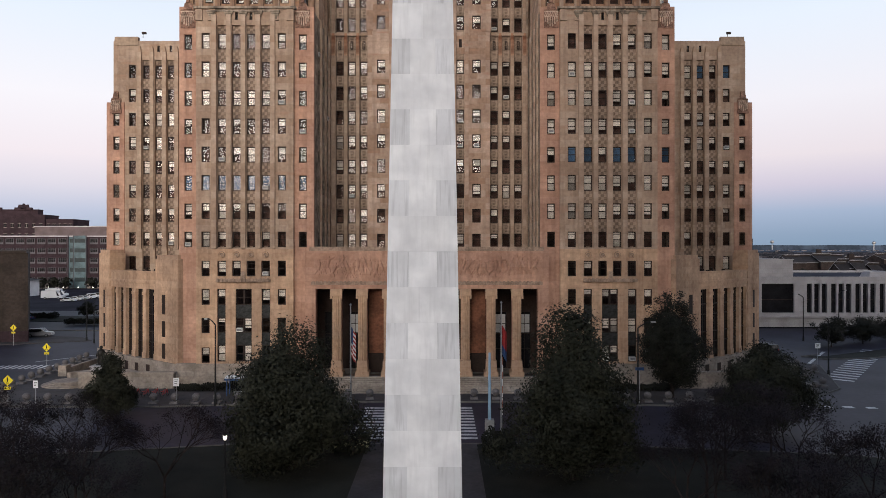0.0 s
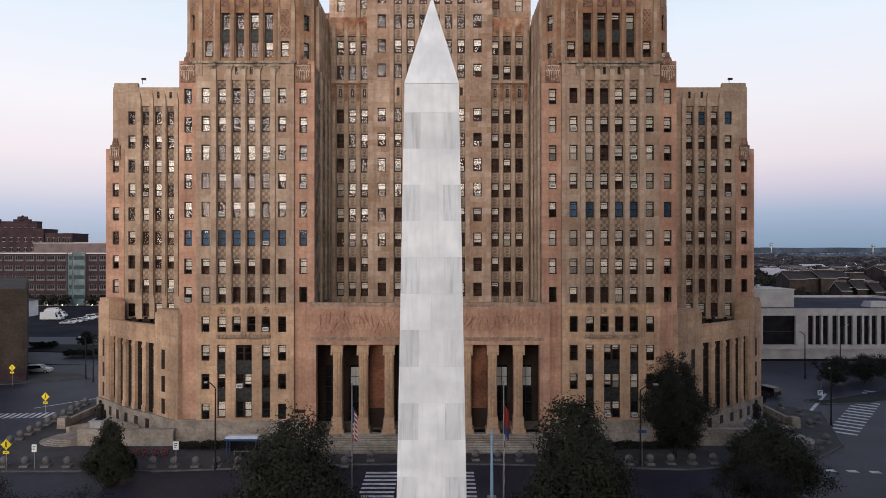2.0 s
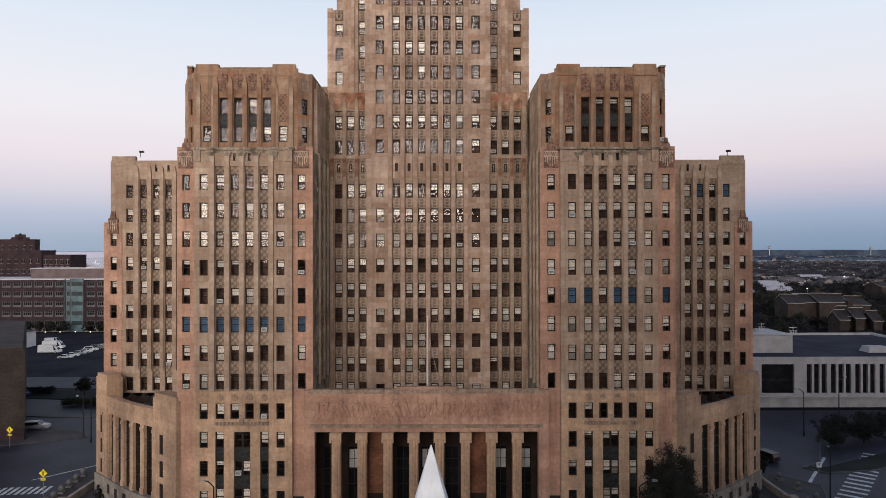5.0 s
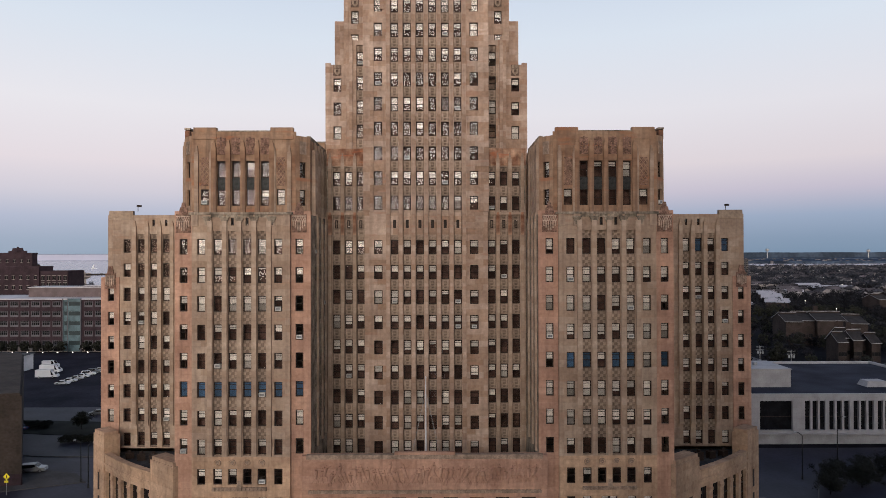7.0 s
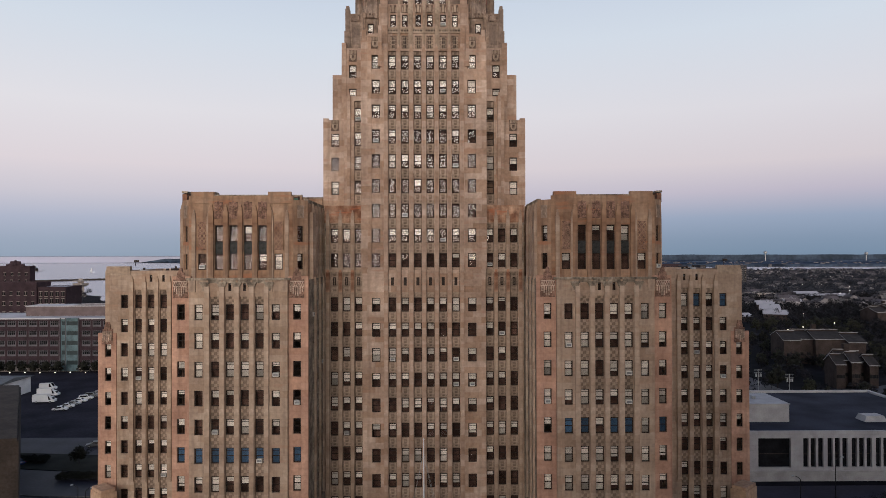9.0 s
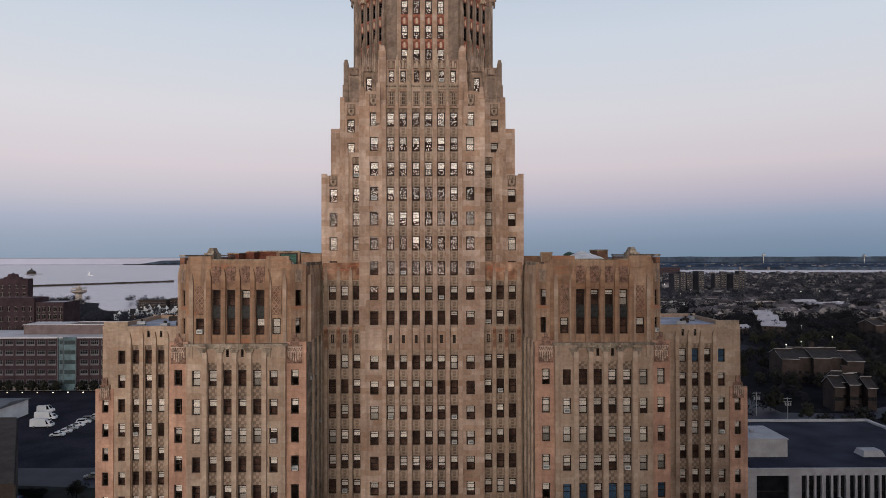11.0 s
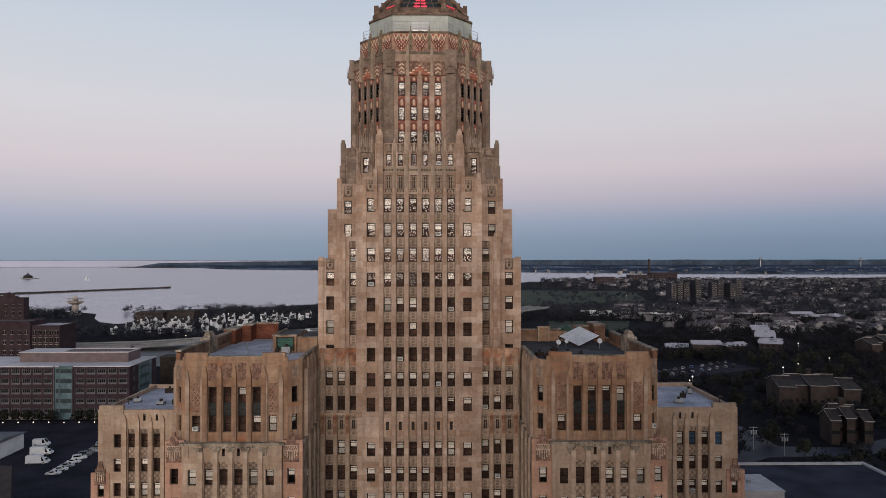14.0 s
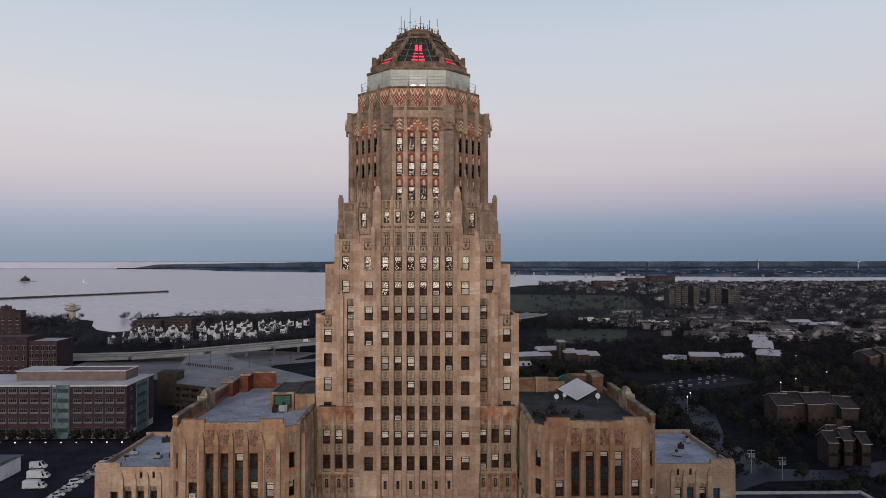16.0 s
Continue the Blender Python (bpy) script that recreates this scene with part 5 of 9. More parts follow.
# ---- ground ----
ASPHALT = mat("asphalt", (0.029, 0.0265, 0.04), 0.6, var=0.3, scale=0.12, fine=1.5, bump=0.1, spec=0.2)
LOT = mat("parking_asphalt", (0.027, 0.0255, 0.035), 0.85, var=0.3, scale=0.08, fine=1.0, bump=0.1, spec=0.04)
PAVING = mat("concrete_paving", (0.062, 0.057, 0.058), 0.85, var=0.2, scale=0.3, fine=3, courses=(1.5, 1.5, 0.1))
KERB = mat("kerb_stone", (0.11, 0.105, 0.1), 0.8, var=0.2, scale=1.0)
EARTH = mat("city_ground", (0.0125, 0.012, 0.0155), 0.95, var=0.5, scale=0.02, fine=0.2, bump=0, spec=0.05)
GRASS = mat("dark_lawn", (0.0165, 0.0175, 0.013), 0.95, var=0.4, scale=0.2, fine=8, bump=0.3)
FIELD = mat("park_grass", (0.036, 0.047, 0.03), 0.95, var=0.3, scale=0.03, fine=1, bump=0)
PAINT = mat("white_road_paint", (0.55, 0.55, 0.55), 0.7, var=0.25, scale=0.8, fine=5)
CONCRETE = mat("pale_concrete", (0.2, 0.195, 0.195), 0.8, var=0.2, scale=0.1, fine=1.0)
WATER = mat("lake_water", (0.29, 0.265, 0.31), 0.2, var=0.08, scale=0.003, fine=0.03, bump=0.0)
# the blue haze of the distance is mixed into these land colours
HAZE_LAND = mat("haze_tinted_land", (0.05, 0.067, 0.095), 0.95, var=0.3, scale=0.006, fine=0.05, bump=0, spec=0.0)
HAZE_LINE = mat("haze_tinted_shore_line", (0.2, 0.24, 0.31), 0.95, var=0.1, scale=0.006, fine=0.05, bump=0, spec=0.0)
# colour of an upright card, matched to the lake's sky reflection
WATER_CARD = mat("far_water_card", (0.39, 0.4, 0.5), 0.9, var=0.03, scale=0.002, fine=0.01, bump=0, spec=0.0)
HAZE_SHORE = mat("far_shore", (0.054, 0.074, 0.11), 0.95, var=0.5, scale=0.006, fine=0.05, bump=0, spec=0.0)


def U(u, y, z=0.0, rz=0.0):
    """A pose by its distance from the city hall's middle axis."""
    return pose(CX + u, y, z, 0, 0, rz)


def slab(name, poly, z0, z1, material, label, category, kind="structure"):
    return tagged(part(name, MB().prism([(CX + u, y) for u, y in poly], z0, z1), material), label, category, kind=kind)


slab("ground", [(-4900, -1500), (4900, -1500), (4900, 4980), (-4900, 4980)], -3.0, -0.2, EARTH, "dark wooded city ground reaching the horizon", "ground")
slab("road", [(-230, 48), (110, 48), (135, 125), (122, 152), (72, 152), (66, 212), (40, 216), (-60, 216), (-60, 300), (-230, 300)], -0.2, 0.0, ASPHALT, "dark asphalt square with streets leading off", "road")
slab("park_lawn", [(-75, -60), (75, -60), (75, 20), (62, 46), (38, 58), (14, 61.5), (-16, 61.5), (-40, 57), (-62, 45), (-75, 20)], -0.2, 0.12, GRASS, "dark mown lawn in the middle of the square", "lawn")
slab("park_path", [(-4.8, 20), (5.2, 20), (5.2, 61.7), (-4.8, 61.7)], -0.1, 0.14, PAVING, "grey paved path to the monument", "path")
slab("pavement", [(-53.5, 76.2), (-30, 76.2), (-8, 78.6), (8, 78.6), (30, 76.6), (46, 80), (53, 86), (60, 103), (56, 108), (50.2, 112), (50.2, 125), (-50.2, 125), (-50.2, 113), (-56.5, 110), (-55.5, 96), (-54.5, 86)], -0.1, 0.14, PAVING, "grey paving round the city hall", "pavement")


def kerb(points, label):
    mb = MB()
    for (a, b), (c, d) in zip(points, points[1:]):
        mb.rod((CX + a, b, 0.08), (CX + c, d, 0.08), 0.14, 4)
    tagged(part("kerb", mb, KERB), label, "kerb", kind="structure")


kerb([(-54.5, 86), (-53.5, 76.2), (-30, 76.2), (-8, 78.6), (8, 78.6), (30, 76.6), (46, 80), (53, 86), (60, 103), (56, 108)], "pale stone kerb round the paving")
kerb([(-62, 45), (-40, 57), (-16, 61.5), (14, 61.5), (38, 58), (62, 46)], "pale stone kerb round the lawn")

# road markings

def marking(poly, label="white painted road marking"):
    tagged(part("road_marking", MB().prism([(CX + u, y) for u, y in poly], -0.05, 0.008), PAINT), label, "road marking", "road markings", "structure")


def zebra(u0, y0, u1, y1, n, w, ln):
    """Bars across a crossing that runs from one point to another."""
    d = Vector((u1 - u0, y1 - y0))
    t = d.normalized()
    q = Vector((-t.y, t.x)) * ln / 2
    for k in range(n):
        c = Vector((u0, y0)) + d * (k + 0.5) / n
        a, b = c - t * w / 2, c + t * w / 2
        marking([tuple(a - q), tuple(b - q), tuple(b + q), tuple(a + q)], "white crossing bar")


zebra(3.6, 63.2, 3.6, 76.5, 11, 0.55, 3.6)
zebra(-4.9, 63.2, -4.9, 76.5, 11, 0.55, 3.6)
zebra(-66, 101.8, -57.5, 102.6, 9, 0.5, 3.2)
zebra(56.0, 91.5, 79, 119.5, 17, 0.75, 3.6)
for k in range(9):
    marking([(40.5 + 2.4 * k, 76.9 - 0.32 * k), (41.6 + 2.4 * k, 76.8 - 0.32 * k), (41.6 + 2.4 * k, 77.6 - 0.32 * k), (40.5 + 2.4 * k, 77.7 - 0.32 * k)])
marking([(56, 101), (68.5, 117.5), (68.9, 117.2), (56.4, 100.7)], "white stop line")
marking([(-63, 107), (-50.5, 121.2), (-50.3, 121.0), (-62.8, 106.8)], "white lane line")
for k in range(3):
    marking([(46 + k, 66 - 2.2 * k), (70, 69.5 - 2.2 * k), (70, 69.2 - 2.2 * k), (46 + k, 65.7 - 2.2 * k)], "faint long lane line")
slab("traffic_island", [(62, 112), (66, 112), (120, 140), (120, 132), (92, 118), (72, 110), (64, 109)], -0.1, 0.13, GRASS, "grassed verge by the side street", "verge")
kerb([(64, 109), (72, 110), (92, 118), (120, 132)], "pale stone kerb of the verge")
kerb([(64, 109), (62, 112), (66, 114), (74, 128)], "pale stone kerb of the verge")
kerb([(-110, 152), (-84, 147.5), (-66, 147)], "pale stone kerb of the median")
slab("parking_lot", [(-240, 195), (-62, 195), (-62, 303), (-240, 303)], -0.1, 0.02, LOT, "dark asphalt parking lot", "parking lot")
slab("verge", [(-110, 168), (-58, 160), (-56, 166), (-70, 176), (-110, 180)], -0.1, 0.13, GRASS, "grassed verge", "verge")
slab("pavement", [(-84, 124), (-66.5, 131), (-71, 136), (-84, 140), (-140, 144), (-140, 124)], -0.1, 0.13, PAVING, "paved corner by the dark brick building", "pavement")

# ---- water, far shore ----
slab("lake", [(-4850, 640), (-1500, 700), (-640, 800), (-480, 905), (-430, 867), (-400, 803), (-373, 760), (-344, 737), (-331, 748), (-346, 796), (-395, 914), (-230, 985), (-120, 1090), (60, 1500), (270, 1905), (700, 2080), (1030, 2180), (1700, 2300), (2600, 2500), (2700, 2700),
              (1500, 2650), (1000, 2760), (600, 2960), (100, 3250), (-600, 3560), (-1200, 3850), (-1500, 4300), (-2100, 4500), (-2300, 4970), (-4850, 4970)], -2.0, -0.1, WATER, "calm pale lake and river", "water")
# upright cards carry haze and far water in their colour
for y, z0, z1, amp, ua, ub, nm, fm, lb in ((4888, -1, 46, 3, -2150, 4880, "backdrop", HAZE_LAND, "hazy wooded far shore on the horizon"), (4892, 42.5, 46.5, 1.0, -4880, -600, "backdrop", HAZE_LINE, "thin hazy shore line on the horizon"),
                                           (4894, -1, 43.5, 0, -4880, -600, "backdrop", WATER_CARD, "upright card coloured as open lake water towards the horizon"), (3700, -1, 15, 5, -900, 4800, "far_shore", HAZE_SHORE, "hazy wooded far shore across the river")):
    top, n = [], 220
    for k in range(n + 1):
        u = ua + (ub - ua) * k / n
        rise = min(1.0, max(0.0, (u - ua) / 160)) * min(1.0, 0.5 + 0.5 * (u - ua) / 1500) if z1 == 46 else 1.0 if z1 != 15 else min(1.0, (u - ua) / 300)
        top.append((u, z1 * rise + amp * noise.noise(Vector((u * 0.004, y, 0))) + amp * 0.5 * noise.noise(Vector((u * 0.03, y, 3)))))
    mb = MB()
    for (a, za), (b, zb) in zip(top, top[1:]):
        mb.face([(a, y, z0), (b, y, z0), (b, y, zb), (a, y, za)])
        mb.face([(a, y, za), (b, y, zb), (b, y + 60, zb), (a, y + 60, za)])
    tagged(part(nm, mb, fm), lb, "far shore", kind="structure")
slab("far_shore", [(-1450, 4350), (-1180, 3900), (-580, 3600), (120, 3290), (620, 3000), (1020, 2800), (1500, 2700), (4850, 2720), (4850, 4880), (-1985, 4880), (-1700, 4480)], -2.0, 9.0, HAZE_SHORE, "low dark wooded far shore across the water", "far shore")

# ---- monument ----
ob_h = thing("obelisk", "tall tapering white marble obelisk monument on a pedestal", "monument", pose(-0.49, 17.0, 0))
z, k = 10.2, 0
BOT, TOPW, Z0, Z1 = 0.985, 0.645, 10.2, 28.95
half = lambda q: BOT + (TOPW - BOT) * (q - Z0) / (Z1 - Z0)
ro = random.Random(5)
while z < Z1 - 0.05:
    h = min(0.86, Z1 - z)
    a, b = half(z), half(z + h)
    k += 1
    cut = ro.uniform(0.44, 0.56)
    cuts = ((0.0, 0.3, 1), (0.3, 0.7, 0), (0.7, 1.0, 1)) if k % 2 else ((0.0, cut, 0), (cut, 1.0, 0))
    for p, q, streaked in cuts:
        g0 = 0.0007
        xa, xb, ya, yb = -a + 2 * a * p + g0, -a + 2 * a * q - g0, -b + 2 * b * p + g0, -b + 2 * b * q - g0
        push = ro.uniform(0, 0.006)
        c = MB().prism([(xa, -a + push), (xb, -a + push), (xb, a), (xa, a)], z, z + h - 0.0015, 0, [(ya, -b + push), (yb, -b + push), (yb, b), (ya, b)])
        part("marble_block", c, MARBLE_STREAKED if streaked else MARBLE, ob_h)
    z += h
tip = MB()
for q in range(3):
    za, zb = Z1 + 2.28 * q / 3, Z1 + 2.28 * (q + 1) / 3
    a, b = TOPW * (1 - q / 3) + 0.01, TOPW * (1 - (q + 1) / 3) + 0.01
    tip.prism([(-a, -a), (a, -a), (a, a), (-a, a)], za, zb, 0, [(-b, -b), (b, -b), (b, b), (-b, b)])
part("pyramidion", tip, MARBLE, ob_h, "pointed marble tip")
part("pedestal", MB().box(-3, 3, -3, 3, 0.1, 3).box(-2.2, 2.2, -2.2, 2.2, 3, 7.5, taper=0.1).box(-1.6, 1.6, -1.6, 1.6, 7.5, 10.2, taper=0.3), MARBLE, ob_h)

# ---- trees ----
BARK = mat("bark", (0.024, 0.018, 0.017), 0.95, var=0.4, scale=2, fine=12)
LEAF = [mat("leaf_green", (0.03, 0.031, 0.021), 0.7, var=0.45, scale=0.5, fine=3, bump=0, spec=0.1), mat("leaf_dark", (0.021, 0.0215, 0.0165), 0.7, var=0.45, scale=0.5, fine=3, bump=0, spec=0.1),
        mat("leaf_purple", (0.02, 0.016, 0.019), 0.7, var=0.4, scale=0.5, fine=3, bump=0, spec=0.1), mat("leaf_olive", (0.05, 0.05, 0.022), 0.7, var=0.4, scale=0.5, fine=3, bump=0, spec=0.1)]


def tree_meshes(seed, h, r, low, shape=1.0, leaves=6500, size=0.17):
    """Trunk with limbs, and a ragged crown of leaf clumps: meshes for one tree of height h and crown radius r, crown from 'low' up."""
    g = random.Random(seed)
    tr = MB()
    tr.rod((0, 0, 0), (0.1, 0.05, low + 0.4 * (h - low)), 0.022 * h, 8, 0, 0.012 * h)
    clumps = []
    mid, half_h = (low + h) / 2, (h - low) / 2
    for k in range(int(leaves / 52)):
        while True:
            x, y, q = g.uniform(-1, 1), g.uniform(-1, 1), g.uniform(-1, 1)
            if shape > 1.1:   # a pointed crown, widest low down
                up = (q + 1) / 2
                wide = (1 - up) ** 0.58 * min(1.0, 0.5 + up * 3.0)
            else:
                wide = (1 - max(0.0, q) ** 1.5 * shape) * (1 - max(0.0, -q) ** 3 * 0.6)
            d = math.hypot(x, y)
            if d < wide and (d > wide * 0.45 or abs(q) > 0.6 or g.random() < 0.25):
                break
        lump = 0.76 + 0.75 * noise.noise(Vector((x * 1.9 + seed, y * 1.9, q * 2.4)))
        clumps.append(Vector((x * r * lump, y * r * lump, mid + q * half_h * (0.86 + 0.3 * (lump - 0.76)))))
    for c in clumps[::8]:
        s = Vector((0, 0, low + 0.5 * (c.z - low)))
        tr.rod(s, s.lerp(c, 0.9), 0.006 * h, 5, 0, 0.002 * h)
    verts, faces = [], []
    heart = Vector((0, 0, mid))
    for c in clumps:
        cr = g.uniform(0.45, 0.85) * r / 5
        for _ in range(52):
            while True:
                off = Vector((g.gauss(0, 0.6), g.gauss(0, 0.6), g.gauss(0, 0.5)))
                if off.length < 1.15:
                    break
            p = c + off * cr * 1.25
            out = (off.normalized() + (p - heart).normalized() * 0.9 + Vector((g.gauss(0, 0.3), g.gauss(0, 0.3), 0.2 + g.gauss(0, 0.3)))).normalized()
            a = Vector((g.gauss(0, 1), g.gauss(0, 1), g.gauss(0, 1))).cross(out).normalized() * size * g.uniform(0.7, 1.3)
            b = out.cross(a).normalized() * size * 0.6
            i = len(verts)
            verts += [tuple(p - a), tuple(p + b), tuple(p + a), tuple(p - b)]
            faces.append((i, i + 1, i + 2, i + 3))
    me = bpy.data.meshes.new("crown")
    me.from_pydata(verts, [], faces)
    return tr.mesh("trunk", BARK), me


TREES = {}


def tree(u, y, h, r, low, leaf=0, seed=1, shape=1.0, leaves=6500, label="dark green leafy tree with a full crown", turn=0.0, z=0.1):
    key = (seed, h, r, low, leaf)
    if key not in TREES:
        tm, cm = tree_meshes(seed, h, r, low, shape, leaves, 0.3 if leaves < 3000 else 0.12)
        cm.materials.append(LEAF[leaf])
        TREES[key] = (tm, cm)
    t = thing("tree", label, "tree", U(u, y, z, turn), "trees of the square")
    part("trunk", TREES[key][0], None, t)
    part("crown", TREES[key][1], None, t)
    return t


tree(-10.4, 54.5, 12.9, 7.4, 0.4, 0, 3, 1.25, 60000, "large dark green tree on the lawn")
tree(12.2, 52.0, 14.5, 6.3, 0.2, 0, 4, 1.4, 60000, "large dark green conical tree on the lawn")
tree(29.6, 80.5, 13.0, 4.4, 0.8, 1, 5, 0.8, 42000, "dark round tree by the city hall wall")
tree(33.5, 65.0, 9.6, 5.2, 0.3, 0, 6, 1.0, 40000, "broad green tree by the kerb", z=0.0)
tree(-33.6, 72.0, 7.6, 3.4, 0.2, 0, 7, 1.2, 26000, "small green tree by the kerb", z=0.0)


def bare_tree_mesh(seed, h):
    """A thinly leaved young tree: forking twigs from a short trunk."""
    g = random.Random(seed)
    mb = MB()

    def grow(p, d, ln, r, depth):
        q = p + d * ln
        mb.rod(p, q, r, 5 if depth < 2 else 3, 0, r * 0.65)
        if depth == 5:
            for _ in range(22):
                c = q + Vector((g.gauss(0, 0.25), g.gauss(0, 0.25), g.gauss(0, 0.2)))
                a = Vector((g.gauss(0, 1), g.gauss(0, 1), g.gauss(0, 1))).normalized() * 0.065
                b = a.orthogonal().normalized() * 0.035
                mb.face([tuple(c - a), tuple(c + b), tuple(c + a), tuple(c - b)], 1)
            return
        for _ in range(3 if depth < 4 else 2):
            e = (d + Vector((g.gauss(0, 0.5), g.gauss(0, 0.5), g.gauss(0.1, 0.25)))).normalized()
            grow(q, e, ln * g.uniform(0.62, 0.82), r * 0.6, depth + 1)

    grow(Vector((0, 0, 0)), Vector((0, 0, 1)), h * 0.27, 0.13, 0)
    return mb.mesh("crown", BARK, LEAF[2])


BARE = [bare_tree_mesh(40 + k, 8.2) for k in range(3)]
for k, (u, y) in enumerate(((-39, 44), (-33, 47), (-28, 40), (-22, 44), (-46, 50), (-18, 38), (-42, 37), (20, 44), (25, 40), (37, 41), (28, 34), (38, 35), (47, 43), (-31, 33), (24, 52), (29, 55), (-36, 52), (-26, 51), (-44, 44), (22, 36), (45, 38), (33, 38), (-48, 42), (-36, 40), (-24, 36), (-40, 30), (-29, 29), (-20, 32), (23, 30), (30, 28), (37, 31), (44, 33), (50, 39), (27, 47), (-50, 47), (17, 41), (18, 34), (21, 48), (26, 33), (34, 33), (41, 29), (47, 34), (52, 43), (39, 38), (29, 42), (-17, 46), (-21, 39), (-26, 45), (-34, 36), (-38, 47), (-45, 35), (-31, 50), (-42, 52))):
    t = thing("tree", "small thinly leaved dark tree on the lawn", "tree", U(u, y, 0.1, 77 * k), "small trees on the lawn")
    part("crown", BARE[k % 3], None, t)

# unseen blocks added behind the camera to cut the low light on the fronts
SHADE_BLOCK = mat("shade_block_stone", (0.07, 0.065, 0.06), 0.9, var=0.3, scale=0.1, fine=1.0)
for u0, u1, y0, y1, h in ((-115, -45, -130, -95, 30), (-30, 24, -175, -140, 48), (18, 140, -80, -50, 120), (-230, -150, -80, -20, 24), (150, 230, -70, 10, 40)):
    tagged(part("backdrop", MB().box(CX + u0, CX + u1, y0, y1, -0.1, h).box(CX + u0 + 6, CX + u1 - 6, y0 + 5, y1 - 5, h, h + 4), SHADE_BLOCK), "unseen block added behind the camera to shade the fronts", "building", kind="structure")

# ---- houses and woods beyond ----
BRICK_RED = mat("dark_red_brick", (0.04, 0.025, 0.031), 0.9, var=0.25, scale=0.3, fine=2, courses=(0.6, 0.25, 0.15))
BRICK_DARK = mat("dark_brown_brick", (0.045, 0.035, 0.03), 0.9, var=0.25, scale=0.3, fine=2, courses=(0.6, 0.25, 0.15))
BRICK_HOUSE = mat("brown_house_brick", (0.04, 0.03, 0.028), 0.9, var=0.3, scale=0.3, fine=2, courses=(0.6, 0.25, 0.15))
BEIGE = mat("beige_concrete", (0.3, 0.26, 0.235), 0.85, var=0.15, scale=0.3)
WHITE_STONE = mat("white_stone_panels", (0.36, 0.35, 0.36), 0.75, var=0.12, scale=0.4, courses=(1.2, 1.2, 0.06))
WHITE_WALL = mat("white_siding", (0.62, 0.62, 0.63), 0.8, var=0.15, scale=0.2)
WHITE_ROOF = mat("pale_roof", (0.34, 0.33, 0.36), 0.7, var=0.15, scale=0.1)
GREEN_GLASS = mat("green_glass", (0.09, 0.135, 0.15), 0.3, var=0.3, scale=0.4, bump=0)
SHINGLE = mat("brown_shingle", (0.03, 0.026, 0.026), 0.9, var=0.3, scale=0.4)
PANE_FAR = mat("far_window_glass", (0.012, 0.013, 0.015), 0.25, var=0.4, scale=0.15, fine=0.4, bump=0)

OFFICE_ROOF = mat("pale_pinkish_roof", (0.47, 0.445, 0.46), 0.8, var=0.15, scale=0.1)
OFFICE_TRIM = mat("office_window_trim", (0.105, 0.099, 0.108), 0.85, var=0.15, scale=0.5)
PALE_EDGE = mat("pale_roof_edge", (0.26, 0.25, 0.26), 0.85, var=0.3, scale=0.5)


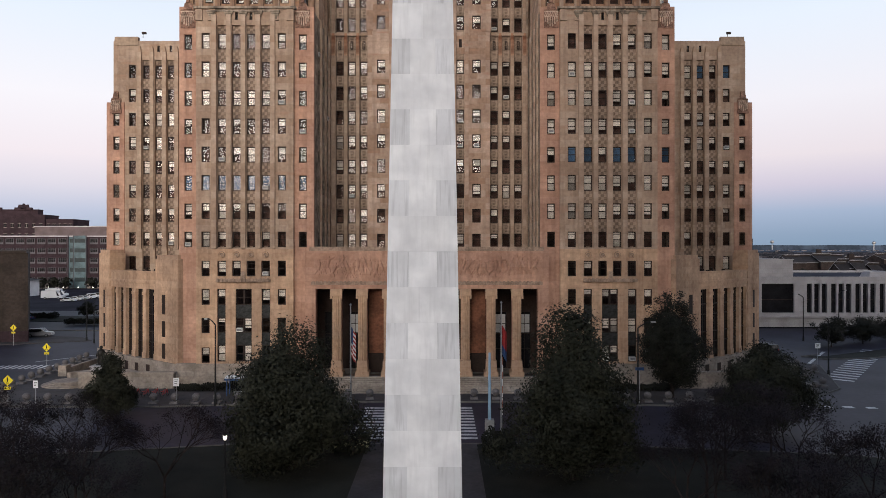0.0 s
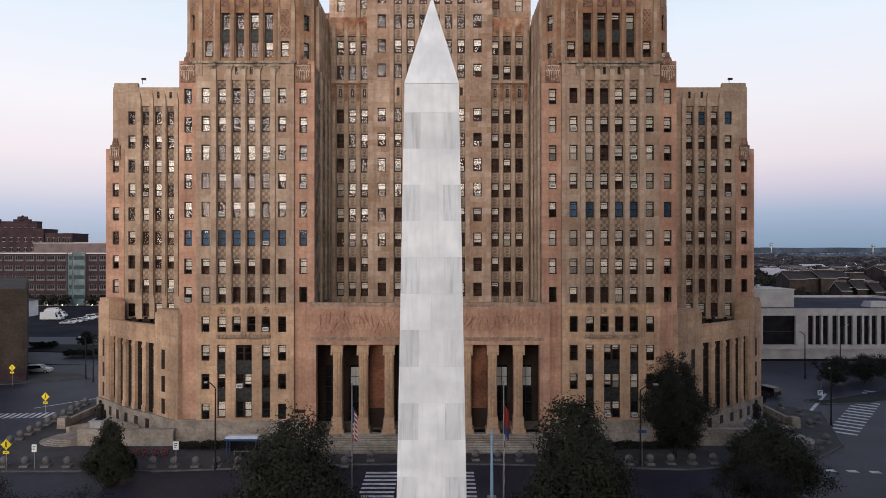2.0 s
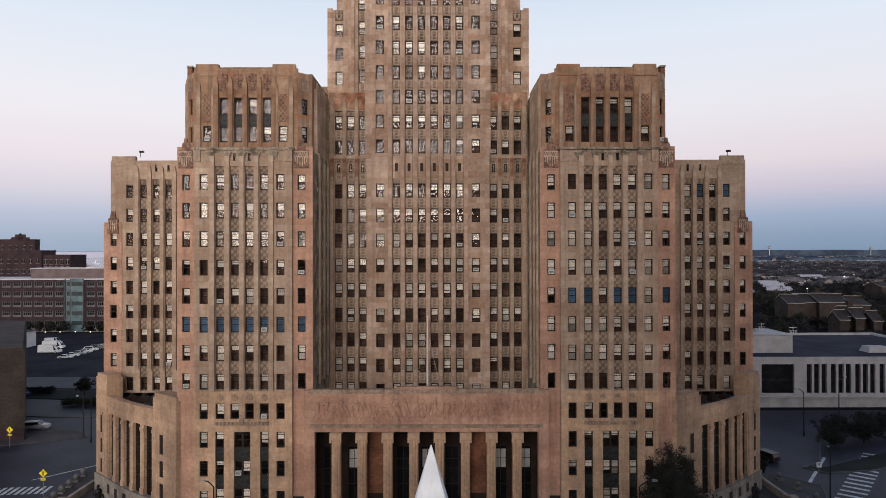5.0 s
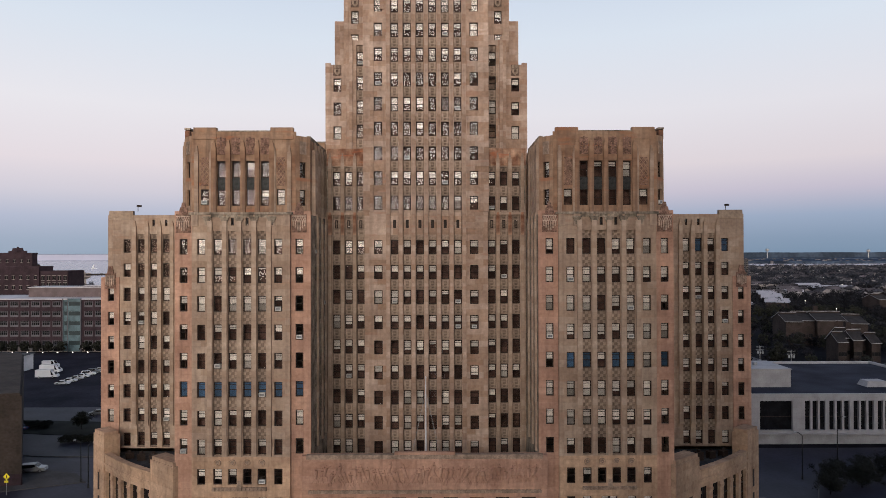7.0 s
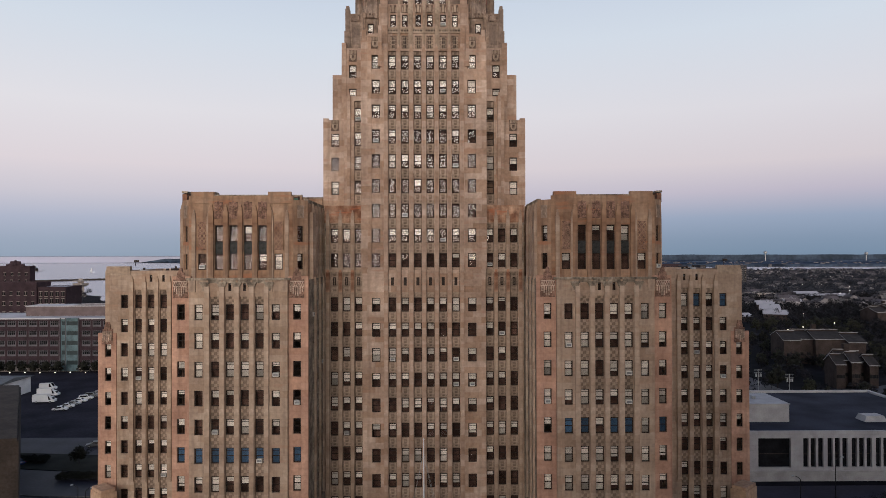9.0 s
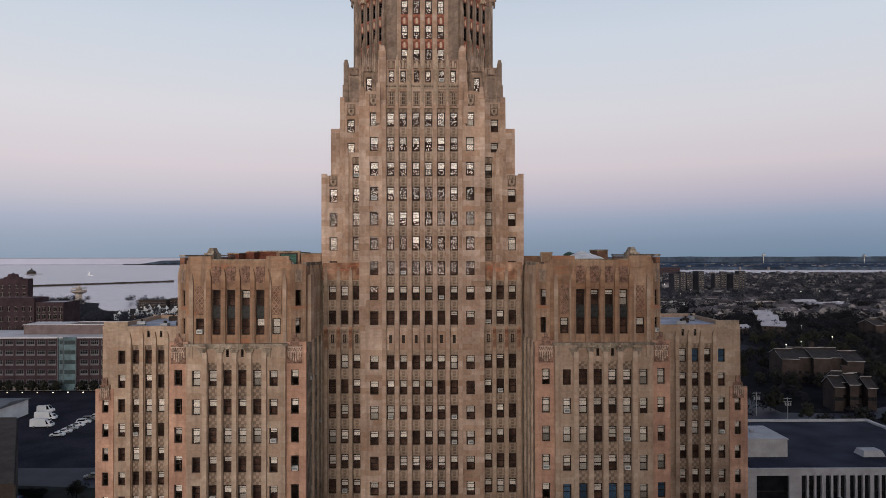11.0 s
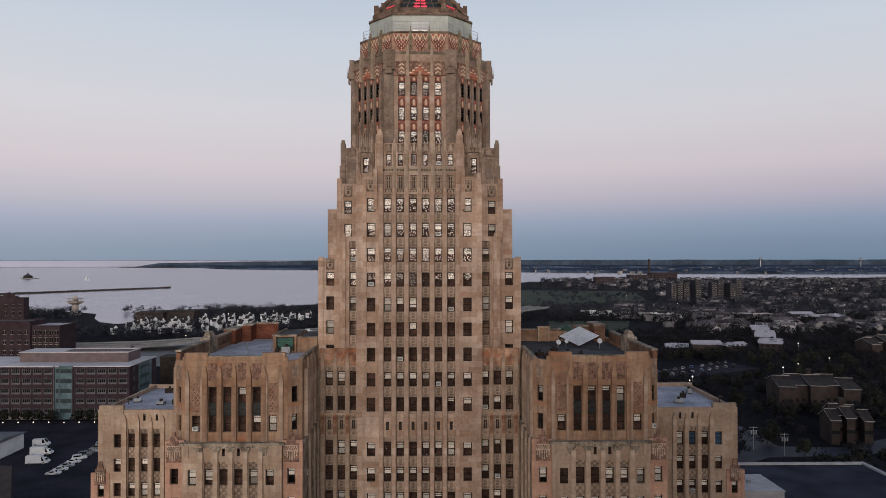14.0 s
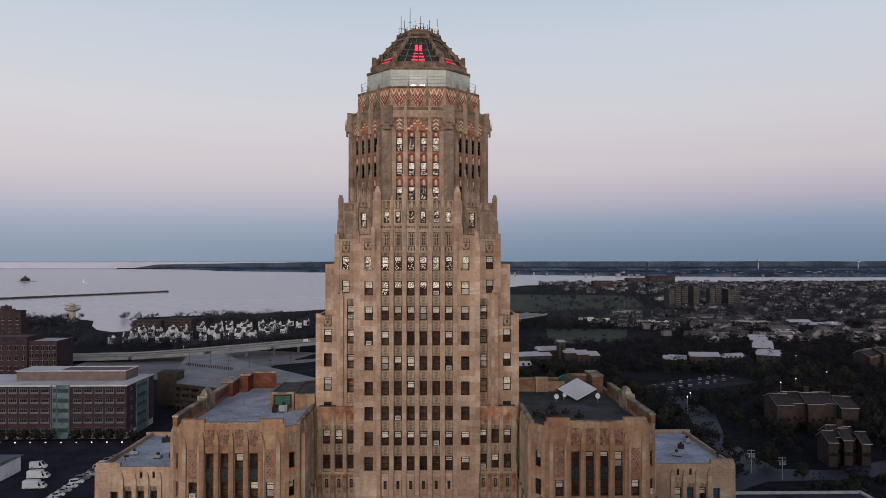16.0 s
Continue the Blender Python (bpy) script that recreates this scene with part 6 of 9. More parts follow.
def office():
    t = thing("office_building", "six-storey dark red brick office block with green glass stair towers", "building", U(0, 0, 0))
    x0, x1, y0, y1, zt = -225.0, -135.2, 306.0, 335.0, 23.6
    PITCH, TOP, WIDE = 4.8, 22.8, 3.6
    rows = [TOP - 4.43 * k for k in range(5)]
    bays = [-159.0 + PITCH * k for k in range(5)] + [-173.4 - PITCH * k for k in range(11)]
    holes = [(x, x + WIDE, z - 2.6, z) for x in bays for z in rows]
    tower_x = (-168.6, -160.4)
    holes.append((*tower_x, 0.4, zt - 0.6))
    part("wall", wall_sheet(x0, x1, 2.9, zt, holes, 0, 0.5), BRICK_RED, t, "", pose(0, y0, 0))
    base_holes = [(x + 0.2, x + WIDE - 0.2, 0.2, 2.6) for x in bays]
    part("ground_floor_wall", wall_sheet(x0, x1, 0, 2.9, base_holes, 0, 0.5), BEIGE, t, "pale stone ground floor", pose(0, y0, 0))
    part("shop_window", MB().box(x0 + 1, x1 - 1, 0.4, 0.5, 0.1, 2.7), PANE_FAR, t, "", pose(0, y0, 0))
    # each bay: a dark four-light window over a pale spandrel, in pale surrounds
    lights = [(0.14 + 0.84 * q, 0.9 + 0.84 * q, za, zb) for q in range(4) for za, zb in ((0.8, 1.9), (2.0, 2.52))]
    frame_m = wall_sheet(-0.08, WIDE + 0.08, 0.0, 2.62, lights, 0, 0.3).mesh("window", OFFICE_TRIM)
    pane_m = MB().box(0, WIDE, 0.3, 0.36, 0.6, 2.6).mesh("pane", PANE_FAR)

    def light_row(m):
        part("pane", pane_m, None, part("window", frame_m, None, t, "", m))

    for x in bays:
        for z in rows:
            light_row(pose(x, y0 - 0.06, z - 2.6))
    a, b = tower_x
    g = MB().box(a, a + 2.4, -0.2, 0.4, 0.2, zt + 0.3).box(a + 2.4, b, -0.7, 0.4, 0.2, zt + 0.5)
    for z in rows:
        g.box(a + 3.0, b - 0.3, -0.8, -0.7, z - 1.9, z - 0.1, 1).box(a + 0.6, a + 2.1, -0.3, -0.2, z - 1.9, z - 0.1, 1)
    for x in (a, a + 2.4, b):
        g.box(x - 0.14, x + 0.14, -0.85, 0.1, 0, zt + 0.5, 2)
    part("stair_tower", g, [GREEN_GLASS, mat_spand, OFFICE_TRIM], t, "green glass stair tower", pose(0, y0, 0))
    side = pose(x1, y0 + 0.5, 0, 0, 0, 90)
    sh = [(3.2, 6.6, z - 1.9, z) for z in rows]
    part("side_wall", wall_sheet(0, y1 - y0 - 0.5, 0, zt, sh, 0, 0.5), BRICK_RED, t, "", side)
    for c in sh:
        light_row(side @ pose(c[0], 0.1, c[2] - 0.7))
    st = MB().box(9.0, 22.5, -0.4, 0.3, 0, zt + 0.2)
    for z in rows:
        st.box(9.4, 19.5, -0.5, -0.4, z - 1.9, z - 0.3, 1)
    part("stair_tower", st, [GREEN_GLASS, mat_spand], t, "green glass stair tower", side)
    part("side_base", MB().box(0, 28, -0.1, 0.1, 0, 2.9), BEIGE, t, "", side)
    part("roof", MB().box(x0, x1 + 0.3, y0 - 0.4, y1, zt, zt + 0.5), OFFICE_ROOF, t)
    part("penthouse", MB().box(-191, -140.6, 317, 330, zt + 0.5, zt + 4.9), PENT_BRICK, t, "pinkish brown roof plant room")
    part("penthouse_roof", MB().box(-191.3, -172, 316.7, 330.3, zt + 4.9, zt + 5.2), OFFICE_ROOF, t)
    rim = MB().box(-172, -140.3, 316.7, 317.2, zt + 4.9, zt + 5.3).box(-172, -140.3, 329.8, 330.3, zt + 4.9, zt + 5.3).box(-140.8, -140.3, 317.2, 329.8, zt + 4.9, zt + 5.3)
    part("penthouse_rim", rim, OFFICE_ROOF, t)
    part("back_wall", MB().box(x0, x1, y1, y1 + 0.4, 0, zt), BRICK_RED, t)


PENT_BRICK = mat("pinkish_brown_panels", (0.13, 0.1, 0.1), 0.85, var=0.15, scale=0.3, courses=(2.4, 1.2, 0.08))
mat_spand = mat("stair_window_glass", (0.03, 0.042, 0.045), 0.3, var=0.2, bump=0)
office()


def block(name, label, u0, u1, y0, y1, h, wall_m, roof_m, rows=0, cols=0, win=(1.4, 1.6), parapet=0.6, z_first=1.5, glass=None):
    """A plain flat-roofed building with its rows of windows on the front."""
    t = thing(name, label, "building", U(0, 0))
    part("wall", MB().box(u0, u1, y0, y1, 0, h), wall_m, t)
    part("roof", MB().box(u0 + 0.5, u1 - 0.5, y0 + 0.5, y1 - 0.5, h, h + 0.25), roof_m, t)
    par = MB().box(u0 - 0.15, u1 + 0.15, y0 - 0.15, y0 + 0.45, h, h + parapet).box(u0 - 0.15, u1 + 0.15, y1 - 0.45, y1 + 0.15, h, h + parapet)
    par.box(u0 - 0.15, u0 + 0.45, y0 + 0.45, y1 - 0.45, h, h + parapet).box(u1 - 0.45, u1 + 0.15, y0 + 0.45, y1 - 0.45, h, h + parapet)
    part("parapet", par, wall_m, t)
    if rows:
        w, hh = win
        wm = MB().box(-w / 2, w / 2, -0.05, 0.05, 0, hh).box(-w / 2 - 0.1, w / 2 + 0.1, -0.18, 0, -0.15, 0, 1).box(-0.04, 0.04, -0.09, -0.05, 0, hh, 1).box(-w / 2 - 0.1, w / 2 + 0.1, -0.12, 0, hh, hh + 0.15, 1).mesh("window", glass or PANE_FAR, BEIGE)
        for r in range(rows):
            for c in range(cols):
                part("window", wm, None, t, "", pose(u0 + (u1 - u0) * (c + 0.5) / cols, y0 - 0.03, z_first + (h - z_first - 0.8) * r / rows))
    return t


corner = thing("brick_building", "plain dark brown brick building on the street corner", "building", U(0, 0))
cp = [(-150, 118), (-78, 129.5), (-110, 182), (-170, 182)]
part("wall", MB().prism(cp, 0, 17.2), BRICK_DARK, corner)
part("parapet", MB().prism([(u * 1.002, y - 0.3) for u, y in cp], 17.2, 17.7), BRICK_DARK, corner)
part("base_band", MB().prism([(-150, 117.8), (-78, 129.3), (-77.9, 129.6), (-150, 118.1)], 0, 2.2), BRICK_RED, corner)
tall = block("brick_tower", "tall dark red brick building with gabled parapet", -345, -277, 462, 468, 44.5, BRICK_RED, ROOF_DARK, 8, 14, (1.6, 2.2), 0.8, 3.0)
for u in (-334, -308, -287):
    part("gable", MB().box(u - 6, u + 6, 461.5, 463, 44.5, 46.6).box(u - 3.6, u + 3.6, 461.6, 463, 46.6, 48.6, taper=0.3).tube(u, 462.3, 46.0, 49.4, 2.4, 0.4, 10), BRICK_RED, tall, "ornate roof gable")
block("brick_building", "brick building with a pale flat roof and arched windows", -275, -222.5, 378, 392, 36.6, BRICK_RED, ROOF_DARK, 6, 13, (1.5, 2.2), 0.8, 2.0)
block("brick_building", "brick gallery building with a pale flat roof and tall windows", -222.3, -206.8, 379, 396, 34.4, BRICK_RED, WHITE_ROOF, 8, 5, (1.7, 2.6), 0.5, 1.5)
shed = thing("white_shed", "white metal shed with a pale grey roof", "shed", U(-158, 243))
part("wall", MB().box(-30, 3, -4, 18, 0, 6), WHITE_WALL, shed)
part("roof", MB().prism([(-31, -5), (4, -5), (4, 19), (-31, 19)], 6.0, 7.4, 0, [(-31, 3), (4, 6.9), (4, 7.1), (-31, 11)]), mat("weathered_metal_roof", (0.13, 0.135, 0.145), 0.7, var=0.25, scale=0.3, fine=2), shed)
part("loading_door", MB().box(-8, -3, -4.15, -4, 0, 4.2), PANE_FAR, shed)


def garage():
    t = thing("parking_garage", "large brick parking garage with a pale concrete deck", "parking garage", U(0, 0))
    deck = [(-133.8, 361), (-103, 346), (-55, 372), (-99, 420), (-121, 442), (-146, 480), (-167, 468), (-152, 410)]
    for k in range(4):
        z = 3.4 * k
        part("deck", MB().prism(deck, z + 2.9, z + 3.3), CONCRETE, t)
        for p, q in zip(deck[-1:] + deck[:2], deck[:3]):
            d = (Vector(q) - Vector(p)).normalized()
            n = Vector((d.y, -d.x)) * 0.2
            c = [tuple(Vector(p) + n), tuple(Vector(q) + n), tuple(Vector(q) - n), tuple(Vector(p) - n)]
            part("parapet", MB().prism(c, z + 2.5, z + 4.2), BRICK_DARK, t)
            for j in range(5):
                m = Vector(p).lerp(Vector(q), (j + 0.5) / 5)
                part("column", MB().box(m.x - 0.4, m.x + 0.4, m.y - 0.4, m.y + 0.4, z, z + 2.9), BRICK_DARK, t)
    part("core_wall", MB().prism([(-130, 366), (-104, 352), (-62, 374), (-99, 412), (-145, 410)], 0, 12.8), BRICK_DARK, t)
    part("stair_tower", MB().box(-149, -138, 374, 384, 0, 17.5).box(-149.3, -137.7, 373.7, 384.3, 17.5, 18), BRICK_DARK, t)
    rail = MB()
    for q in range(26):
        rail.box(-152 + 1.35 * q, -151.5 + 1.35 * q, 426 - 0.75 * q, 426.4 - 0.75 * q, 13.5, 15.3)
    part("rail", rail, BRICK_DARK, t)
    for q in range(8):
        u, y = -148 + 9.5 * q, 420 + 16 * (q % 3) - 5 * q
        part("lamp_pole", MB().tube(u, y, 13.5, 22, 0.12, 0.08, 6).box(u - 1, u + 1, y - 0.2, y + 0.2, 22, 22.2), BRONZE, t)


garage()


def highway():
    t = thing("elevated_highway", "pale concrete elevated highway with side barriers", "highway", U(0, 0))
    line = [Vector(p) for p in ((-420, 560, 1), (-290, 540, 2), (-230, 535, 4), (-176, 540, 7), (-135, 562, 8), (-100, 590, 8), (-40, 650, 8), (60, 760, 8), (140, 870, 8))]
    for a, b in zip(line, line[1:]):
        d = (b - a)
        n = Vector((-d.y, d.x, 0)).normalized()
        for off, th, z0, z1, nm, mt in ((0, 13, -1.2, 0, "deck", ASPHALT_PALE), (-13.3, 0.4, -1.4, 1.1, "barrier", CONCRETE), (13.3, 0.4, -1.4, 1.1, "barrier", CONCRETE), (0, 0.3, 0, 0.9, "barrier", CONCRETE)):
            p = [a + n * (off - th), b + n * (off - th), b + n * (off + th), a + n * (off + th)]
            mb = MB()
            v = [(q.x, q.y, q.z + z0) for q in p] + [(q.x, q.y, q.z + z1) for q in p]
            for f in ((0, 1, 5, 4), (1, 2, 6, 5), (2, 3, 7, 6), (3, 0, 4, 7), (4, 5, 6, 7), (3, 2, 1, 0)):
                mb.face([v[i] for i in f])
            part(nm, mb, mt, t)
        if a.z > 5:
            for q in (0.15, 0.65):
                c = a.lerp(b, q)
                part("bridge_pier", MB().box(c.x - 1, c.x + 1, c.y - 1, c.y + 1, 0, c.z - 1).box(c.x - 1, c.x + 1, c.y - 8, c.y + 8, c.z - 2, c.z - 1.1), CONCRETE, t)


ASPHALT_PALE = mat("worn_concrete_road", (0.16, 0.155, 0.155), 0.85, var=0.2, scale=0.05, fine=0.5)
highway()
slab("road", [(-260, 470), (-165, 450), (-120, 500), (-95, 575), (-150, 590), (-215, 560), (-270, 545)], -0.2, 0.03, ASPHALT_PALE, "wide pale concrete slip roads", "road")
slab("road", [(-300, 500), (-210, 500), (-150, 512), (-95, 540), (-60, 560), (-60, 548), (-95, 524), (-140, 498), (-200, 470), (-300, 460)], -0.2, 0.05, ASPHALT_PALE, "pale concrete access road", "road")


def white_hall():
    t = thing("convention_hall", "low white stone hall with tall dark window slots", "building", U(0, 0))
    u0, y0, zt = 73.3, 154.6, 11.6
    slots = [(75.6, 83.1)] + [(86.0 + 5.6 * (k // 3) + 1.72 * (k % 3), 87.2 + 5.6 * (k // 3) + 1.72 * (k % 3)) for k in range(24)]
    part("wall", wall_sheet(u0, 130, 2.6, zt, [(a, b, 3.3, 10.0) for a, b in slots], 0, 0.7), WHITE_STONE, t, "", pose(0, y0, 0))
    for a, b in slots:
        part("window", MB().box(a, b, 0.6, 0.69, 3.3, 10.0).box(a, b, 0.56, 0.6, 6.2, 6.35, 1), [mat_dark_glass, BRONZE], t, "tall dark window", pose(0, y0, 0))
    part("base_wall", MB().box(u0 - 0.3, 130, y0 + 0.3, y0 + 1.2, 0, 2.6).box(u0 - 0.5, 130, y0 - 0.3, y0 + 1.2, 2.2, 2.6), WHITE_STONE, t)
    for a in (u0, 130):
        part("side_wall", MB().box(a, a + 1, y0 + 1.2, 200, 0, zt), WHITE_STONE, t)
    part("back_wall", MB().box(u0, 131, 200, 201, 0, zt), WHITE_STONE, t)
    part("roof", MB().box(u0 + 1, 130, y0 + 1.2, 200, zt - 1.0, zt - 0.6), ROOF_SLATE, t)
    part("roof_block", MB().box(77.5, 88.5, 165.5, 178, zt - 0.6, 15.3).box(77.3, 88.7, 165.3, 178.2, 15.3, 15.5), WHITE_STONE, t)
    part("roof_block", MB().box(107, 112.5, 165, 169, zt - 0.6, 12.4, taper=0.5), WHITE_STONE, t)
    part("roof_unit", MB().box(79, 81, 171, 173, 15.5, 16.7).box(82, 82.8, 171, 172, 15.5, 16.3), STEEL, t)


ROOF_SLATE = mat("slate_grey_roof", (0.034, 0.036, 0.05), 0.9, var=0.3, scale=0.1, spec=0.04)
white_hall()


def brick_house(u, y, rz, w=40, d=20, h=9.5, seed=1):
    """A block of brown brick apartments in staggered units with broken shed roofs edged in pale trim."""
    t = thing("apartment_house", "brown brick apartment house with pale-edged shed roofs", "house", U(u, y, 0, rz), "brown brick apartment houses")
    q = random.Random(seed)
    n = 5
    for k in range(n):
        a, b = -w / 2 + w * k / n, -w / 2 + w * (k + 1) / n
        hh = h + q.uniform(-1.0, 1.6)
        off = (-3.0, 1.5, -1.5, 2.5, -2.0)[k]
        for half, sgn in ((0, 1), (1, -1)):   # two sheds back to back
            y0, y1 = (off - d / 2, off) if half == 0 else (off, off + d / 2)
            part("wall", MB().box(a, b, y0, y1, -0.2, hh), BRICK_HOUSE, t)
            rise = 2.8 + (0.9 if half else 0)
            za, zb = (hh, hh + rise) if half == 0 else (hh + rise, hh)
            e = 0.45
            pts = [(a - e, y0 - e, za), (b + e, y0 - e, za), (b + e, y1 + (e if half else 0), zb), (a - e, y1 + (e if half else 0), zb)]
            rf = MB().face([(x, yy, z + 0.3) for x, yy, z in pts]).face(pts[::-1])
            for i in range(4):
                p, r = pts[i], pts[(i + 1) % 4]
                rf.face([p, r, (r[0], r[1], r[2] + 0.3), (p[0], p[1], p[2] + 0.3)], 1)
            for x in (a, b):
                rf.face([(x, y0, hh), (x, y1, hh), (x, y1, zb), (x, y0, za)], 2)
            if half:
                rf.face([(a, y0, hh), (b, y0, hh), (b, y0, za), (a, y0, za)], 2)
            part("roof", rf, [SHINGLE, PALE_EDGE, BRICK_HOUSE], t)
        for r in (1,):
            for c in range(2):
                part("window", HW, None, t, "", pose(a + (b - a) * (0.28 + 0.44 * c), off - d / 2 - 0.02, 1.0 + 2.9 * r))
    part("chimney", MB().box(-1, 1, 1, 3, h, h + 6.5), BRICK_HOUSE, t)


HW = MB().box(-0.8, 0.8, -0.03, 0.05, 0, 1.4).box(-0.9, 0.9, -0.1, 0, -0.12, 0, 1).box(-0.03, 0.03, -0.06, -0.03, 0, 1.4, 1).mesh("window", PANE_FAR, SHINGLE)
for u, y, rz, w in ((166, 268, -6, 16), (186, 327, -10, 36), (326, 484, 5, 30)):
    brick_house(u, y, rz, w, 0.5 * w + 2, 9.6 if w < 25 else 11.4, int(u))


def long_house(u, y, rz, w=24, d=10, h=6.0, wall_m=None, roof_m=None):
    t = thing("row_house", "low row house with a pale pitched roof", "house", U(u, y, 0, rz), "row houses with pale roofs")
    part("wall", MB().box(-w / 2, w / 2, -d / 2, d / 2, 0, h), wall_m or BRICK_HOUSE, t)
    part("roof", MB().prism([(-w / 2 - 0.5, -d / 2 - 0.5), (w / 2 + 0.5, -d / 2 - 0.5), (w / 2 + 0.5, d / 2 + 0.5), (-w / 2 - 0.5, d / 2 + 0.5)], h, h + 2.4, 0,
                            [(-w / 2 - 0.5, 1.9), (w / 2 + 0.5, 1.9), (w / 2 + 0.5, 2.1), (-w / 2 - 0.5, 2.1)]), roof_m or WHITE_ROOF, t)
    for k in range(int(w // 4)):
        part("window", HW, None, t, "", pose(-w / 2 + 2 + 4 * k, -d / 2 - 0.02, 1.0))
        part("window", HW, None, t, "", pose(-w / 2 + 2 + 4 * k, -d / 2 - 0.02, 3.6))


for u, y, rz, w, d, h in ((66, 489, 4, 16, 9, 3.2), (74, 503, 12, 34, 10, 8.0), (104, 499, 8, 9, 12, 11.0), (113, 498, 8, 9, 12, 10.0), (121, 499, 8, 8, 12, 9.0), (90, 512, 12, 16, 10, 11.0),
                          (180, 500, -18, 9, 9, 5.5), (188, 506, -18, 12, 9, 5.0), (201, 499, -12, 12, 10, 8.0), (211, 502, -12, 12, 10, 7.5), (236, 520, 16, 20, 8, 4.0),
                          (262, 516, -22, 16, 8, 6.0), (268, 526, -22, 16, 8, 6.0), (276, 552, -22, 15, 8, 6.5), (283, 566, -22, 15, 8, 6.5), (290, 580, -22, 14, 8, 6.5), (298, 604, -22, 14, 8, 6.5), (305, 622, -22, 14, 8, 6.5),
                          (334, 655, 6, 18, 8, 5.0), (352, 660, -20, 16, 8, 5.5), (424, 766, 2, 26, 10, 7.0), (440, 752, 2, 44, 10, 5.0), (462, 760, -14, 16, 9, 5.0)):
    long_house(u, y, rz, w, d, h)
estate = thing("stair_block", "tall brown brick stair block among the row houses", "building", U(98.5, 500, 0, 8))
part("wall", MB().box(-2.6, 2.6, -2.6, 2.6, 0, 18.4), BRICK_HOUSE, estate)
part("roof", MB().prism([(-3, -3), (3, -3), (3, 3), (-3, 3)], 18.4, 19.6, 0, [(-3, 2.8), (3, 2.8), (3, 3), (-3, 3)]), WHITE_ROOF, estate)
part("window", MB().box(-0.5, 0.5, -2.68, -2.6, 3, 16), PANE_FAR, estate)
block("school", "long low beige school with a flat roof", 357, 392, 768, 780, 6.5, BEIGE, ROOF_GREY, 2, 12, (1.8, 1.6))
for k in range(11):
    long_house(190 + 8.8 * k + (12 if k > 5 else 0), 838 - 5.4 * k - 2 * (k % 3), 4 * (k % 3 - 1), 8.0, 9, 6.0 + k % 2, WHITE_WALL, SHINGLE)
slab("playing_field", [(112, 625), (190, 650), (224, 757), (132, 760)], -0.2, 0.06, FIELD, "green playing field among trees", "field")
slab("playing_field", [(120, 1000), (330, 1000), (420, 1400), (160, 1450)], -0.2, 0.06, FIELD, "pale green riverside park", "field")
slab("road", [(64, 214), (70, 208), (124, 244), (160, 246), (205, 262), (260, 272), (260, 284), (200, 276), (158, 256), (135, 258), (134, 300), (150, 350), (150, 392), (138, 392), (136, 350), (124, 305), (122, 256)], -0.2, 0.06, ASPHALT, "winding asphalt street between the houses", "road")
slab("parking_lot", [(135, 395), (215, 435), (205, 465), (128, 420)], -0.2, 0.05, LOT, "asphalt parking lot between houses", "parking lot")


def gable(mb, x, y, w, d, h, a, roof_h):
    """One small pitched-roof house in a joined mass of far houses."""
    c, s = math.cos(a), math.sin(a)
    R = lambda p, q, z: (x + p * c - q * s, y + p * s + q * c, z)
    b = [R(-w, -d, 0), R(w, -d, 0), R(w, d, 0), R(-w, d, 0)]
    t = [R(-w, -d, h), R(w, -d, h), R(w, d, h), R(-w, d, h)]
    r0, r1 = R(-w, 0, h + roof_h), R(w, 0, h + roof_h)
    for i in range(4):
        mb.face([b[i], b[(i + 1) % 4], t[(i + 1) % 4], t[i]], 0)
    mb.face([t[0], t[1], r1, r0], 1).face([t[2], t[3], r0, r1], 1).face([t[1], t[2], r1], 0).face([t[3], t[0], r0], 0)


FAR_WALL = mat("far_house_walls", (0.2, 0.185, 0.19), 0.85, var=0.5, scale=0.02, fine=0.06, bump=0)
FAR_ROOF = mat("far_house_roofs", (0.055, 0.048, 0.053), 0.85, var=0.6, scale=0.03, fine=0.06, bump=0)
g = random.Random(11)
mb = MB()
for _ in range(760):
    y = 640 + 1480 * g.random() ** 1.2
    u = g.uniform(120 + 0.12 * y, 120 + 0.72 * y)
    if 630 < y < 730 and u < 245:
        continue
    if u < 300 + 0.1 * y and 960 < y < 1500:
        continue
    gable(mb, CX + u, y, g.uniform(4, 9), g.uniform(3.5, 5), g.uniform(4, 7), g.choice((0, 0, 1.57, 0.3, -0.3)), g.uniform(1.5, 3))
for _ in range(170):
    y = 2700 + 1100 * g.random()
    u = g.uniform(-300, 2600)
    if y < 3560 - 0.75 * (u + 600) + 60:
        continue
    gable(mb, CX + u, y, g.choice((2, 3, 3, 4, 5, 9)), g.uniform(4, 6), g.uniform(10, 13), 0, 1.5)
tagged(part("far_house", mb, [FAR_WALL, FAR_ROOF]), "hundreds of small far houses among trees", "houses", kind="stuff")
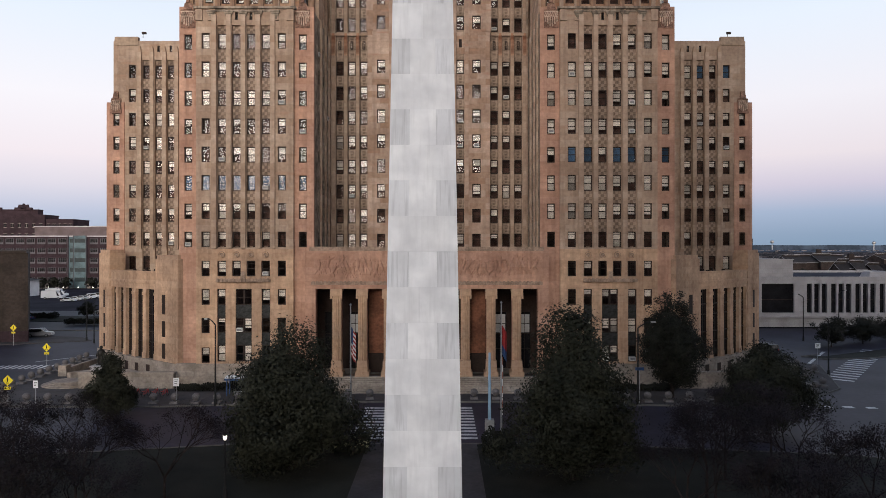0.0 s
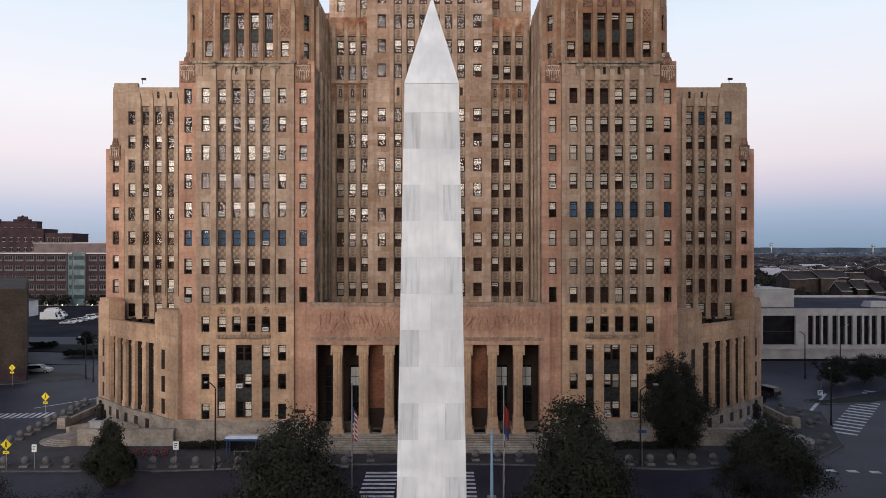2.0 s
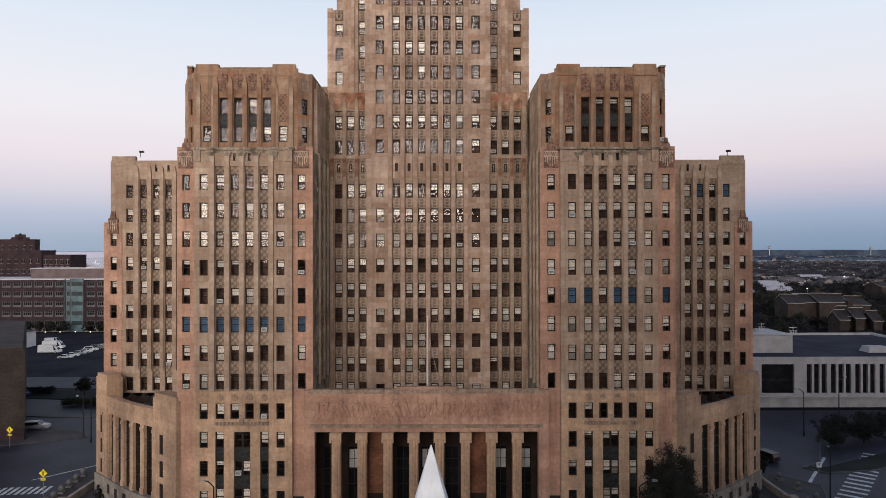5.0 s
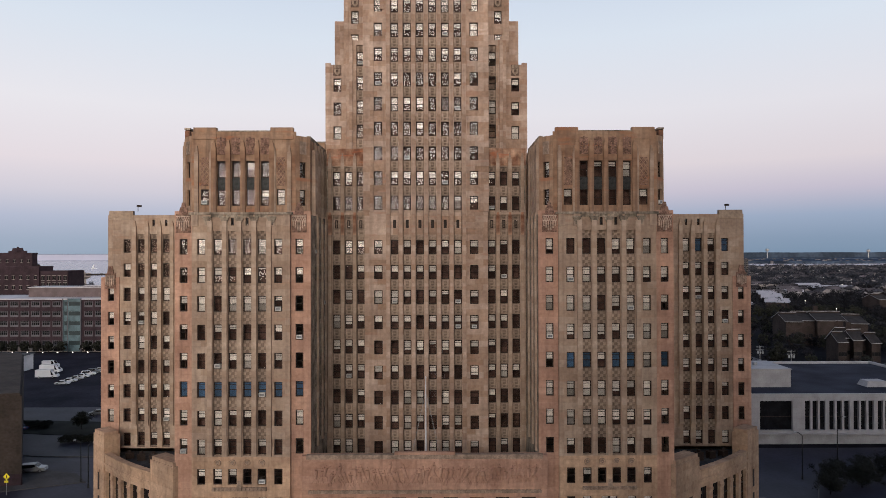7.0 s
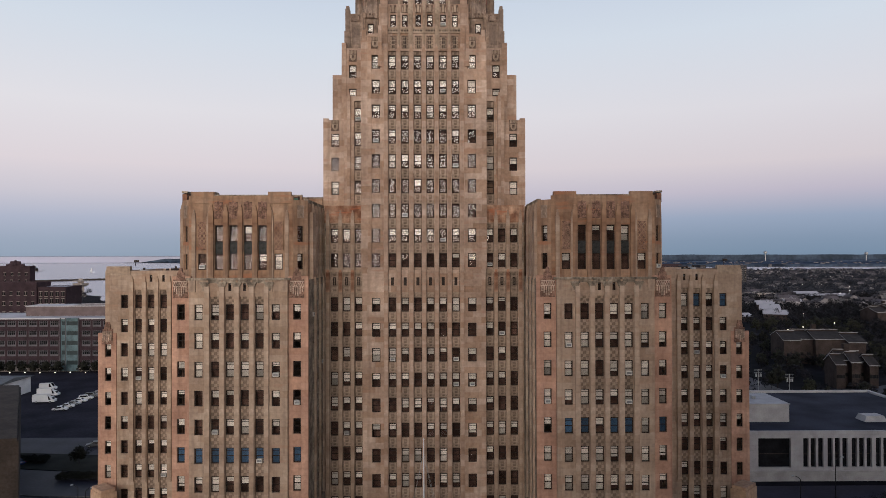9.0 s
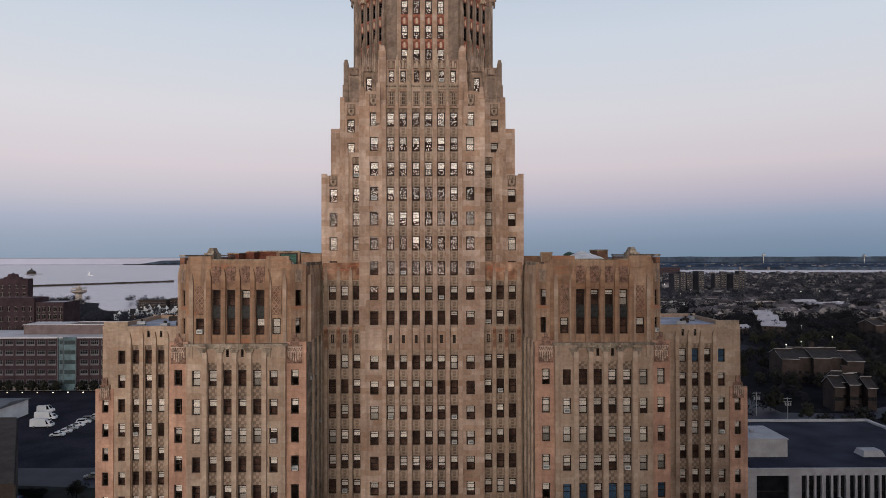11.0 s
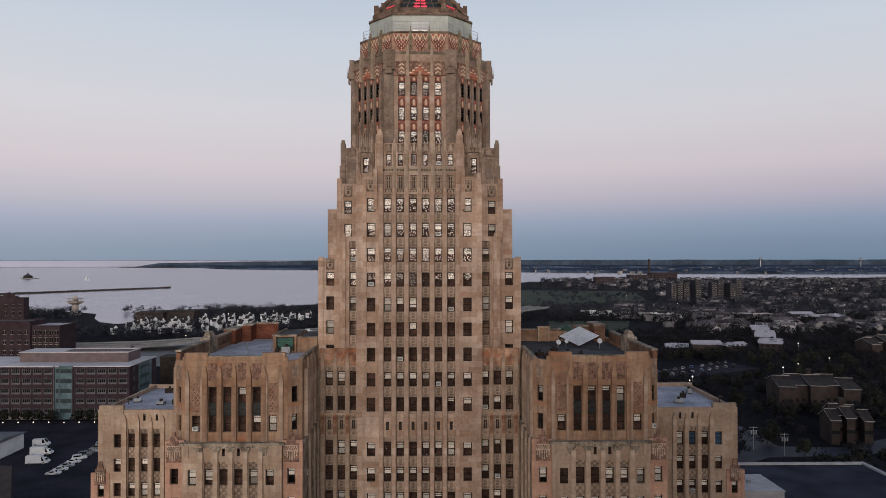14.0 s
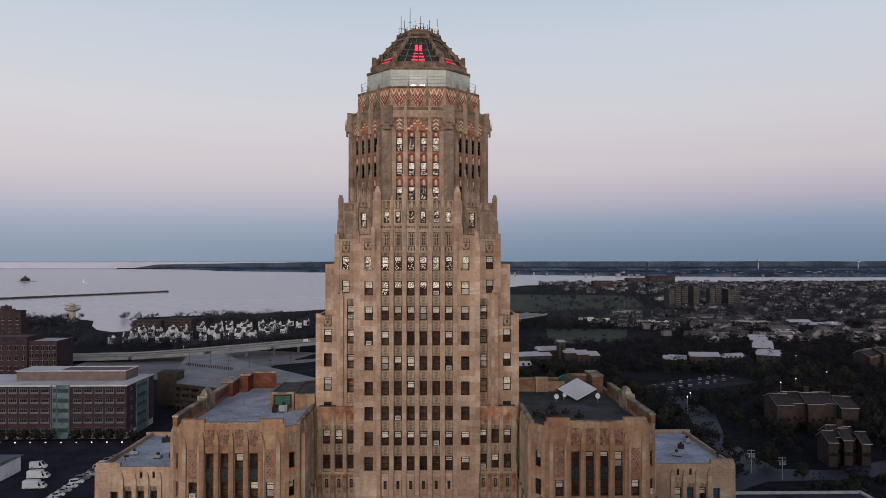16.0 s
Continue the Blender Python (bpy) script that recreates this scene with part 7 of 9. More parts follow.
# white townhouses by the marina
for k in range(60):
    row, col = divmod(k, 12)
    y = 640 + 30 * row + 4 * col + g.uniform(-8, 8)
    u = y * (-0.465 + 0.021 * col + 0.012 * row) + g.uniform(-5, 5)
    t = thing("townhouse", "white gabled townhouse near the marina", "house", U(u, y, 0, g.choice((-35, 55, -20))) @ Matrix.Diagonal((0.6, 0.6, 0.62, 1)), "white marina townhouses")
    if k == 0:
        tw = MB()
        gable(tw, 0, 0, 4.6, 3.8, 9.5, 0, 4.2)
        tw.box(4.62, 4.7, -0.8, 0.8, 1, 3, 2).box(4.62, 4.7, -0.8, 0.8, 4.5, 6.3, 2)
        tr_ = MB().prism([(-4.4, -4.2), (4.4, -4.2), (4.4, 4.2), (-4.4, 4.2)], 9.5, 13.9, 0, [(-4.4, -0.05), (4.4, -0.05), (4.4, 0.05), (-4.4, 0.05)])
        TW = (tw.mesh("wall", WHITE_WALL, SHINGLE, PANE_FAR), tr_.mesh("roof", SHINGLE))
    part("wall", TW[0], None, t)
    part("roof", TW[1], None, t)
# brick blocks on the waterfront and apartment slabs
block("brick_building", "long brown brick waterfront block", -322, -292, 735, 752, 12, BRICK_HOUSE, SHINGLE, 3, 14, (1.6, 1.6))
block("brick_building", "brown brick waterfront block with stepped roof", -292, -262, 745, 762, 13, BRICK_HOUSE, SHINGLE, 3, 9, (1.6, 1.6))
BEIGE_DARK = mat("dark_beige_concrete", (0.036, 0.035, 0.042), 0.9, var=0.2, scale=0.1)
for k in range(8):
    block("apartment_tower", "grey-brown slab apartment tower", 381 + 13.2 * k + (16 if k > 3 else 0), 390 + 13.2 * k + (16 if k > 3 else 0), 1066 + 8 * (k % 3), 1090, (30, 33, 29, 34)[k % 4], BEIGE_DARK, ROOF_DARK, 9, 2, (2.4, 2.6))
block("factory", "long red brick factory by the river", 605, 667, 2050, 2090, 15, BRICK_RED, BRICK_RED, 2, 12, (2.4, 3))
block("factory", "red brick factory by the river", 673, 754, 2060, 2100, 21, BRICK_RED, BRICK_RED, 2, 12, (2.4, 3))
block("factory", "red brick warehouse near the park", 410, 458, 1680, 1710, 20, BRICK_RED, BRICK_RED, 3, 9, (3, 3))
st = thing("smokestack", "tall dark brick factory chimney", "chimney", U(692, 2140))
part("shaft", MB().tube(0, 0, 0, 62, 4.2, 3.0, 14).tube(0, 0, 62, 64, 3.4, 3.4, 14), BRICK_DARK, st)
for u, y, h in ((1867, 3800, 68), (2444, 3800, 62)):
    wt = thing("water_tower", "far pale water tower", "water tower", U(u, y))
    part("tank", MB().lathe(0, 0, [(3, h - 18), (10, h - 12), (10, h - 5), (3, h)], 12), STEEL, wt)
    part("leg", MB().tube(0, 0, 0, h - 17, 2.4, 2.4, 8), STEEL, wt)
# marina tower, breakwater, water intake house
mt = thing("observation_tower", "pale concrete observation tower with a flared deck", "tower", U(-452, 858, 0))
part("shaft", MB().lathe(0, 0, [(7, 0), (7, 2), (5.0, 2.4), (4.2, 13)], 6), BEIGE, mt)
part("deck", MB().lathe(0, 0, [(6, 13), (10.5, 15.5), (10.5, 17), (10, 17)], 6), BEIGE, mt)
part("roof", MB().lathe(0, 0, [(4, 17), (4, 19.5), (10.5, 19.5), (10.5, 20.3), (3, 20.6), (2.5, 23)], 6), BEIGE, mt)
jet = MB()
gj = random.Random(2)
for k in range(160):
    t = k / 159
    u, y = -1010 + 397 * t, 1086 + 485 * t
    jet.box(CX + u - 3, CX + u + 3, y - 4, y + 4, -1, 2.4 + gj.random() * 1.1, taper=0.8)
tagged(part("breakwater", jet, BRICK_DARK), "long dark stone breakwater in the lake", "breakwater", kind="structure")
cr = thing("intake_house", "round stone water intake house standing in the lake", "lighthouse", U(-1346, 2250) @ Matrix.Diagonal((0.62, 0.62, 0.62, 1)))
part("wall", MB().tube(0, 0, -1, 14, 22, 22, 20), BRICK_HOUSE, cr)
part("roof", MB().lathe(0, 0, [(23, 14), (9, 22), (4, 24), (3, 30), (0.5, 33)], 20), ROOF_DARK, cr)
part("platform", MB().box(-28, 46, -24, 24, -1, 2.5), CONCRETE, cr)

# ---- woods: clumped crowns, joined ----
def woods(name, label, spots, leaf, seed, sprays=150, size=0.75):
    """Many ragged crowns in one mesh: every crown a few clumps, every clump a shell of small leaf sprays."""
    g = np.random.default_rng(seed)
    n = len(spots)
    S = np.array(spots)
    clumps = 6
    per = sprays // clumps
    h = np.repeat(S[:, 2], clumps)
    c = np.repeat(S[:, :2], clumps, axis=0) + g.normal(0, 1, (n * clumps, 2)) * (h * 0.2)[:, None]
    cz = h * g.uniform(0.3, 0.82, n * clumps)
    r = h * g.uniform(0.16, 0.3, n * clumps)
    d = g.normal(0, 1, (n * clumps, per, 3))
    d /= np.linalg.norm(d, axis=2)[:, :, None]
    p = d * (r[:, None] * g.uniform(0.6, 1.08, (n * clumps, per)))[:, :, None]
    p[:, :, 0] += CX + c[:, 0][:, None]
    p[:, :, 1] += c[:, 1][:, None]
    p[:, :, 2] = np.maximum(p[:, :, 2] * 0.85 + cz[:, None], 0.1)
    p = p.reshape(-1, 3)
    w = size * g.uniform(0.6, 1.5, len(p))[:, None]
    out = d.reshape(-1, 3) + np.array((0, 0, 0.3)) + g.normal(0, 0.25, p.shape)
    out /= np.linalg.norm(out, axis=1)[:, None]

    def along():   # a step along the crown's surface
        s = g.normal(0, 1, p.shape)
        return (s - out * (s * out).sum(1)[:, None]) * w * 0.65

    corners = [p + along() for _ in range(3)]
    V = np.stack(corners, axis=1).reshape(-1, 3)
    me = bpy.data.meshes.new(name)
    me.from_pydata(V.tolist(), [], np.arange(len(V)).reshape(-1, 3).tolist())
    me.materials.append(leaf)
    tagged(new(name, me), label, "woods", kind="stuff")


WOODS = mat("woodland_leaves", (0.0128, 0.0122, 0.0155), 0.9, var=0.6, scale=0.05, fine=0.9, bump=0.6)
# bluer and lighter than the near leaves: haze put into the colour
HAZE_WOODS = mat("haze_tinted_woodland_leaves", (0.032, 0.034, 0.044), 0.9, var=0.6, scale=0.02, fine=0.5, bump=0.3)
g = random.Random(31)
spots = []
while len(spots) < 1700:
    y = 470 + 330 * g.random()
    u = g.uniform(62 + 0.02 * y, 80 + 0.66 * y)
    if (630 < y < 728 and u < 242) or (390 < y < 470 and 120 < u < 225) or (u < 160 and y < 345 and u > 105):
        continue
    if u > 150 and y < 520 and g.random() < 0.35:
        continue
    spots.append((u, y, g.uniform(5, 10) if y > 400 else g.uniform(5, 9)))
extra = 0
while extra < 620:
    y = 225 + 260 * g.random()
    u = g.uniform(62, 95 + 0.62 * y)
    if any(abs(u - a) < 18 and -11 < y - b < 11 for a, b in ((166, 268), (186, 327), (326, 484))):
        continue
    if (395 < y < 458 and 134 < u < 212) or (abs(u - 140) < 6 and 245 < y < 350) or (y < 262 and abs(y - 251) < 7 and u > 125) or (u < 132 and y < 205 + 0.6 * (u - 66) + 10):
        continue
    spots.append((u, y, g.uniform(5, 9.5)))
    extra += 1
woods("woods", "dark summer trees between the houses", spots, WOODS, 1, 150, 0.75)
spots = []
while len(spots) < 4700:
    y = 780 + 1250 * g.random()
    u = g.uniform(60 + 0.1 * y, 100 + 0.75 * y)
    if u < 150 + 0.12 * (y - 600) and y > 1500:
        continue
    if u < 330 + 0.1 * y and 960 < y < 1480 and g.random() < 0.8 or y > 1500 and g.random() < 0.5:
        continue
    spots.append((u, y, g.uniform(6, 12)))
woods("woods", "dark far trees of the suburb", spots, HAZE_WOODS, 2, 84, 1.2)
spots = []
while len(spots) < 1150:
    u = g.uniform(-620, -60)
    y = g.uniform(600, 690) if g.random() < 0.5 else g.uniform(640, 930)
    if u < -420 and y > 860 or u > -330 and y > 950 or -0.52 < u / y < -0.455 and y > 665 or u / y < -0.52 and 700 < y < 800 and g.random() < 0.6:
        continue
    if -0.47 < u / y < -0.25 and 640 < y < 840 and g.random() < 0.55:
        continue
    spots.append((u, y, g.uniform(5, 10)))
for k in range(190):
    spots.append((g.uniform(-560, -448), g.uniform(815, 882), g.uniform(7, 13)) if k % 2 else (g.uniform(-300, -130), g.uniform(850, 915), g.uniform(8, 14)))
for k in range(45):   # trees standing among the townhouses
    spots.append((g.uniform(-290, -110), g.uniform(640, 830), g.uniform(7, 12)))
for k in range(70):   # the row along the river park
    q = g.random()
    spots.append((200 + 190 * q + g.uniform(-12, 12), 1560 + 270 * q, g.uniform(9, 15)))
woods("woods", "dark trees round the marina houses", spots, HAZE_WOODS, 3, 150, 0.75)

# far street lights
LAMP_FAR = mat("far_lamp_light", (1.0, 0.95, 0.85), 0.5, var=0, bump=0, emit=3.0)
gl = random.Random(17)
lampm, postm = MB().lathe(0, 0, [(0.1, 8.0), (0.26, 8.2), (0.26, 8.45), (0.1, 8.6)], 8).mesh("lamp_head", LAMP_FAR), MB().tube(0, 0, 0, 8.0, 0.15, 0.1, 6).mesh("pole", STEEL)
for k in range(34):
    y = gl.uniform(330, 1500)
    u = gl.uniform(0.25 * y, 0.62 * y) if k < 22 else gl.uniform(-0.58 * min(y, 800), -0.22 * min(y, 800))
    if k >= 22:
        y = min(y, 800)
        if -0.56 < u / y < -0.42 and y > 690:
            continue
    t = thing("street_lamp", "far street lamp with a lit white head", "street lamp", U(u, y, 0), "far street lamps")
    part("pole", postm, None, t)
    part("lamp_head", lampm, None, t)

# nearer trees between the houses, each on its own trunk
g = random.Random(77)
done = 0
while done < 230:
    y = 212 + 270 * g.random() ** 1.1
    u = g.uniform(50, 95 + 0.62 * y)
    if any(abs(u - a) < 19 and -13 < y - b < 12 for a, b in ((166, 268), (186, 327), (326, 484))):
        continue
    if (395 < y < 458 and 134 < u < 212) or (abs(u - 140) < 5 and 250 < y < 350) or (y < 258 and abs(y - 251) < 5 and u > 130) or (u < 128 and y < 205 + 0.6 * (u - 66) + 9 and y > 205 + 0.5 * (u - 66) - 12):
        continue
    h = g.choice((7.0, 8.5, 10.0))
    tree(u, y, h, h * 0.46, 1.2, g.choice((0, 1)), 50 + int(h), 0.7, 2400, "dark leafy tree between the houses", g.uniform(0, 360), -0.2)
    done += 1

# ---- fittings on the city hall ----
AC_WHITE = mat("air_conditioner_casing", (0.6, 0.58, 0.54), 0.6, var=0.1, bump=0, rnd=0.3)
AC_GRILLE = mat("air_conditioner_grille", (0.2, 0.2, 0.2), 0.6, var=0.2, bump=0)
ac_body = MB().box(-0.38, 0.38, -0.32, 0.25, 0.0, 0.5).box(-0.36, 0.36, -0.34, -0.32, 0.02, 0.1).box(-0.36, 0.36, -0.34, -0.32, 0.42, 0.48).mesh("casing", AC_WHITE)
ac_gr = MB().box(-0.3, 0.3, -0.335, -0.322, 0.12, 0.4).mesh("grille", AC_GRILLE)
for m in AC_SPOTS:
    t = thing("air_conditioner", "white air conditioner set in a window sash", "air conditioner", pose(CX, 0, 0) @ m, "window air conditioners")
    part("casing", ac_body, None, t)
    part("grille", ac_gr, None, t, "grey grille")


def roof_unit(u, y, z, w, d, h, rz=0, label="grey rooftop ventilation unit", mt=None):
    t = thing("roof_unit", label, "ventilation unit", U(u, y, z, rz), "rooftop units")
    part("casing", MB().box(-w / 2, w / 2, -d / 2, d / 2, 0.15, h), mt or STEEL, t)
    part("feet", MB().box(-w / 2, w / 2, -d / 2, -d / 2 + 0.2, 0, 0.15).box(-w / 2, w / 2, d / 2 - 0.2, d / 2, 0, 0.15), BRONZE, t)
    part("fan_cowl", MB().tube(0, 0, h, h + 0.35, min(w, d) * 0.3, min(w, d) * 0.26, 10), BRONZE, t)


RZ = 58.8
# left roof: brick stair house and penthouse with a green door
pent = thing("roof_house", "low tan stone roof house with a green shutter", "roof house", U(-20.2, 102.4, RZ))
part("wall", MB().box(-1.9, 1.6, 0, 9.0, 0, 2.5).box(1.7, 4.7, 0.3, 9.0, 0, 2.2), TOPSTONE, pent)
part("roof", MB().box(-1.7, 1.5, 0.4, 8.8, 2.5, 2.56).box(1.8, 4.6, 0.6, 8.8, 2.2, 2.26), ROOF_DARK, pent)
part("coping", MB().box(-2.0, 1.7, -0.1, 0.35, 2.5, 2.75).box(-2.0, -1.65, 0.35, 9.0, 2.5, 2.75).box(1.7, 4.8, 0.2, 0.6, 2.2, 2.4), WEATHERED, pent)
part("shutter", MB().box(-1.2, 1.1, -0.08, 0, 0.5, 2.2), mat("green_shutter", (0.035, 0.11, 0.085), 0.5, var=0.2, courses=(5.0, 0.14, 0.4)), pent, "green metal shutter")
part("frame", MB().box(-1.4, -1.2, -0.14, 0, 0.3, 2.35).box(1.1, 1.3, -0.14, 0, 0.3, 2.35).box(-1.4, 1.3, -0.14, 0, 2.2, 2.38), BRONZE, pent)
for u, y in ((-29, 95), (-24.5, 98), (-22.5, 103), (-27, 106), (-19.5, 101)):
    v = thing("roof_vent", "small grey roof vent pipe", "vent", U(u, y, RZ), "roof vents")
    part("pipe", MB().tube(0, 0, 0, 0.8, 0.12, 0.12, 8), STEEL, v)
    part("cap", MB().tube(0, 0, 0.8, 1.0, 0.22, 0.1, 8), STEEL, v)
roof_unit(-19.9, 101.4, RZ, 1.2, 0.9, 1.1)
roof_unit(-21.2, 101.2, RZ, 0.7, 0.7, 0.8, 10, "small dark roof fitting", BRONZE)
# right roof: tilted skylight, tank, clutter
SKY_X, SKY_Y = Vector((3.75, 2.15, 1.35)).normalized(), Vector((-2.0, 3.9, 1.3)).normalized()
SKY_Z = SKY_X.cross(SKY_Y).normalized()
SKY_Y = SKY_Z.cross(SKY_X)
sk_m = Matrix((SKY_X, SKY_Y, SKY_Z)).transposed().to_4x4()
sk = thing("skylight", "large tilted white slatted roof skylight", "skylight", U(25.8, 110.2, RZ))
SKY_W = mat("white_skylight_panel", (0.6, 0.62, 0.66), 0.35, var=0.1, scale=1.0, bump=0)
sk_top = Matrix.Translation((0, 0, 1.5)) @ sk_m
for k in range(10):
    for xa, xb in ((-2.25, -0.04), (0.04, 2.25)):
        part("panel", MB().box(xa, xb, -2.3 + 0.46 * k, -1.97 + 0.46 * k, 0, 0.08), SKY_W, sk, "", sk_top)
part("frame", MB().box(-2.32, 2.32, -2.4, 2.4, -0.14, -0.02), BRONZE, sk, "", sk_top)
for cx, cy in ((-2.1, -2.2), (2.1, -2.2), (-2.1, 2.2), (2.1, 2.2)):
    foot_at = sk_top @ Vector((cx, cy, -0.14))
    part("leg", MB().box(foot_at.x - 0.1, foot_at.x + 0.1, foot_at.y - 0.1, foot_at.y + 0.1, 0, max(0.05, foot_at.z)), BRONZE, sk)
for u, y, r, h in ((28.2, 106.4, 0.42, 1.0), (21.9, 107.5, 0.4, 0.7), (23.4, 108.7, 0.34, 0.7)):
    ds = thing("satellite_dish", "small white satellite dish on the roof", "dish", U(u, y, RZ), "roof dishes")
    part("mast", MB().tube(0, 0, 0, h, 0.06, 0.06, 8), STEEL, ds)
    part("dish", MB().lathe(0, 0, [(0.05, 0), (0.6 * r, 0.06), (r, 0.18)], 14), WHITE_WALL, ds, "", pose(0, -0.1, h + 0.15, 70, 0, 10))
door2 = thing("roof_doorway", "pale stone doorway frame on the dark roof", "doorway", U(20.9, 115.4, RZ))
part("frame", MB().box(-1.0, -0.75, -0.2, 0.2, 0, 2.3).box(0.75, 1.0, -0.2, 0.2, 0, 2.3).box(-1.05, 1.05, -0.22, 0.22, 2.3, 2.55), PALE, door2)
part("door", MB().box(-0.75, 0.75, -0.05, 0.05, 0, 2.3), TOPSTONE, door2)
part("side_wall", MB().box(-5.2, -1.05, 0.3, 0.6, 0, 1.9).box(1.05, 4.0, 0.3, 0.6, 0, 1.7), TOPSTONE, door2)
tk = thing("roof_tank", "round green roof tank", "tank", U(25.2, 117.3, RZ))
part("tank", MB().tube(0, 0, 0.3, 2.2, 1.0, 1.0, 14).tube(0, 0, 2.2, 2.6, 1.0, 0.2, 14), mat("green_tank", (0.04, 0.08, 0.06), 0.5, var=0.2), tk)
part("feet", MB().box(-0.8, 0.8, -0.8, 0.8, 0, 0.3), BRONZE, tk)
gc = random.Random(9)
for k in range(9):
    roof_unit(gc.uniform(16.8, 24), gc.uniform(96.5, 103.5), RZ, gc.uniform(0.5, 1.3), gc.uniform(0.5, 1.1), gc.uniform(0.4, 0.9), gc.uniform(0, 90), "small dark roof fitting", BRONZE)
for s in (-1, 1):
    for k in range(5):
        roof_unit(s * (37.5 + 2.3 * k), 114 + gc.uniform(-4, 6), 49.35, gc.uniform(0.7, 1.6), gc.uniform(0.6, 1.2), gc.uniform(0.5, 0.9), gc.uniform(-20, 20), "small grey rooftop unit", (STEEL, BRONZE)[k % 2])
for s in (-1, 1):
    for k in range(4):
        roof_unit(s * (37.5 + 2.2 * k), 97.5 + 1.0 * k, 13.9, 1.1, 0.9, 1.4 - 0.2 * k, 12 * k, "small dark terrace roof unit", BRONZE)
for u, y, z in ((-44.5, 104.2, 50.75), (-35.5, 104.5, 49.35), (46.3, 104.2, 50.75)):
    cm = thing("roof_camera", "small dark roof camera on a bracket", "camera", U(u, y, z))
    part("mast", MB().tube(0, 0, 0, 0.7, 0.05, 0.05, 6), BRONZE, cm)
    part("housing", MB().box(-0.15, 0.5, -0.15, 0.15, 0.65, 0.95), BRONZE, cm)
# antennas on the crown
ga = random.Random(4)
for k, (u, z0, h) in enumerate(((-3.0, 119.0, 3.6), (-2.4, 119.2, 2.6), (-1.5, 119.8, 4.4), (-0.6, 120.2, 1.6), (0.3, 120.3, 2.2), (1.4, 119.8, 1.6), (2.1, 119.2, 1.7), (3.1, 119.0, 3.6), (-3.4, 119.0, 1.8), (3.3, 119.0, 1.4), (-2.0, 119.4, 1.5), (-1.0, 120.0, 1.2), (0.8, 120.1, 1.3), (1.8, 119.5, 2.4), (2.6, 119.1, 1.2))):
    a = thing("antenna", "thin whip antenna on the tower crown", "antenna", U(u, 115 - 1.6 + ga.uniform(0, 2), z0 - 0.1), "crown antennas")
    part("mast", MB().tube(0, 0, 0, h, 0.07, 0.035, 6), BRONZE, a)
    part("bracket", MB().box(-0.12, 0.12, -0.12, 0.12, 0, 0.4).box(-0.3, 0.3, -0.03, 0.03, h * 0.4, h * 0.4 + 0.06), BRONZE, a)
for u, z in ((2.9, 119.0), (-0.4, 119.9)):
    a = thing("satellite_dish", "small pale dish on the tower crown", "dish", U(u, 113.4, z))
    part("mast", MB().tube(0, 0, 0, 1.0, 0.05, 0.05, 6), STEEL, a)
    part("dish", MB().lathe(0, 0, [(0.05, 0), (0.2, 0.06), (0.3, 0.14)], 12), WHITE_WALL, a, "", pose(0, -0.1, 1.1, 80, 0, 0))

# ---- street furniture ----
BOLL = mat("bollard_concrete", (0.14, 0.13, 0.13), 0.85, var=0.25, scale=1.5, fine=8)
ball = MB().lathe(0, 0, [(0.18, 0.4)] + [(0.52 * math.sin(math.pi * (0.1 + 0.88 * k / 8)), 0.9 - 0.52 * math.cos(math.pi * (0.1 + 0.88 * k / 8))) for k in range(9)], 14).mesh("ball", BOLL, smooth=True)
foot = MB().box(-0.55, 0.55, -0.55, 0.55, 0, 0.3, taper=0.04).mesh("base", BOLL)
spots = [(-51 + 2.45 * k, 77.6) for k in range(18)] + [(11 + 2.6 * k, 79.8) for k in range(4)] + [(-17 + 2.6 * k, 79.8) for k in range(5)] + [(5.8, 80.0), (8.4, 80.0), (21 + 0.0, 78.4)]
spots += [(23.5 + 2.5 * k, 78.2 + 0.15 * k) for k in range(8)]
arc = lambda a, b, n: [(a[0] + (b[0] - a[0]) * k / (n - 1), a[1] + (b[1] - a[1]) * k / (n - 1)) for k in range(n)]
spots += arc((-53.3, 84), (-54.3, 96), 6) + arc((-54.4, 98.2), (-55.6, 108.5), 5) + [(43.6, 79.6), (46.8, 82.4), (49.1, 84.6), (51.4, 87.0), (53.4, 94.7), (55.7, 96.7), (55.6, 101.5), (54.9, 105.6)]
for u, y in spots:
    b = thing("stone_bollard", "grey concrete ball bollard on a square base", "bollard", U(u, y, 0.14) @ Matrix.Diagonal((0.86, 0.86, 0.86, 1)), "ball bollards round the paving")
    part("ball", ball, None, b)
    part("base", foot, None, b)

BLACK = mat("black_painted_steel", (0.015, 0.015, 0.016), 0.5, var=0.2, bump=0)
GLOBE = mat("lit_globe", (1.0, 0.93, 0.8), 0.5, var=0, bump=0, emit=1.6)
YELLOW = mat("yellow_sign", (0.75, 0.6, 0.03), 0.5, var=0.06, bump=0)
SIGN_WHITE = mat("white_sign", (0.75, 0.75, 0.75), 0.5, var=0.05, bump=0)
BLUE = mat("blue_paint", (0.03, 0.07, 0.17), 0.5, var=0.1, bump=0)
PALE_BLUE = mat("pale_blue_paint", (0.25, 0.38, 0.5), 0.5, var=0.1, bump=0)
RED = mat("red_paint", (0.3, 0.03, 0.03), 0.5, var=0.1, bump=0)


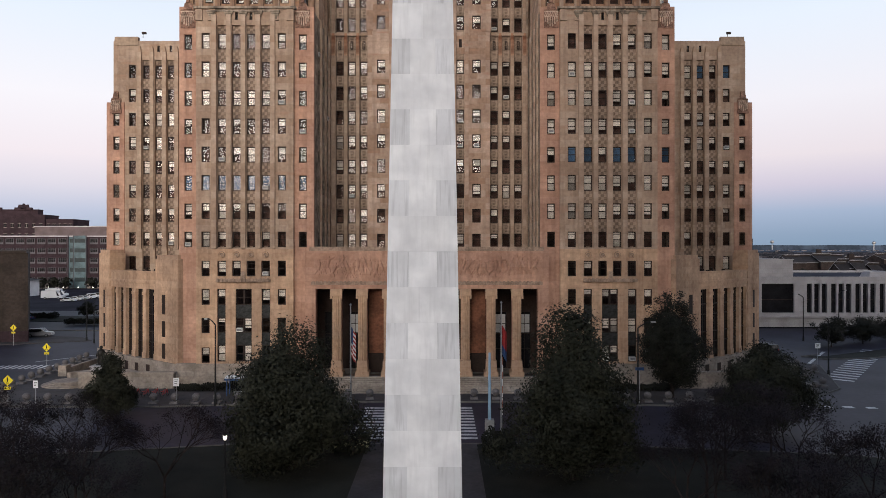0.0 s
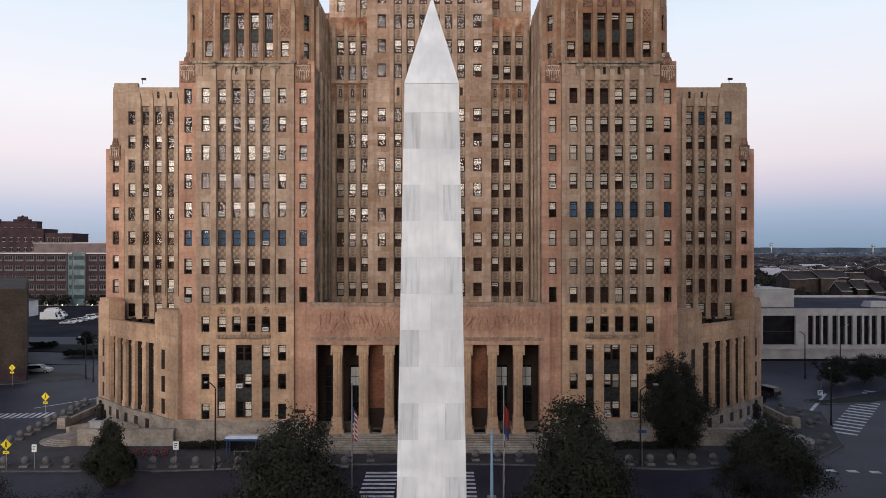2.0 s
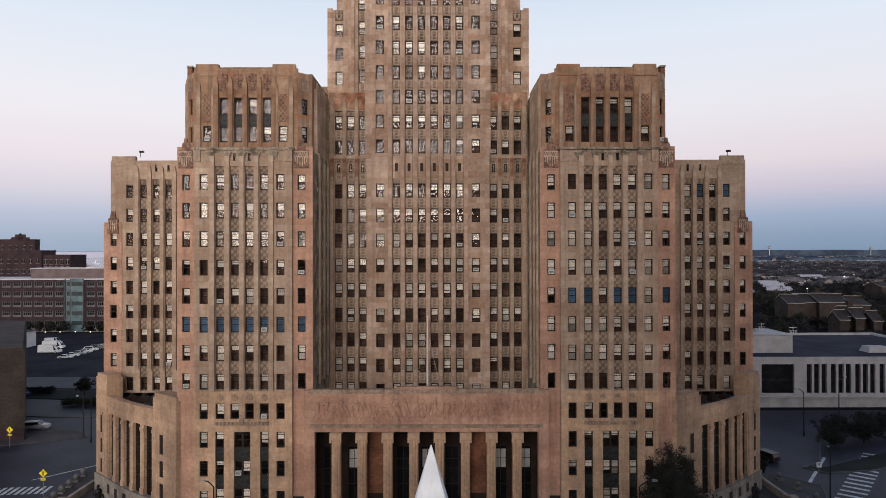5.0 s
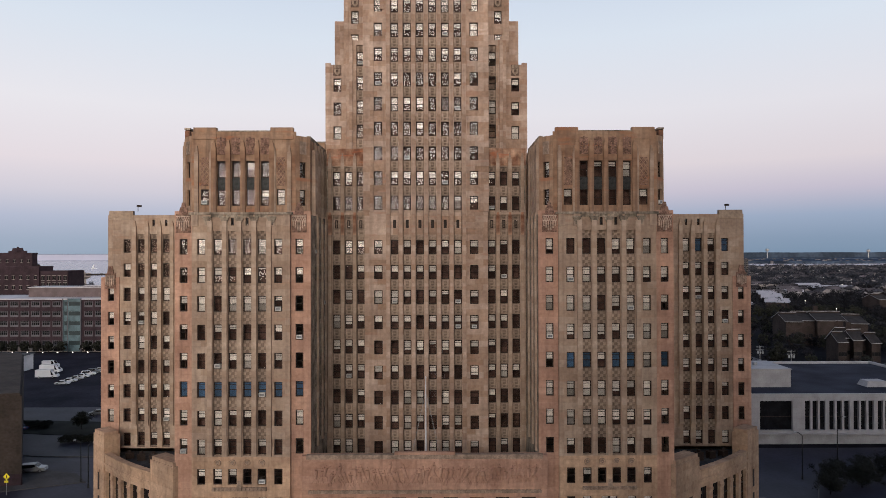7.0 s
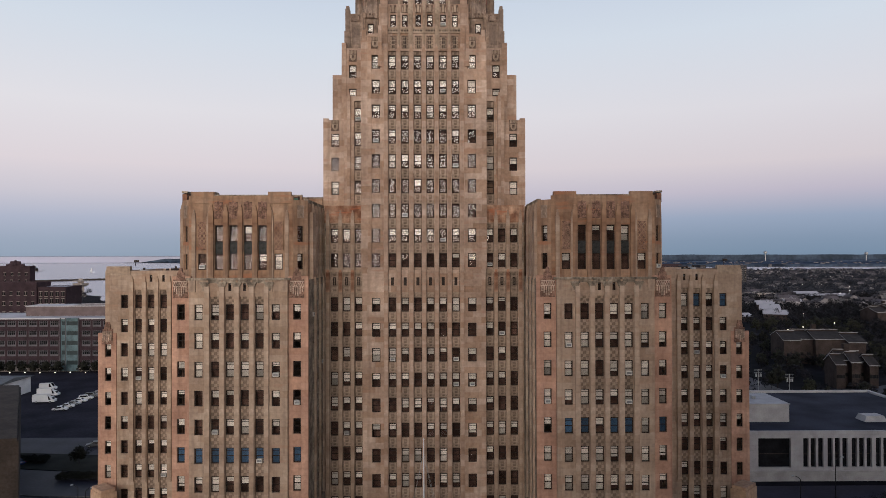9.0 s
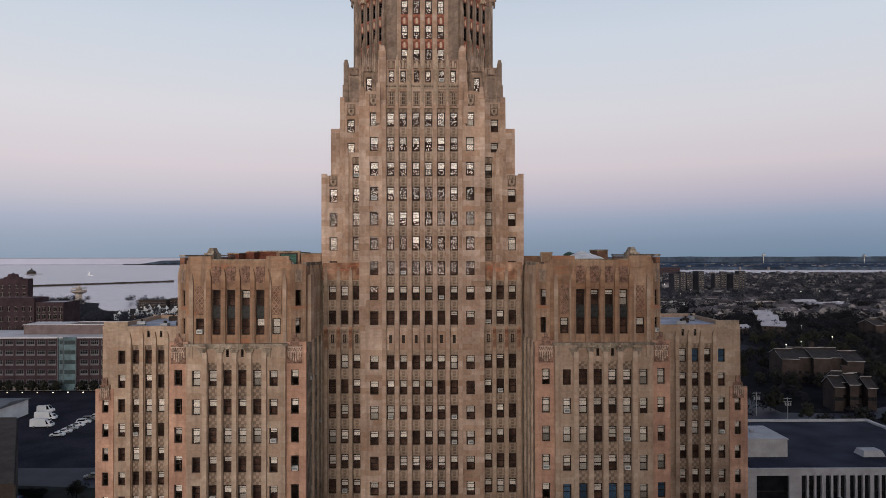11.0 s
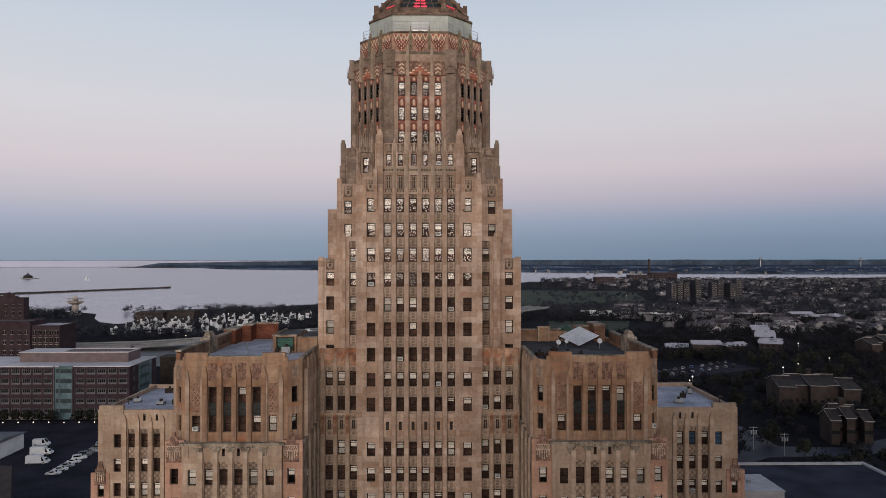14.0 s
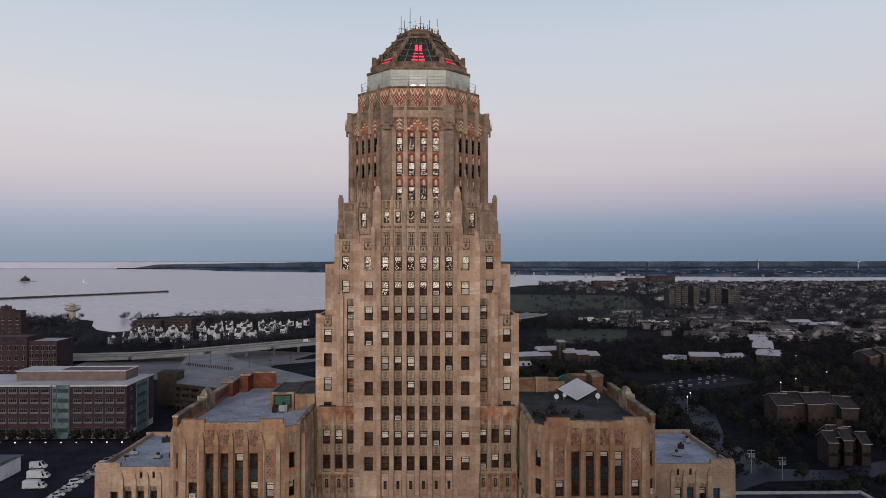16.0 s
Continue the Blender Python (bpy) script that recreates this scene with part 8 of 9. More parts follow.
def street_lamp(u, y, h, arm, label="tall dark street lamp with a curved arm"):
    t = thing("street_lamp", label, "street lamp", U(u, y, 0.0), "street lamps")
    part("pole", MB().tube(0, 0, 0, h, 0.12, 0.08, 8).tube(0, 0, 0, 0.8, 0.2, 0.16, 8), BLACK, t)
    am = MB()
    pts = [(arm * q, 0, h + 0.7 * math.sin(q * math.pi / 2)) for q in (0, 0.25, 0.5, 0.75, 1.0)]
    for a, b in zip(pts, pts[1:]):
        am.rod(a, b, 0.07, 6)
    part("arm", am, BLACK, t)
    part("lamp_head", MB().box(min(arm, arm * 1.35), max(arm, arm * 1.35), -0.2, 0.2, h + 0.6, h + 0.78), STEEL, t)


street_lamp(-24, 76.9, 9.3, -0.9)
street_lamp(24.8, 78.1, 8.8, 1.5)
street_lamp(57.0, 95.5, 7.6, -0.2, "tall dark pole with a traffic signal")
street_lamp(72.5, 131, 8.5, -1.2)
street_lamp(86.5, 143, 8.5, 1.2)
street_lamp(-64.5, 128, 8.0, 1.0)
street_lamp(-67.5, 131, 7.5, -1.0)


def utility_pole(u, y, h):
    t = thing("utility_pole", "grey utility pole with cross arms and transformers", "utility pole", U(u, y, 0.0), "utility poles")
    part("pole", MB().tube(0, 0, 0, h, 0.16, 0.11, 8), STEEL, t)
    for z in (h - 0.5, h - 1.6):
        part("cross_arm", MB().box(-1.5, 1.5, -0.08, 0.08, z, z + 0.16), STEEL, t)
    for x in (-0.9, 0.0, 0.9):
        part("transformer", MB().tube(x, -0.3, h - 2.9, h - 1.8, 0.3, 0.28, 8), STEEL, t)


utility_pole(122.9, 253.2, 9.0)
utility_pole(130.6, 245.4, 8.5)


def globe_lamp(u, y):
    t = thing("park_lamp", "black park lamp post with a lit white globe", "lamp", U(u, y, 0.12), "park lamps")
    part("post", MB().tube(0, 0, 0, 4.1, 0.09, 0.06, 8).tube(0, 0, 0, 0.7, 0.18, 0.12, 8), BLACK, t)
    part("globe", MB().lathe(0, 0, [(0.06, 4.12), (0.12, 4.2), (0.15, 4.42), (0.13, 4.46)], 12), GLOBE, t, "lit white globe")
    part("cap", MB().lathe(0, 0, [(0.13, 4.46), (0.18, 4.48), (0.08, 4.62), (0.02, 4.74)], 12), BLACK, t)
    part("finial", MB().tube(0, 0, 4.62, 4.9, 0.06, 0.01, 8), BLACK, t)


globe_lamp(-13.6, 48.3)


def warning_sign(u, y, z, rz=0):
    t = thing("crossing_sign", "yellow diamond pedestrian crossing sign on a post", "traffic sign", U(u, y, 0.0, rz), "crossing signs")
    part("post", MB().tube(0, 0, 0, z + 0.6, 0.04, 0.04, 6), STEEL, t)
    d = MB().face([(-0.62, -0.06, z), (0, -0.06, z - 0.62), (0.62, -0.06, z), (0, -0.06, z + 0.62)]).face([(-0.62, -0.04, z), (0, -0.04, z + 0.62), (0.62, -0.04, z), (0, -0.04, z - 0.62)])
    d.tube(0, -0.09, z + 0.2, z + 0.34, 0.07, 0.07, 6, 1).box(-0.07, 0.07, -0.08, -0.06, z - 0.1, z + 0.18, 1)
    d.rod((0, -0.07, z - 0.08), (-0.16, -0.07, z - 0.36), 0.03, 4, 1).rod((0, -0.07, z - 0.08), (0.14, -0.07, z - 0.36), 0.03, 4, 1)
    part("diamond_plate", d, [YELLOW, BLACK], t)
    part("arrow_plate", MB().box(-0.35, 0.35, -0.07, -0.04, z - 1.05, z - 0.72).rod((-0.2, -0.08, z - 0.95), (0.18, -0.08, z - 0.82), 0.035, 4, 1), [YELLOW, BLACK], t)


warning_sign(-57.1, 100.2, 3.3)
warning_sign(-47.6, 76.6, 3.0)
warning_sign(-77.5, 124.3, 3.4)


def plate_sign(u, y, z, w, h, mt, label):
    t = thing("street_sign", label, "traffic sign", U(u, y, 0.0), "street signs")
    part("post", MB().tube(0, 0, 0, z + h / 2, 0.04, 0.04, 6), STEEL, t)
    sg = MB().box(-w / 2, w / 2, -0.07, -0.04, z - h / 2, z + h / 2)
    for k in range(3):
        sg.box(-w * 0.3, w * (0.3 - 0.1 * k), -0.075, -0.07, z + h * (0.22 - 0.22 * k), z + h * (0.3 - 0.22 * k), 1)
    part("plate", sg, [mt, BLACK], t)


plate_sign(-44.6, 76.9, 2.5, 0.55, 0.85, SIGN_WHITE, "white street sign with small black lines")
plate_sign(-28.6, 77.2, 2.7, 0.65, 0.95, SIGN_WHITE, "white street sign with small black lines")
plate_sign(60.2, 104.0, 3.0, 0.8, 0.8, SIGN_WHITE, "pale round-cornered street sign")
plate_sign(24.9, 77.8, 4.1, 1.0, 0.35, BLUE, "blue street name sign with white lines")


def shelter():
    t = thing("bus_shelter", "bus shelter with a pale roof and blue frame", "bus shelter", U(-22.4, 82.0, 0.14) @ Matrix.Diagonal((0.8, 0.8, 0.8, 1)))
    for x in (-2.2, 2.2):
        for y in (-0.7, 0.7):
            part("post", MB().box(x - 0.06, x + 0.06, y - 0.06, y + 0.06, 0, 2.6), BLUE, t)
    part("roof", MB().prism([(-2.5, -1.0), (2.5, -1.0), (2.5, 1.0), (-2.5, 1.0)], 2.6, 3.0, 0, [(-2.4, -0.6), (2.4, -0.6), (2.4, 0.6), (-2.4, 0.6)]), PALE_GLAZ, t, "pale translucent roof")
    part("fascia", MB().box(-2.55, 2.55, -1.06, -1.0, 2.4, 2.7).box(-2.55, 2.55, 1.0, 1.06, 2.4, 2.7), BLUE, t)
    part("back_panel", MB().box(-2.1, 2.1, 0.66, 0.7, 0.3, 2.4), PANE_FAR, t)
    part("bench", MB().box(-1.5, 1.5, 0.1, 0.55, 0.42, 0.5).box(-1.4, -1.3, 0.2, 0.5, 0, 0.42).box(1.3, 1.4, 0.2, 0.5, 0, 0.42), STEEL, t)


PALE_GLAZ = mat("pale_roof_panel", (0.5, 0.52, 0.55), 0.4, var=0.1, bump=0)
shelter()


def flagpole(u, y, h, kind):
    t = thing("flagpole", "white flagpole with a striped flag hanging limp" if kind == 0 else "white flagpole with a red and blue flag hanging limp", "flagpole", U(u, y, 0.12), "flagpoles")
    part("pole", MB().tube(0, 0, 0, h, 0.1, 0.05, 8), STEEL, t)
    part("finial", MB().lathe(0, 0, [(0.03, h), (0.12, h + 0.1), (0.03, h + 0.22)], 8), STEEL, t)
    # cloth hanging in folds
    n = 7
    zt, zb = h - 1.9, h - 4.6
    f = MB()
    stripes = 13 if kind == 0 else 3
    for q in range(stripes):
        for k in range(n):
            a, b = k / n, (k + 1) / n
            X = lambda p: 0.06 + 0.42 * p
            Y = lambda p: 0.14 * math.sin(p * 9)
            Z = lambda p, e: zt + (zb - zt) * e - 0.7 * p
            e0, e1 = q / stripes, (q + 1) / stripes
            mi = (q % 2) if kind == 0 else q % 3
            if kind == 0 and q < 7 and k < 3:
                mi = 2
            f.face([(X(a), Y(a), Z(a, e0)), (X(b), Y(b), Z(b, e0)), (X(b), Y(b), Z(b, e1)), (X(a), Y(a), Z(a, e1))], mi)
    part("flag", f, [RED, SIGN_WHITE, BLUE] if kind == 0 else [RED, RED, BLUE], t, "limp cloth flag")


flagpole(-6.3, 61.0, 12.7, 0)
flagpole(7.4, 61.0, 12.9, 1)
bl = thing("signal_pole", "pale blue signal pole with a grey cabinet", "pole", U(6.5, 63.4, 0.0))
part("pole", MB().tube(0, 0, 1.8, 8.2, 0.16, 0.1, 8), PALE_BLUE, bl)
part("cabinet", MB().box(-0.42, 0.42, -0.35, 0.35, 0.1, 1.9), STEEL, bl, "grey steel cabinet")
part("plinth", MB().box(-0.5, 0.5, -0.42, 0.42, 0, 0.1), CONCRETE, bl)
mk = thing("marker_pole", "slim orange and white striped marker pole", "pole", U(8.3, 70.5, 0.0))
for k in range(8):
    part("band", MB().tube(0, 0, 0.6 + 0.75 * k, 0.6 + 0.75 * (k + 1), 0.09, 0.09, 8), TERRA if k % 2 else SIGN_WHITE, mk)
part("base", MB().tube(0, 0, 0, 0.6, 0.2, 0.12, 8), BLACK, mk)

# statues with their curved terraces, one before each low wing
STATUE = mat("dark_bronze_statue", (0.03, 0.028, 0.026), 0.45, metal=0.6, var=0.3, scale=2)
for s in (-1, 1):
    p = thing("statue_pedestal", "pale stone pedestal on a curved terrace", "pedestal", U(s * 44.0, 90.4, 0.14))
    part("plinth", MB().box(-1.5, 1.5, -1.5, 1.5, 0, 0.4).box(-1.2, 1.2, -1.2, 1.2, 0.4, 0.8), BASE_STONE, p)
    part("block", MB().box(-0.95, 0.95, -0.95, 0.95, 0.8, 2.1, taper=0.04).box(-1.05, 1.05, -1.05, 1.05, 2.1, 2.25), WHITE_STONE, p)
    st = MB().box(-0.5, 0.5, -0.4, 0.4, 0, 0.12).lathe(0, 0, [(0.42, 0.12), (0.5, 0.5), (0.4, 1.0), (0.46, 1.5), (0.5, 1.85), (0.3, 2.05), (0.12, 2.12), (0.2, 2.25), (0.21, 2.42), (0.1, 2.58)], 12)
    st.rod((0.42, 0, 1.8), (0.55, -0.2, 1.1), 0.12, 6).rod((-0.42, 0, 1.8), (-0.5, -0.25, 1.15), 0.12, 6).rod((0.5, 0.2, 0.1), (0.45, 0.2, 1.2), 0.2, 6)
    tagged(part("statue", st, STATUE, None, "", U(s * 44.0, 90.4, 2.39), smooth=True), "dark bronze standing statue on a stone pedestal", "statue")
    ex = thing("terrace_wall", "low curved pale stone terrace wall with rounded steps", "wall", U(s * 44.0, 90.4, 0.14))
    for k in range(14):
        a0, a1 = math.pi * (0.12 + 0.055 * k), math.pi * (0.12 + 0.055 * (k + 1))
        c = [(s * 5.2 * math.cos(a0) * -1, 4.6 * math.sin(a0) - 1.0), (s * 5.2 * math.cos(a1) * -1, 4.6 * math.sin(a1) - 1.0), (s * 4.6 * math.cos(a1) * -1, 4.0 * math.sin(a1) - 1.0), (s * 4.6 * math.cos(a0) * -1, 4.0 * math.sin(a0) - 1.0)]
        part("wall_block", MB().prism(c if s > 0 else c[::-1], 0, 1.1), BASE_STONE, ex)
    for k in range(4):
        r = 3.6 - 0.42 * k
        part("step", MB().prism([(s * 2.9 + r * math.cos(2 * math.pi * q / 24), -2.2 + r * 0.75 * math.sin(2 * math.pi * q / 24)) for q in range(24)], 0.15 * k, 0.15 * (k + 1)), BASE_STONE, ex)
    part("long_wall", MB().box(*sorted((s * 0.6, s * -11.6)), -4.6, -3.9, 0, 1.9).box(*sorted((s * 0.7, s * -11.7)), -4.7, -3.8, 1.9, 2.1), BASE_STONE, ex)
    part("terrace_floor", MB().box(*sorted((s * 0.6, s * -8.0)), -3.9, -1.5, 0, 0.5), BASE_STONE, ex)
    part("end_block", MB().box(*sorted((s * 6.7, s * 7.9)), 3.6, 4.8, 0, 1.5, taper=0.05), BASE_STONE, ex)
    part("link_wall", MB().box(*sorted((s * 7.1, s * 7.6)), 4.8, 15.0, 0, 1.0), BASE_STONE, ex)

# hedge beds at the wall's foot, flowering shrub, verge trees
def shrub(u, y, w, d, h, seed, label, mt, flower=None):
    g = random.Random(seed)
    mb = MB()
    for _ in range(int(260 * w * d * 0.5) + 300):
        p = Vector((g.uniform(-w / 2, w / 2), g.uniform(-d / 2, d / 2), 0))
        p.z = h * (0.15 + 0.85 * g.random() ** 0.6) * (0.7 + 0.4 * noise.noise(Vector((p.x * 0.9 + seed, p.y * 0.9, 1))))
        a = Vector((g.gauss(0, 1), g.gauss(0, 1), g.gauss(0, 1))).normalized() * 0.16
        b = a.orthogonal().normalized() * 0.09
        mb.face([tuple(p - a), tuple(p + b), tuple(p + a), tuple(p - b)], 1 if flower and g.random() < 0.18 and p.z > h * 0.4 else 0)
    t = thing("shrub", label, "shrub", U(u, y, 0.12), "shrubs")
    part("leaves", mb, [mt, flower or mt], t)


shrub(-5.9, 58.6, 3.2, 2.4, 2.1, 3, "green shrub with pale yellow flowers", LEAF[0], mat("pale_flowers", (0.55, 0.5, 0.3), 0.7, var=0.2, bump=0))
shrub(6.9, 58.0, 2.8, 2.6, 2.6, 4, "dark green shrub by the path", LEAF[1])
for s in (-1, 1):
    shrub(s * 25, 84.8, 13, 1.6, 1.1, 7 + s, "low dark hedge at the foot of the wall", LEAF[1])
shrub(-79, 159, 16, 3.4, 1.7, 12, "clipped dark hedge on the verge", LEAF[1])
shrub(-104, 172, 14, 3.0, 1.8, 13, "clipped dark hedge on the verge", LEAF[1])
for k, (u, y, h, r) in enumerate(((73, 122.5, 4.6, 4.0), (76.5, 127, 5.5, 4.8), (81, 126, 5.0, 4.6), (84, 130, 5.4, 5.0), (89, 128.5, 5.0, 4.8), (92, 133, 5.6, 5.0), (97, 133, 5.4, 5.0), (104, 136, 5.5, 4.6), (-70, 168, 5, 3.6), (-78, 171, 4.6, 3.4), (-88, 170, 5, 3.4), (-92, 128, 4.0, 2.4), (53, 108, 2.6, 1.2), (-50.5, 108, 2.4, 1.2))):
    tree(u, y, h, r * 0.85, 0.7 if h > 3 else 0.3, 1, 30 + k % 3, 0.75, 5200, "rounded dark street tree", 50 * k)
for k in range(16):
    tree(-214 + 5.2 * k + (6 if k > 9 else 0), 301.0, 5.4, 2.9, 0.6, 1, 33, 0.6, 1800, "small dark tree before the office block", 40 * k)


# ---- vehicles ----
CAR_COLOURS = {"white": (0.62, 0.62, 0.63), "silver": (0.34, 0.35, 0.36), "black": (0.015, 0.015, 0.018), "grey": (0.12, 0.125, 0.13), "blue": (0.03, 0.05, 0.12), "red": (0.2, 0.02, 0.02)}
CAR_PAINT = {k: mat("car_paint_" + k, c, 0.3, metal=0.2 if k == "silver" else 0.0, var=0.04, bump=0) for k, c in CAR_COLOURS.items()}
TYRE = mat("tyre_rubber", (0.012, 0.012, 0.012), 0.9, var=0.2, bump=0)
RIM = mat("alloy_rim", (0.4, 0.4, 0.42), 0.35, metal=0.8, var=0.1, bump=0)
CARS = {}


def car_kit(kind):
    if kind in CARS:
        return CARS[kind]
    L, Wd, H, belt = {"sedan": (4.7, 1.8, 1.45, 0.85), "suv": (4.8, 1.9, 1.75, 1.0), "van": (6.0, 2.1, 2.7, 1.2), "truck": (7.5, 2.3, 3.1, 1.2)}[kind]
    prof = {"sedan": [(-0.5, 0.3), (-0.5, 0.72), (-0.33, 0.85), (-0.2, 1.4), (0.12, 1.45), (0.27, 0.95), (0.48, 0.75), (0.5, 0.3)],
            "suv": [(-0.5, 0.35), (-0.5, 1.0), (-0.46, 1.65), (0.1, 1.75), (0.24, 1.1), (0.48, 0.95), (0.5, 0.35)],
            "van": [(-0.5, 0.4), (-0.5, 2.6), (0.2, 2.7), (0.36, 1.4), (0.48, 1.15), (0.5, 0.4)],
            "truck": [(-0.5, 0.5), (-0.5, 3.0), (0.2, 3.1), (0.21, 2.2), (0.36, 2.1), (0.44, 1.3), (0.5, 1.2), (0.5, 0.5)]}[kind]
    b = MB()
    n = len(prof)
    side = lambda sy: [(px * L, sy * Wd / 2 * (0.86 if z > belt + 0.2 else 1.0), z) for px, z in prof]
    lo, hi = side(-1), side(1)
    b.face(lo).face(hi[::-1])
    for k in range(n):
        q = (k + 1) % n
        b.face([lo[k], hi[k], hi[q], lo[q]])
    panes = []
    z0, z1 = belt + 0.03, H - 0.1
    xa, xb = {"sedan": (-0.26, 0.2), "suv": (-0.44, 0.17), "van": (0.1, 0.3), "truck": (0.24, 0.36)}[kind]
    for sy in (-1, 1):
        y = sy * Wd / 2
        panes.append(MB().face([(xa * L, y * 1.005, z0), (xb * L, y * 1.005, z0), (xb * L * 0.55, y * 0.9, z1), (xa * L * 0.85, y * 0.9, z1)][::sy]).mesh("side_window", mat_dark_glass))
    screens = {"sedan": (((0.12, 1.45), (0.27, 0.95)), ((-0.33, 0.85), (-0.2, 1.4))), "suv": (((0.1, 1.75), (0.24, 1.1)), ((-0.5, 1.0), (-0.46, 1.65))), "van": (((0.2, 2.7), (0.36, 1.4)),), "truck": (((0.36, 2.1), (0.44, 1.3)),)}[kind]
    for (pa, za), (pb, zb) in screens:
        d = Vector(((pb - pa) * L, zb - za)).normalized()
        nx, nz = (d.y, -d.x) if d.y > 0 else (-d.y, d.x)
        if nz < 0:
            nx, nz = -nx, -nz
        a, b2 = (pa * L + d.x * 0.06 + nx * 0.015, za + d.y * 0.06 + nz * 0.015), (pb * L - d.x * 0.06 + nx * 0.015, zb - d.y * 0.06 + nz * 0.015)
        w = Wd * 0.39
        panes.append(MB().face([(a[0], -w, a[1]), (a[0], w, a[1]), (b2[0], w, b2[1]), (b2[0], -w, b2[1])]).mesh("windscreen", mat_dark_glass))
    wheel = MB()
    rr = 0.34 if kind in ("sedan", "suv") else 0.4
    pts = [(rr * math.cos(2 * math.pi * k / 14), rr * math.sin(2 * math.pi * k / 14)) for k in range(14)]
    for k in range(14):
        (a, c), (d, e) = pts[k], pts[(k + 1) % 14]
        wheel.face([(a, -0.11, c), (d, -0.11, e), (d, 0.11, e), (a, 0.11, c)])
    wheel.face([(a, -0.11, c) for a, c in pts][::-1]).face([(a, 0.11, c) for a, c in pts])
    rim = MB().face([(a * 0.6, -0.115, c * 0.6) for a, c in pts][::-1]).face([(a * 0.6, 0.115, c * 0.6) for a, c in pts])
    light = MB().box(L / 2 - 0.06, L / 2 + 0.01, -Wd * 0.085, Wd * 0.085, 0.62, 0.78)
    tail = MB().box(-L / 2 - 0.01, -L / 2 + 0.05, -Wd * 0.075, Wd * 0.075, 0.6, 0.85)
    CARS[kind] = (b, panes, wheel.mesh("tyre", TYRE), rim.mesh("rim", RIM), light.mesh("headlight", SIGN_WHITE), tail.mesh("tail_light", RED), L, Wd, rr, {})
    return CARS[kind]


def car(u, y, rz, kind="sedan", colour="white", z=0.02):
    b, g, wh, rim, hl, tl, L, Wd, rr, bodies = car_kit(kind)
    if colour not in bodies:
        bodies[colour] = b.mesh("body", CAR_PAINT[colour])
    names = {"sedan": ("car", "parked %s saloon car"), "suv": ("car", "parked %s sport utility car"), "van": ("van", "parked %s delivery van"), "truck": ("truck", "parked %s box truck")}
    t = thing(names[kind][0], names[kind][1] % colour, names[kind][0], U(u, y, z, rz), "parked vehicles")
    part("body", bodies[colour], None, t)
    for pane in g:
        part("windscreen" if "windscreen" in pane.name else "side_window", pane, None, t)
    for sy in (-1, 1):
        part("headlight", hl, None, t, "", pose(0, sy * Wd * 0.335, 0))
        part("tail_light", tl, None, t, "", pose(0, sy * Wd * 0.375, 0))
    for sx in (-0.31, 0.31):
        for sy in (-1, 1):
            w = part("tyre", wh, None, t, "", pose(sx * L, sy * (Wd / 2 - 0.1), rr))
            part("rim", rim, None, w)


car(-80.5, 137.5, 10, "suv", "silver")
car(-104, 170, 175, "sedan", "blue")
car(-92, 186, 200, "sedan", "grey")
car(-60, 172, 60, "suv", "black")
car(57.6, 116.2, 118, "suv", "black")
car(-138, 241, 4, "truck", "white")
car(-143, 252, 4, "truck", "white")
car(-150, 264, 6, "van", "white")
gv = random.Random(13)
for k in range(12):
    car(-125.8 - 0.05 * k, 229 + 4.3 * k, 12 + gv.uniform(-6, 6), gv.choice(("sedan", "suv")), gv.choice(("white", "white", "silver", "grey", "white")))
for k in range(18):
    a = k % 9
    car(142 + 7.5 * a + gv.uniform(-1, 1), 407 + 4.6 * a + (14 if k > 8 else 0), 60 + gv.uniform(-6, 6), gv.choice(("sedan", "suv")), gv.choice(("white", "silver", "grey", "blue", "black")), 0.06)
car(-106, 584, 40, "van", "white", 8.02)
car(-150, 556, 30, "sedan", "grey", 7.6)
car(110, 185, 80, "sedan", "grey")


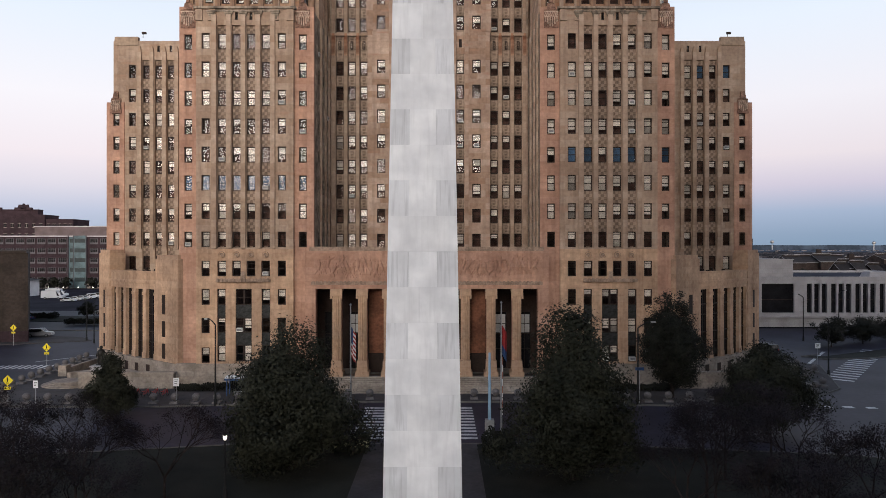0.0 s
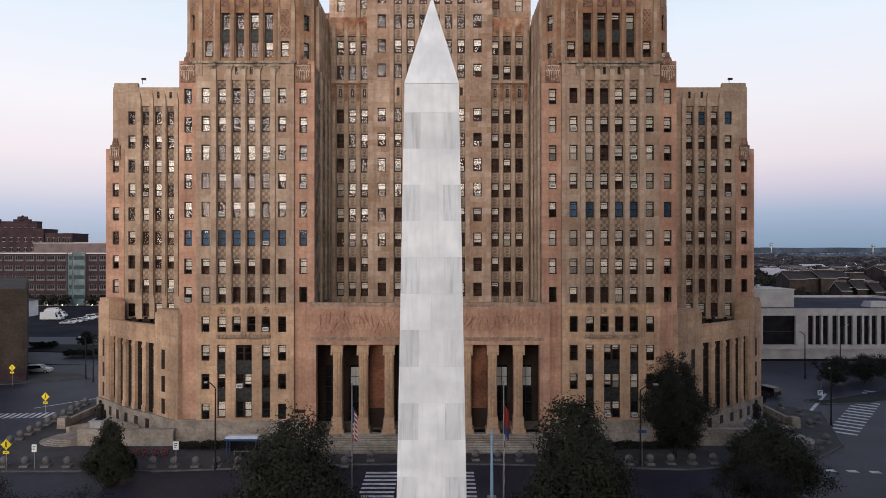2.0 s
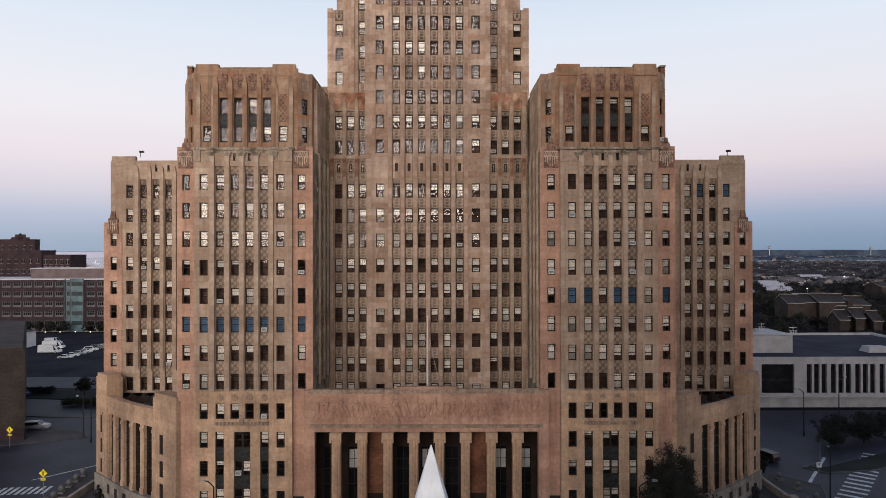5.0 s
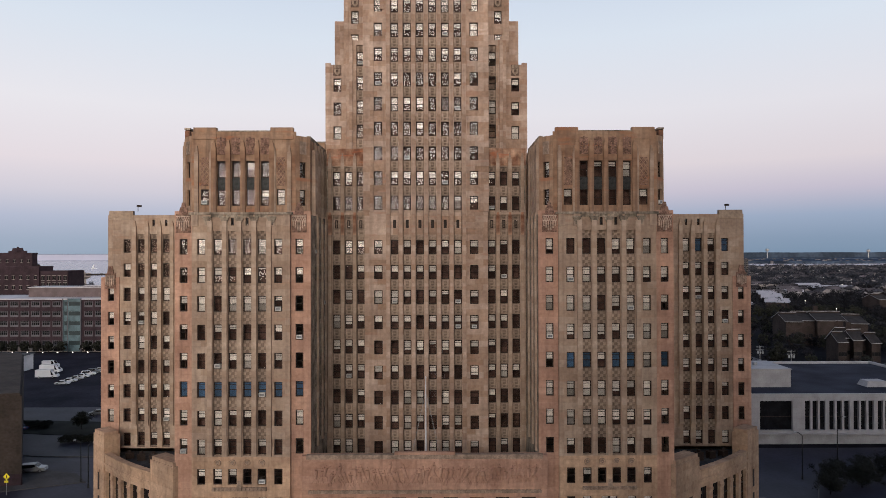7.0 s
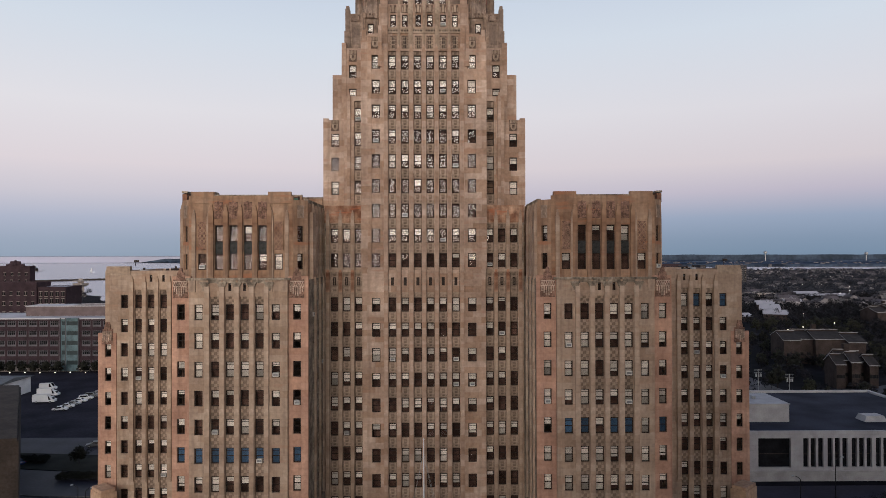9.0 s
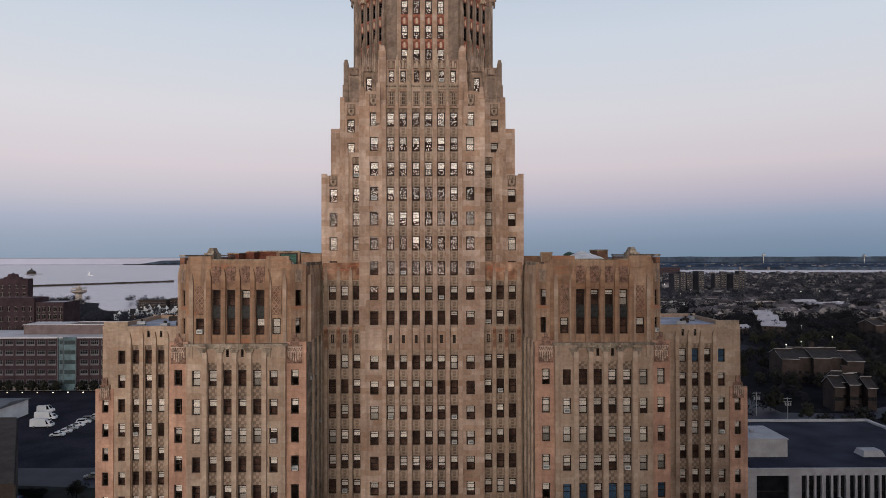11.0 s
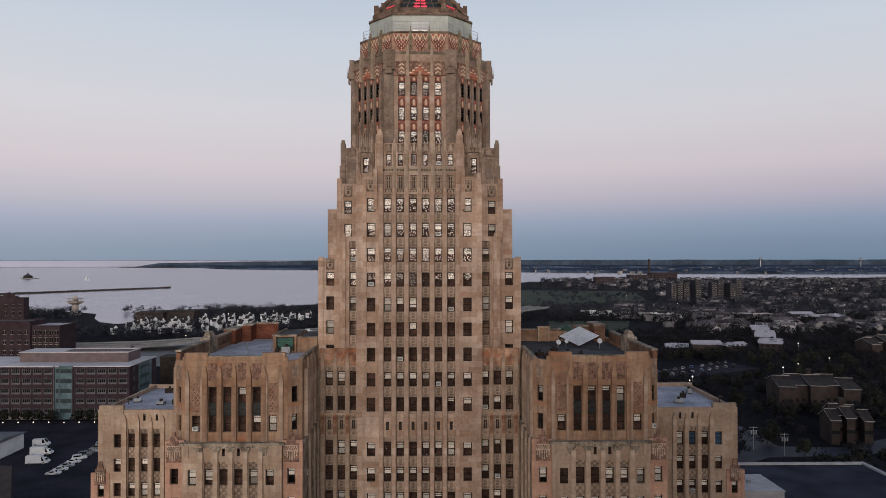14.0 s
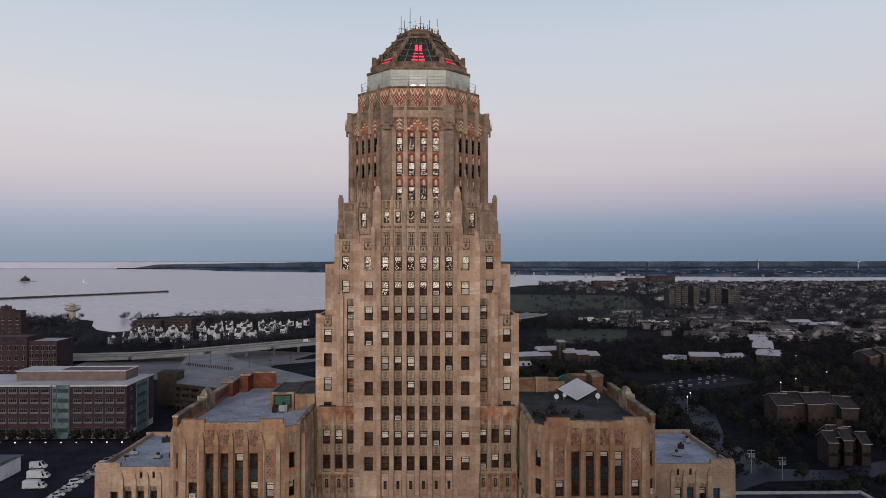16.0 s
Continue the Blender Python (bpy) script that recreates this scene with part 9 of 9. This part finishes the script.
def bike(u, y, rz):
    t = thing("bicycle", "red hire bicycle parked in a rack", "bicycle", U(u, y, 0.14, rz), "red hire bicycles")
    for x in (-0.52, 0.52):
        w = MB()
        for k in range(14):
            a, b = 2 * math.pi * k / 14, 2 * math.pi * (k + 1) / 14
            w.rod((x + 0.33 * math.cos(a), 0, 0.34 + 0.33 * math.sin(a)), (x + 0.33 * math.cos(b), 0, 0.34 + 0.33 * math.sin(b)), 0.025, 4)
        part("wheel", w, TYRE, t)
    part("frame", MB().rod((-0.52, 0, 0.34), (-0.15, 0, 0.8), 0.035, 5).rod((-0.15, 0, 0.8), (0.38, 0, 0.85), 0.04, 5).rod((0.38, 0, 0.95), (0.52, 0, 0.34), 0.035, 5).rod((-0.1, 0, 0.35), (0.38, 0, 0.82), 0.05, 5).rod((-0.52, 0, 0.34), (-0.1, 0, 0.35), 0.03, 5), RED, t)
    part("saddle", MB().box(-0.28, 0.0, -0.08, 0.08, 0.92, 0.98).rod((-0.15, 0, 0.8), (-0.14, 0, 0.95), 0.02, 5), BLACK, t)
    part("handlebar", MB().rod((0.36, -0.3, 1.05), (0.36, 0.3, 1.05), 0.02, 5).rod((0.38, 0, 0.9), (0.36, 0, 1.05), 0.02, 5), BLACK, t)
    part("fender", MB().box(-0.75, -0.35, -0.05, 0.05, 0.68, 0.72), RED, t)


for k in range(7):
    bike(-38.5 + 1.15 * k, 81.3, 78)


# low lit path lamps along the office front
plm = (MB().tube(0, 0, 0, 0.9, 0.07, 0.06, 6).mesh("post", BRONZE), MB().lathe(0, 0, [(0.05, 0.9), (0.2, 1.0), (0.2, 1.25), (0.05, 1.35)], 8).mesh("lamp_head", LAMP_FAR))
for k in range(14):
    t = thing("path_lamp", "small lit path lamp before the office block", "lamp", U(-212 + 6.6 * k, 296.5, -0.02), "path lamps")
    part("post", plm[0], None, t)
    part("lamp_head", plm[1], None, t)

boat = thing("sailboat", "small white sailing boat on the lake", "boat", U(-1075, 2100, -0.1))
part("hull", MB().prism([(-8, -1.5), (6, -1.5), (10, 0), (6, 1.5), (-8, 1.5)], 0, 1.6), WHITE_WALL, boat)
part("mast", MB().tube(0, 0, 1.6, 15, 0.2, 0.1, 6), STEEL, boat)
part("sail", MB().prism([(-6.5, -0.1), (-0.3, -0.1), (-0.3, 0.1), (-6.5, 0.1)], 2.6, 13.5, 0, [(-0.7, -0.1), (-0.3, -0.1), (-0.3, 0.1), (-0.7, 0.1)]), WHITE_WALL, boat)

mast = thing("flagpole", "pale bare flagpole with stay wires on the portico roof", "flagpole", U(0.0, 93.0, 14.2))
part("pole", MB().tube(0, 0, 0, 12.8, 0.16, 0.07, 10).tube(0, 0, 12.8, 13.1, 0.14, 0.02, 8), WHITE_WALL, mast)
part("base", MB().tube(0, 0, 0, 0.5, 0.45, 0.3, 10), STEEL, mast)
for sx, sy in ((-2.4, -1.5), (2.4, -1.5), (-2.4, 2.5), (2.4, 2.5)):
    part("stay_wire", MB().rod((0, 0, 11.0), (sx, sy, 0.02), 0.02, 4), STEEL, mast)
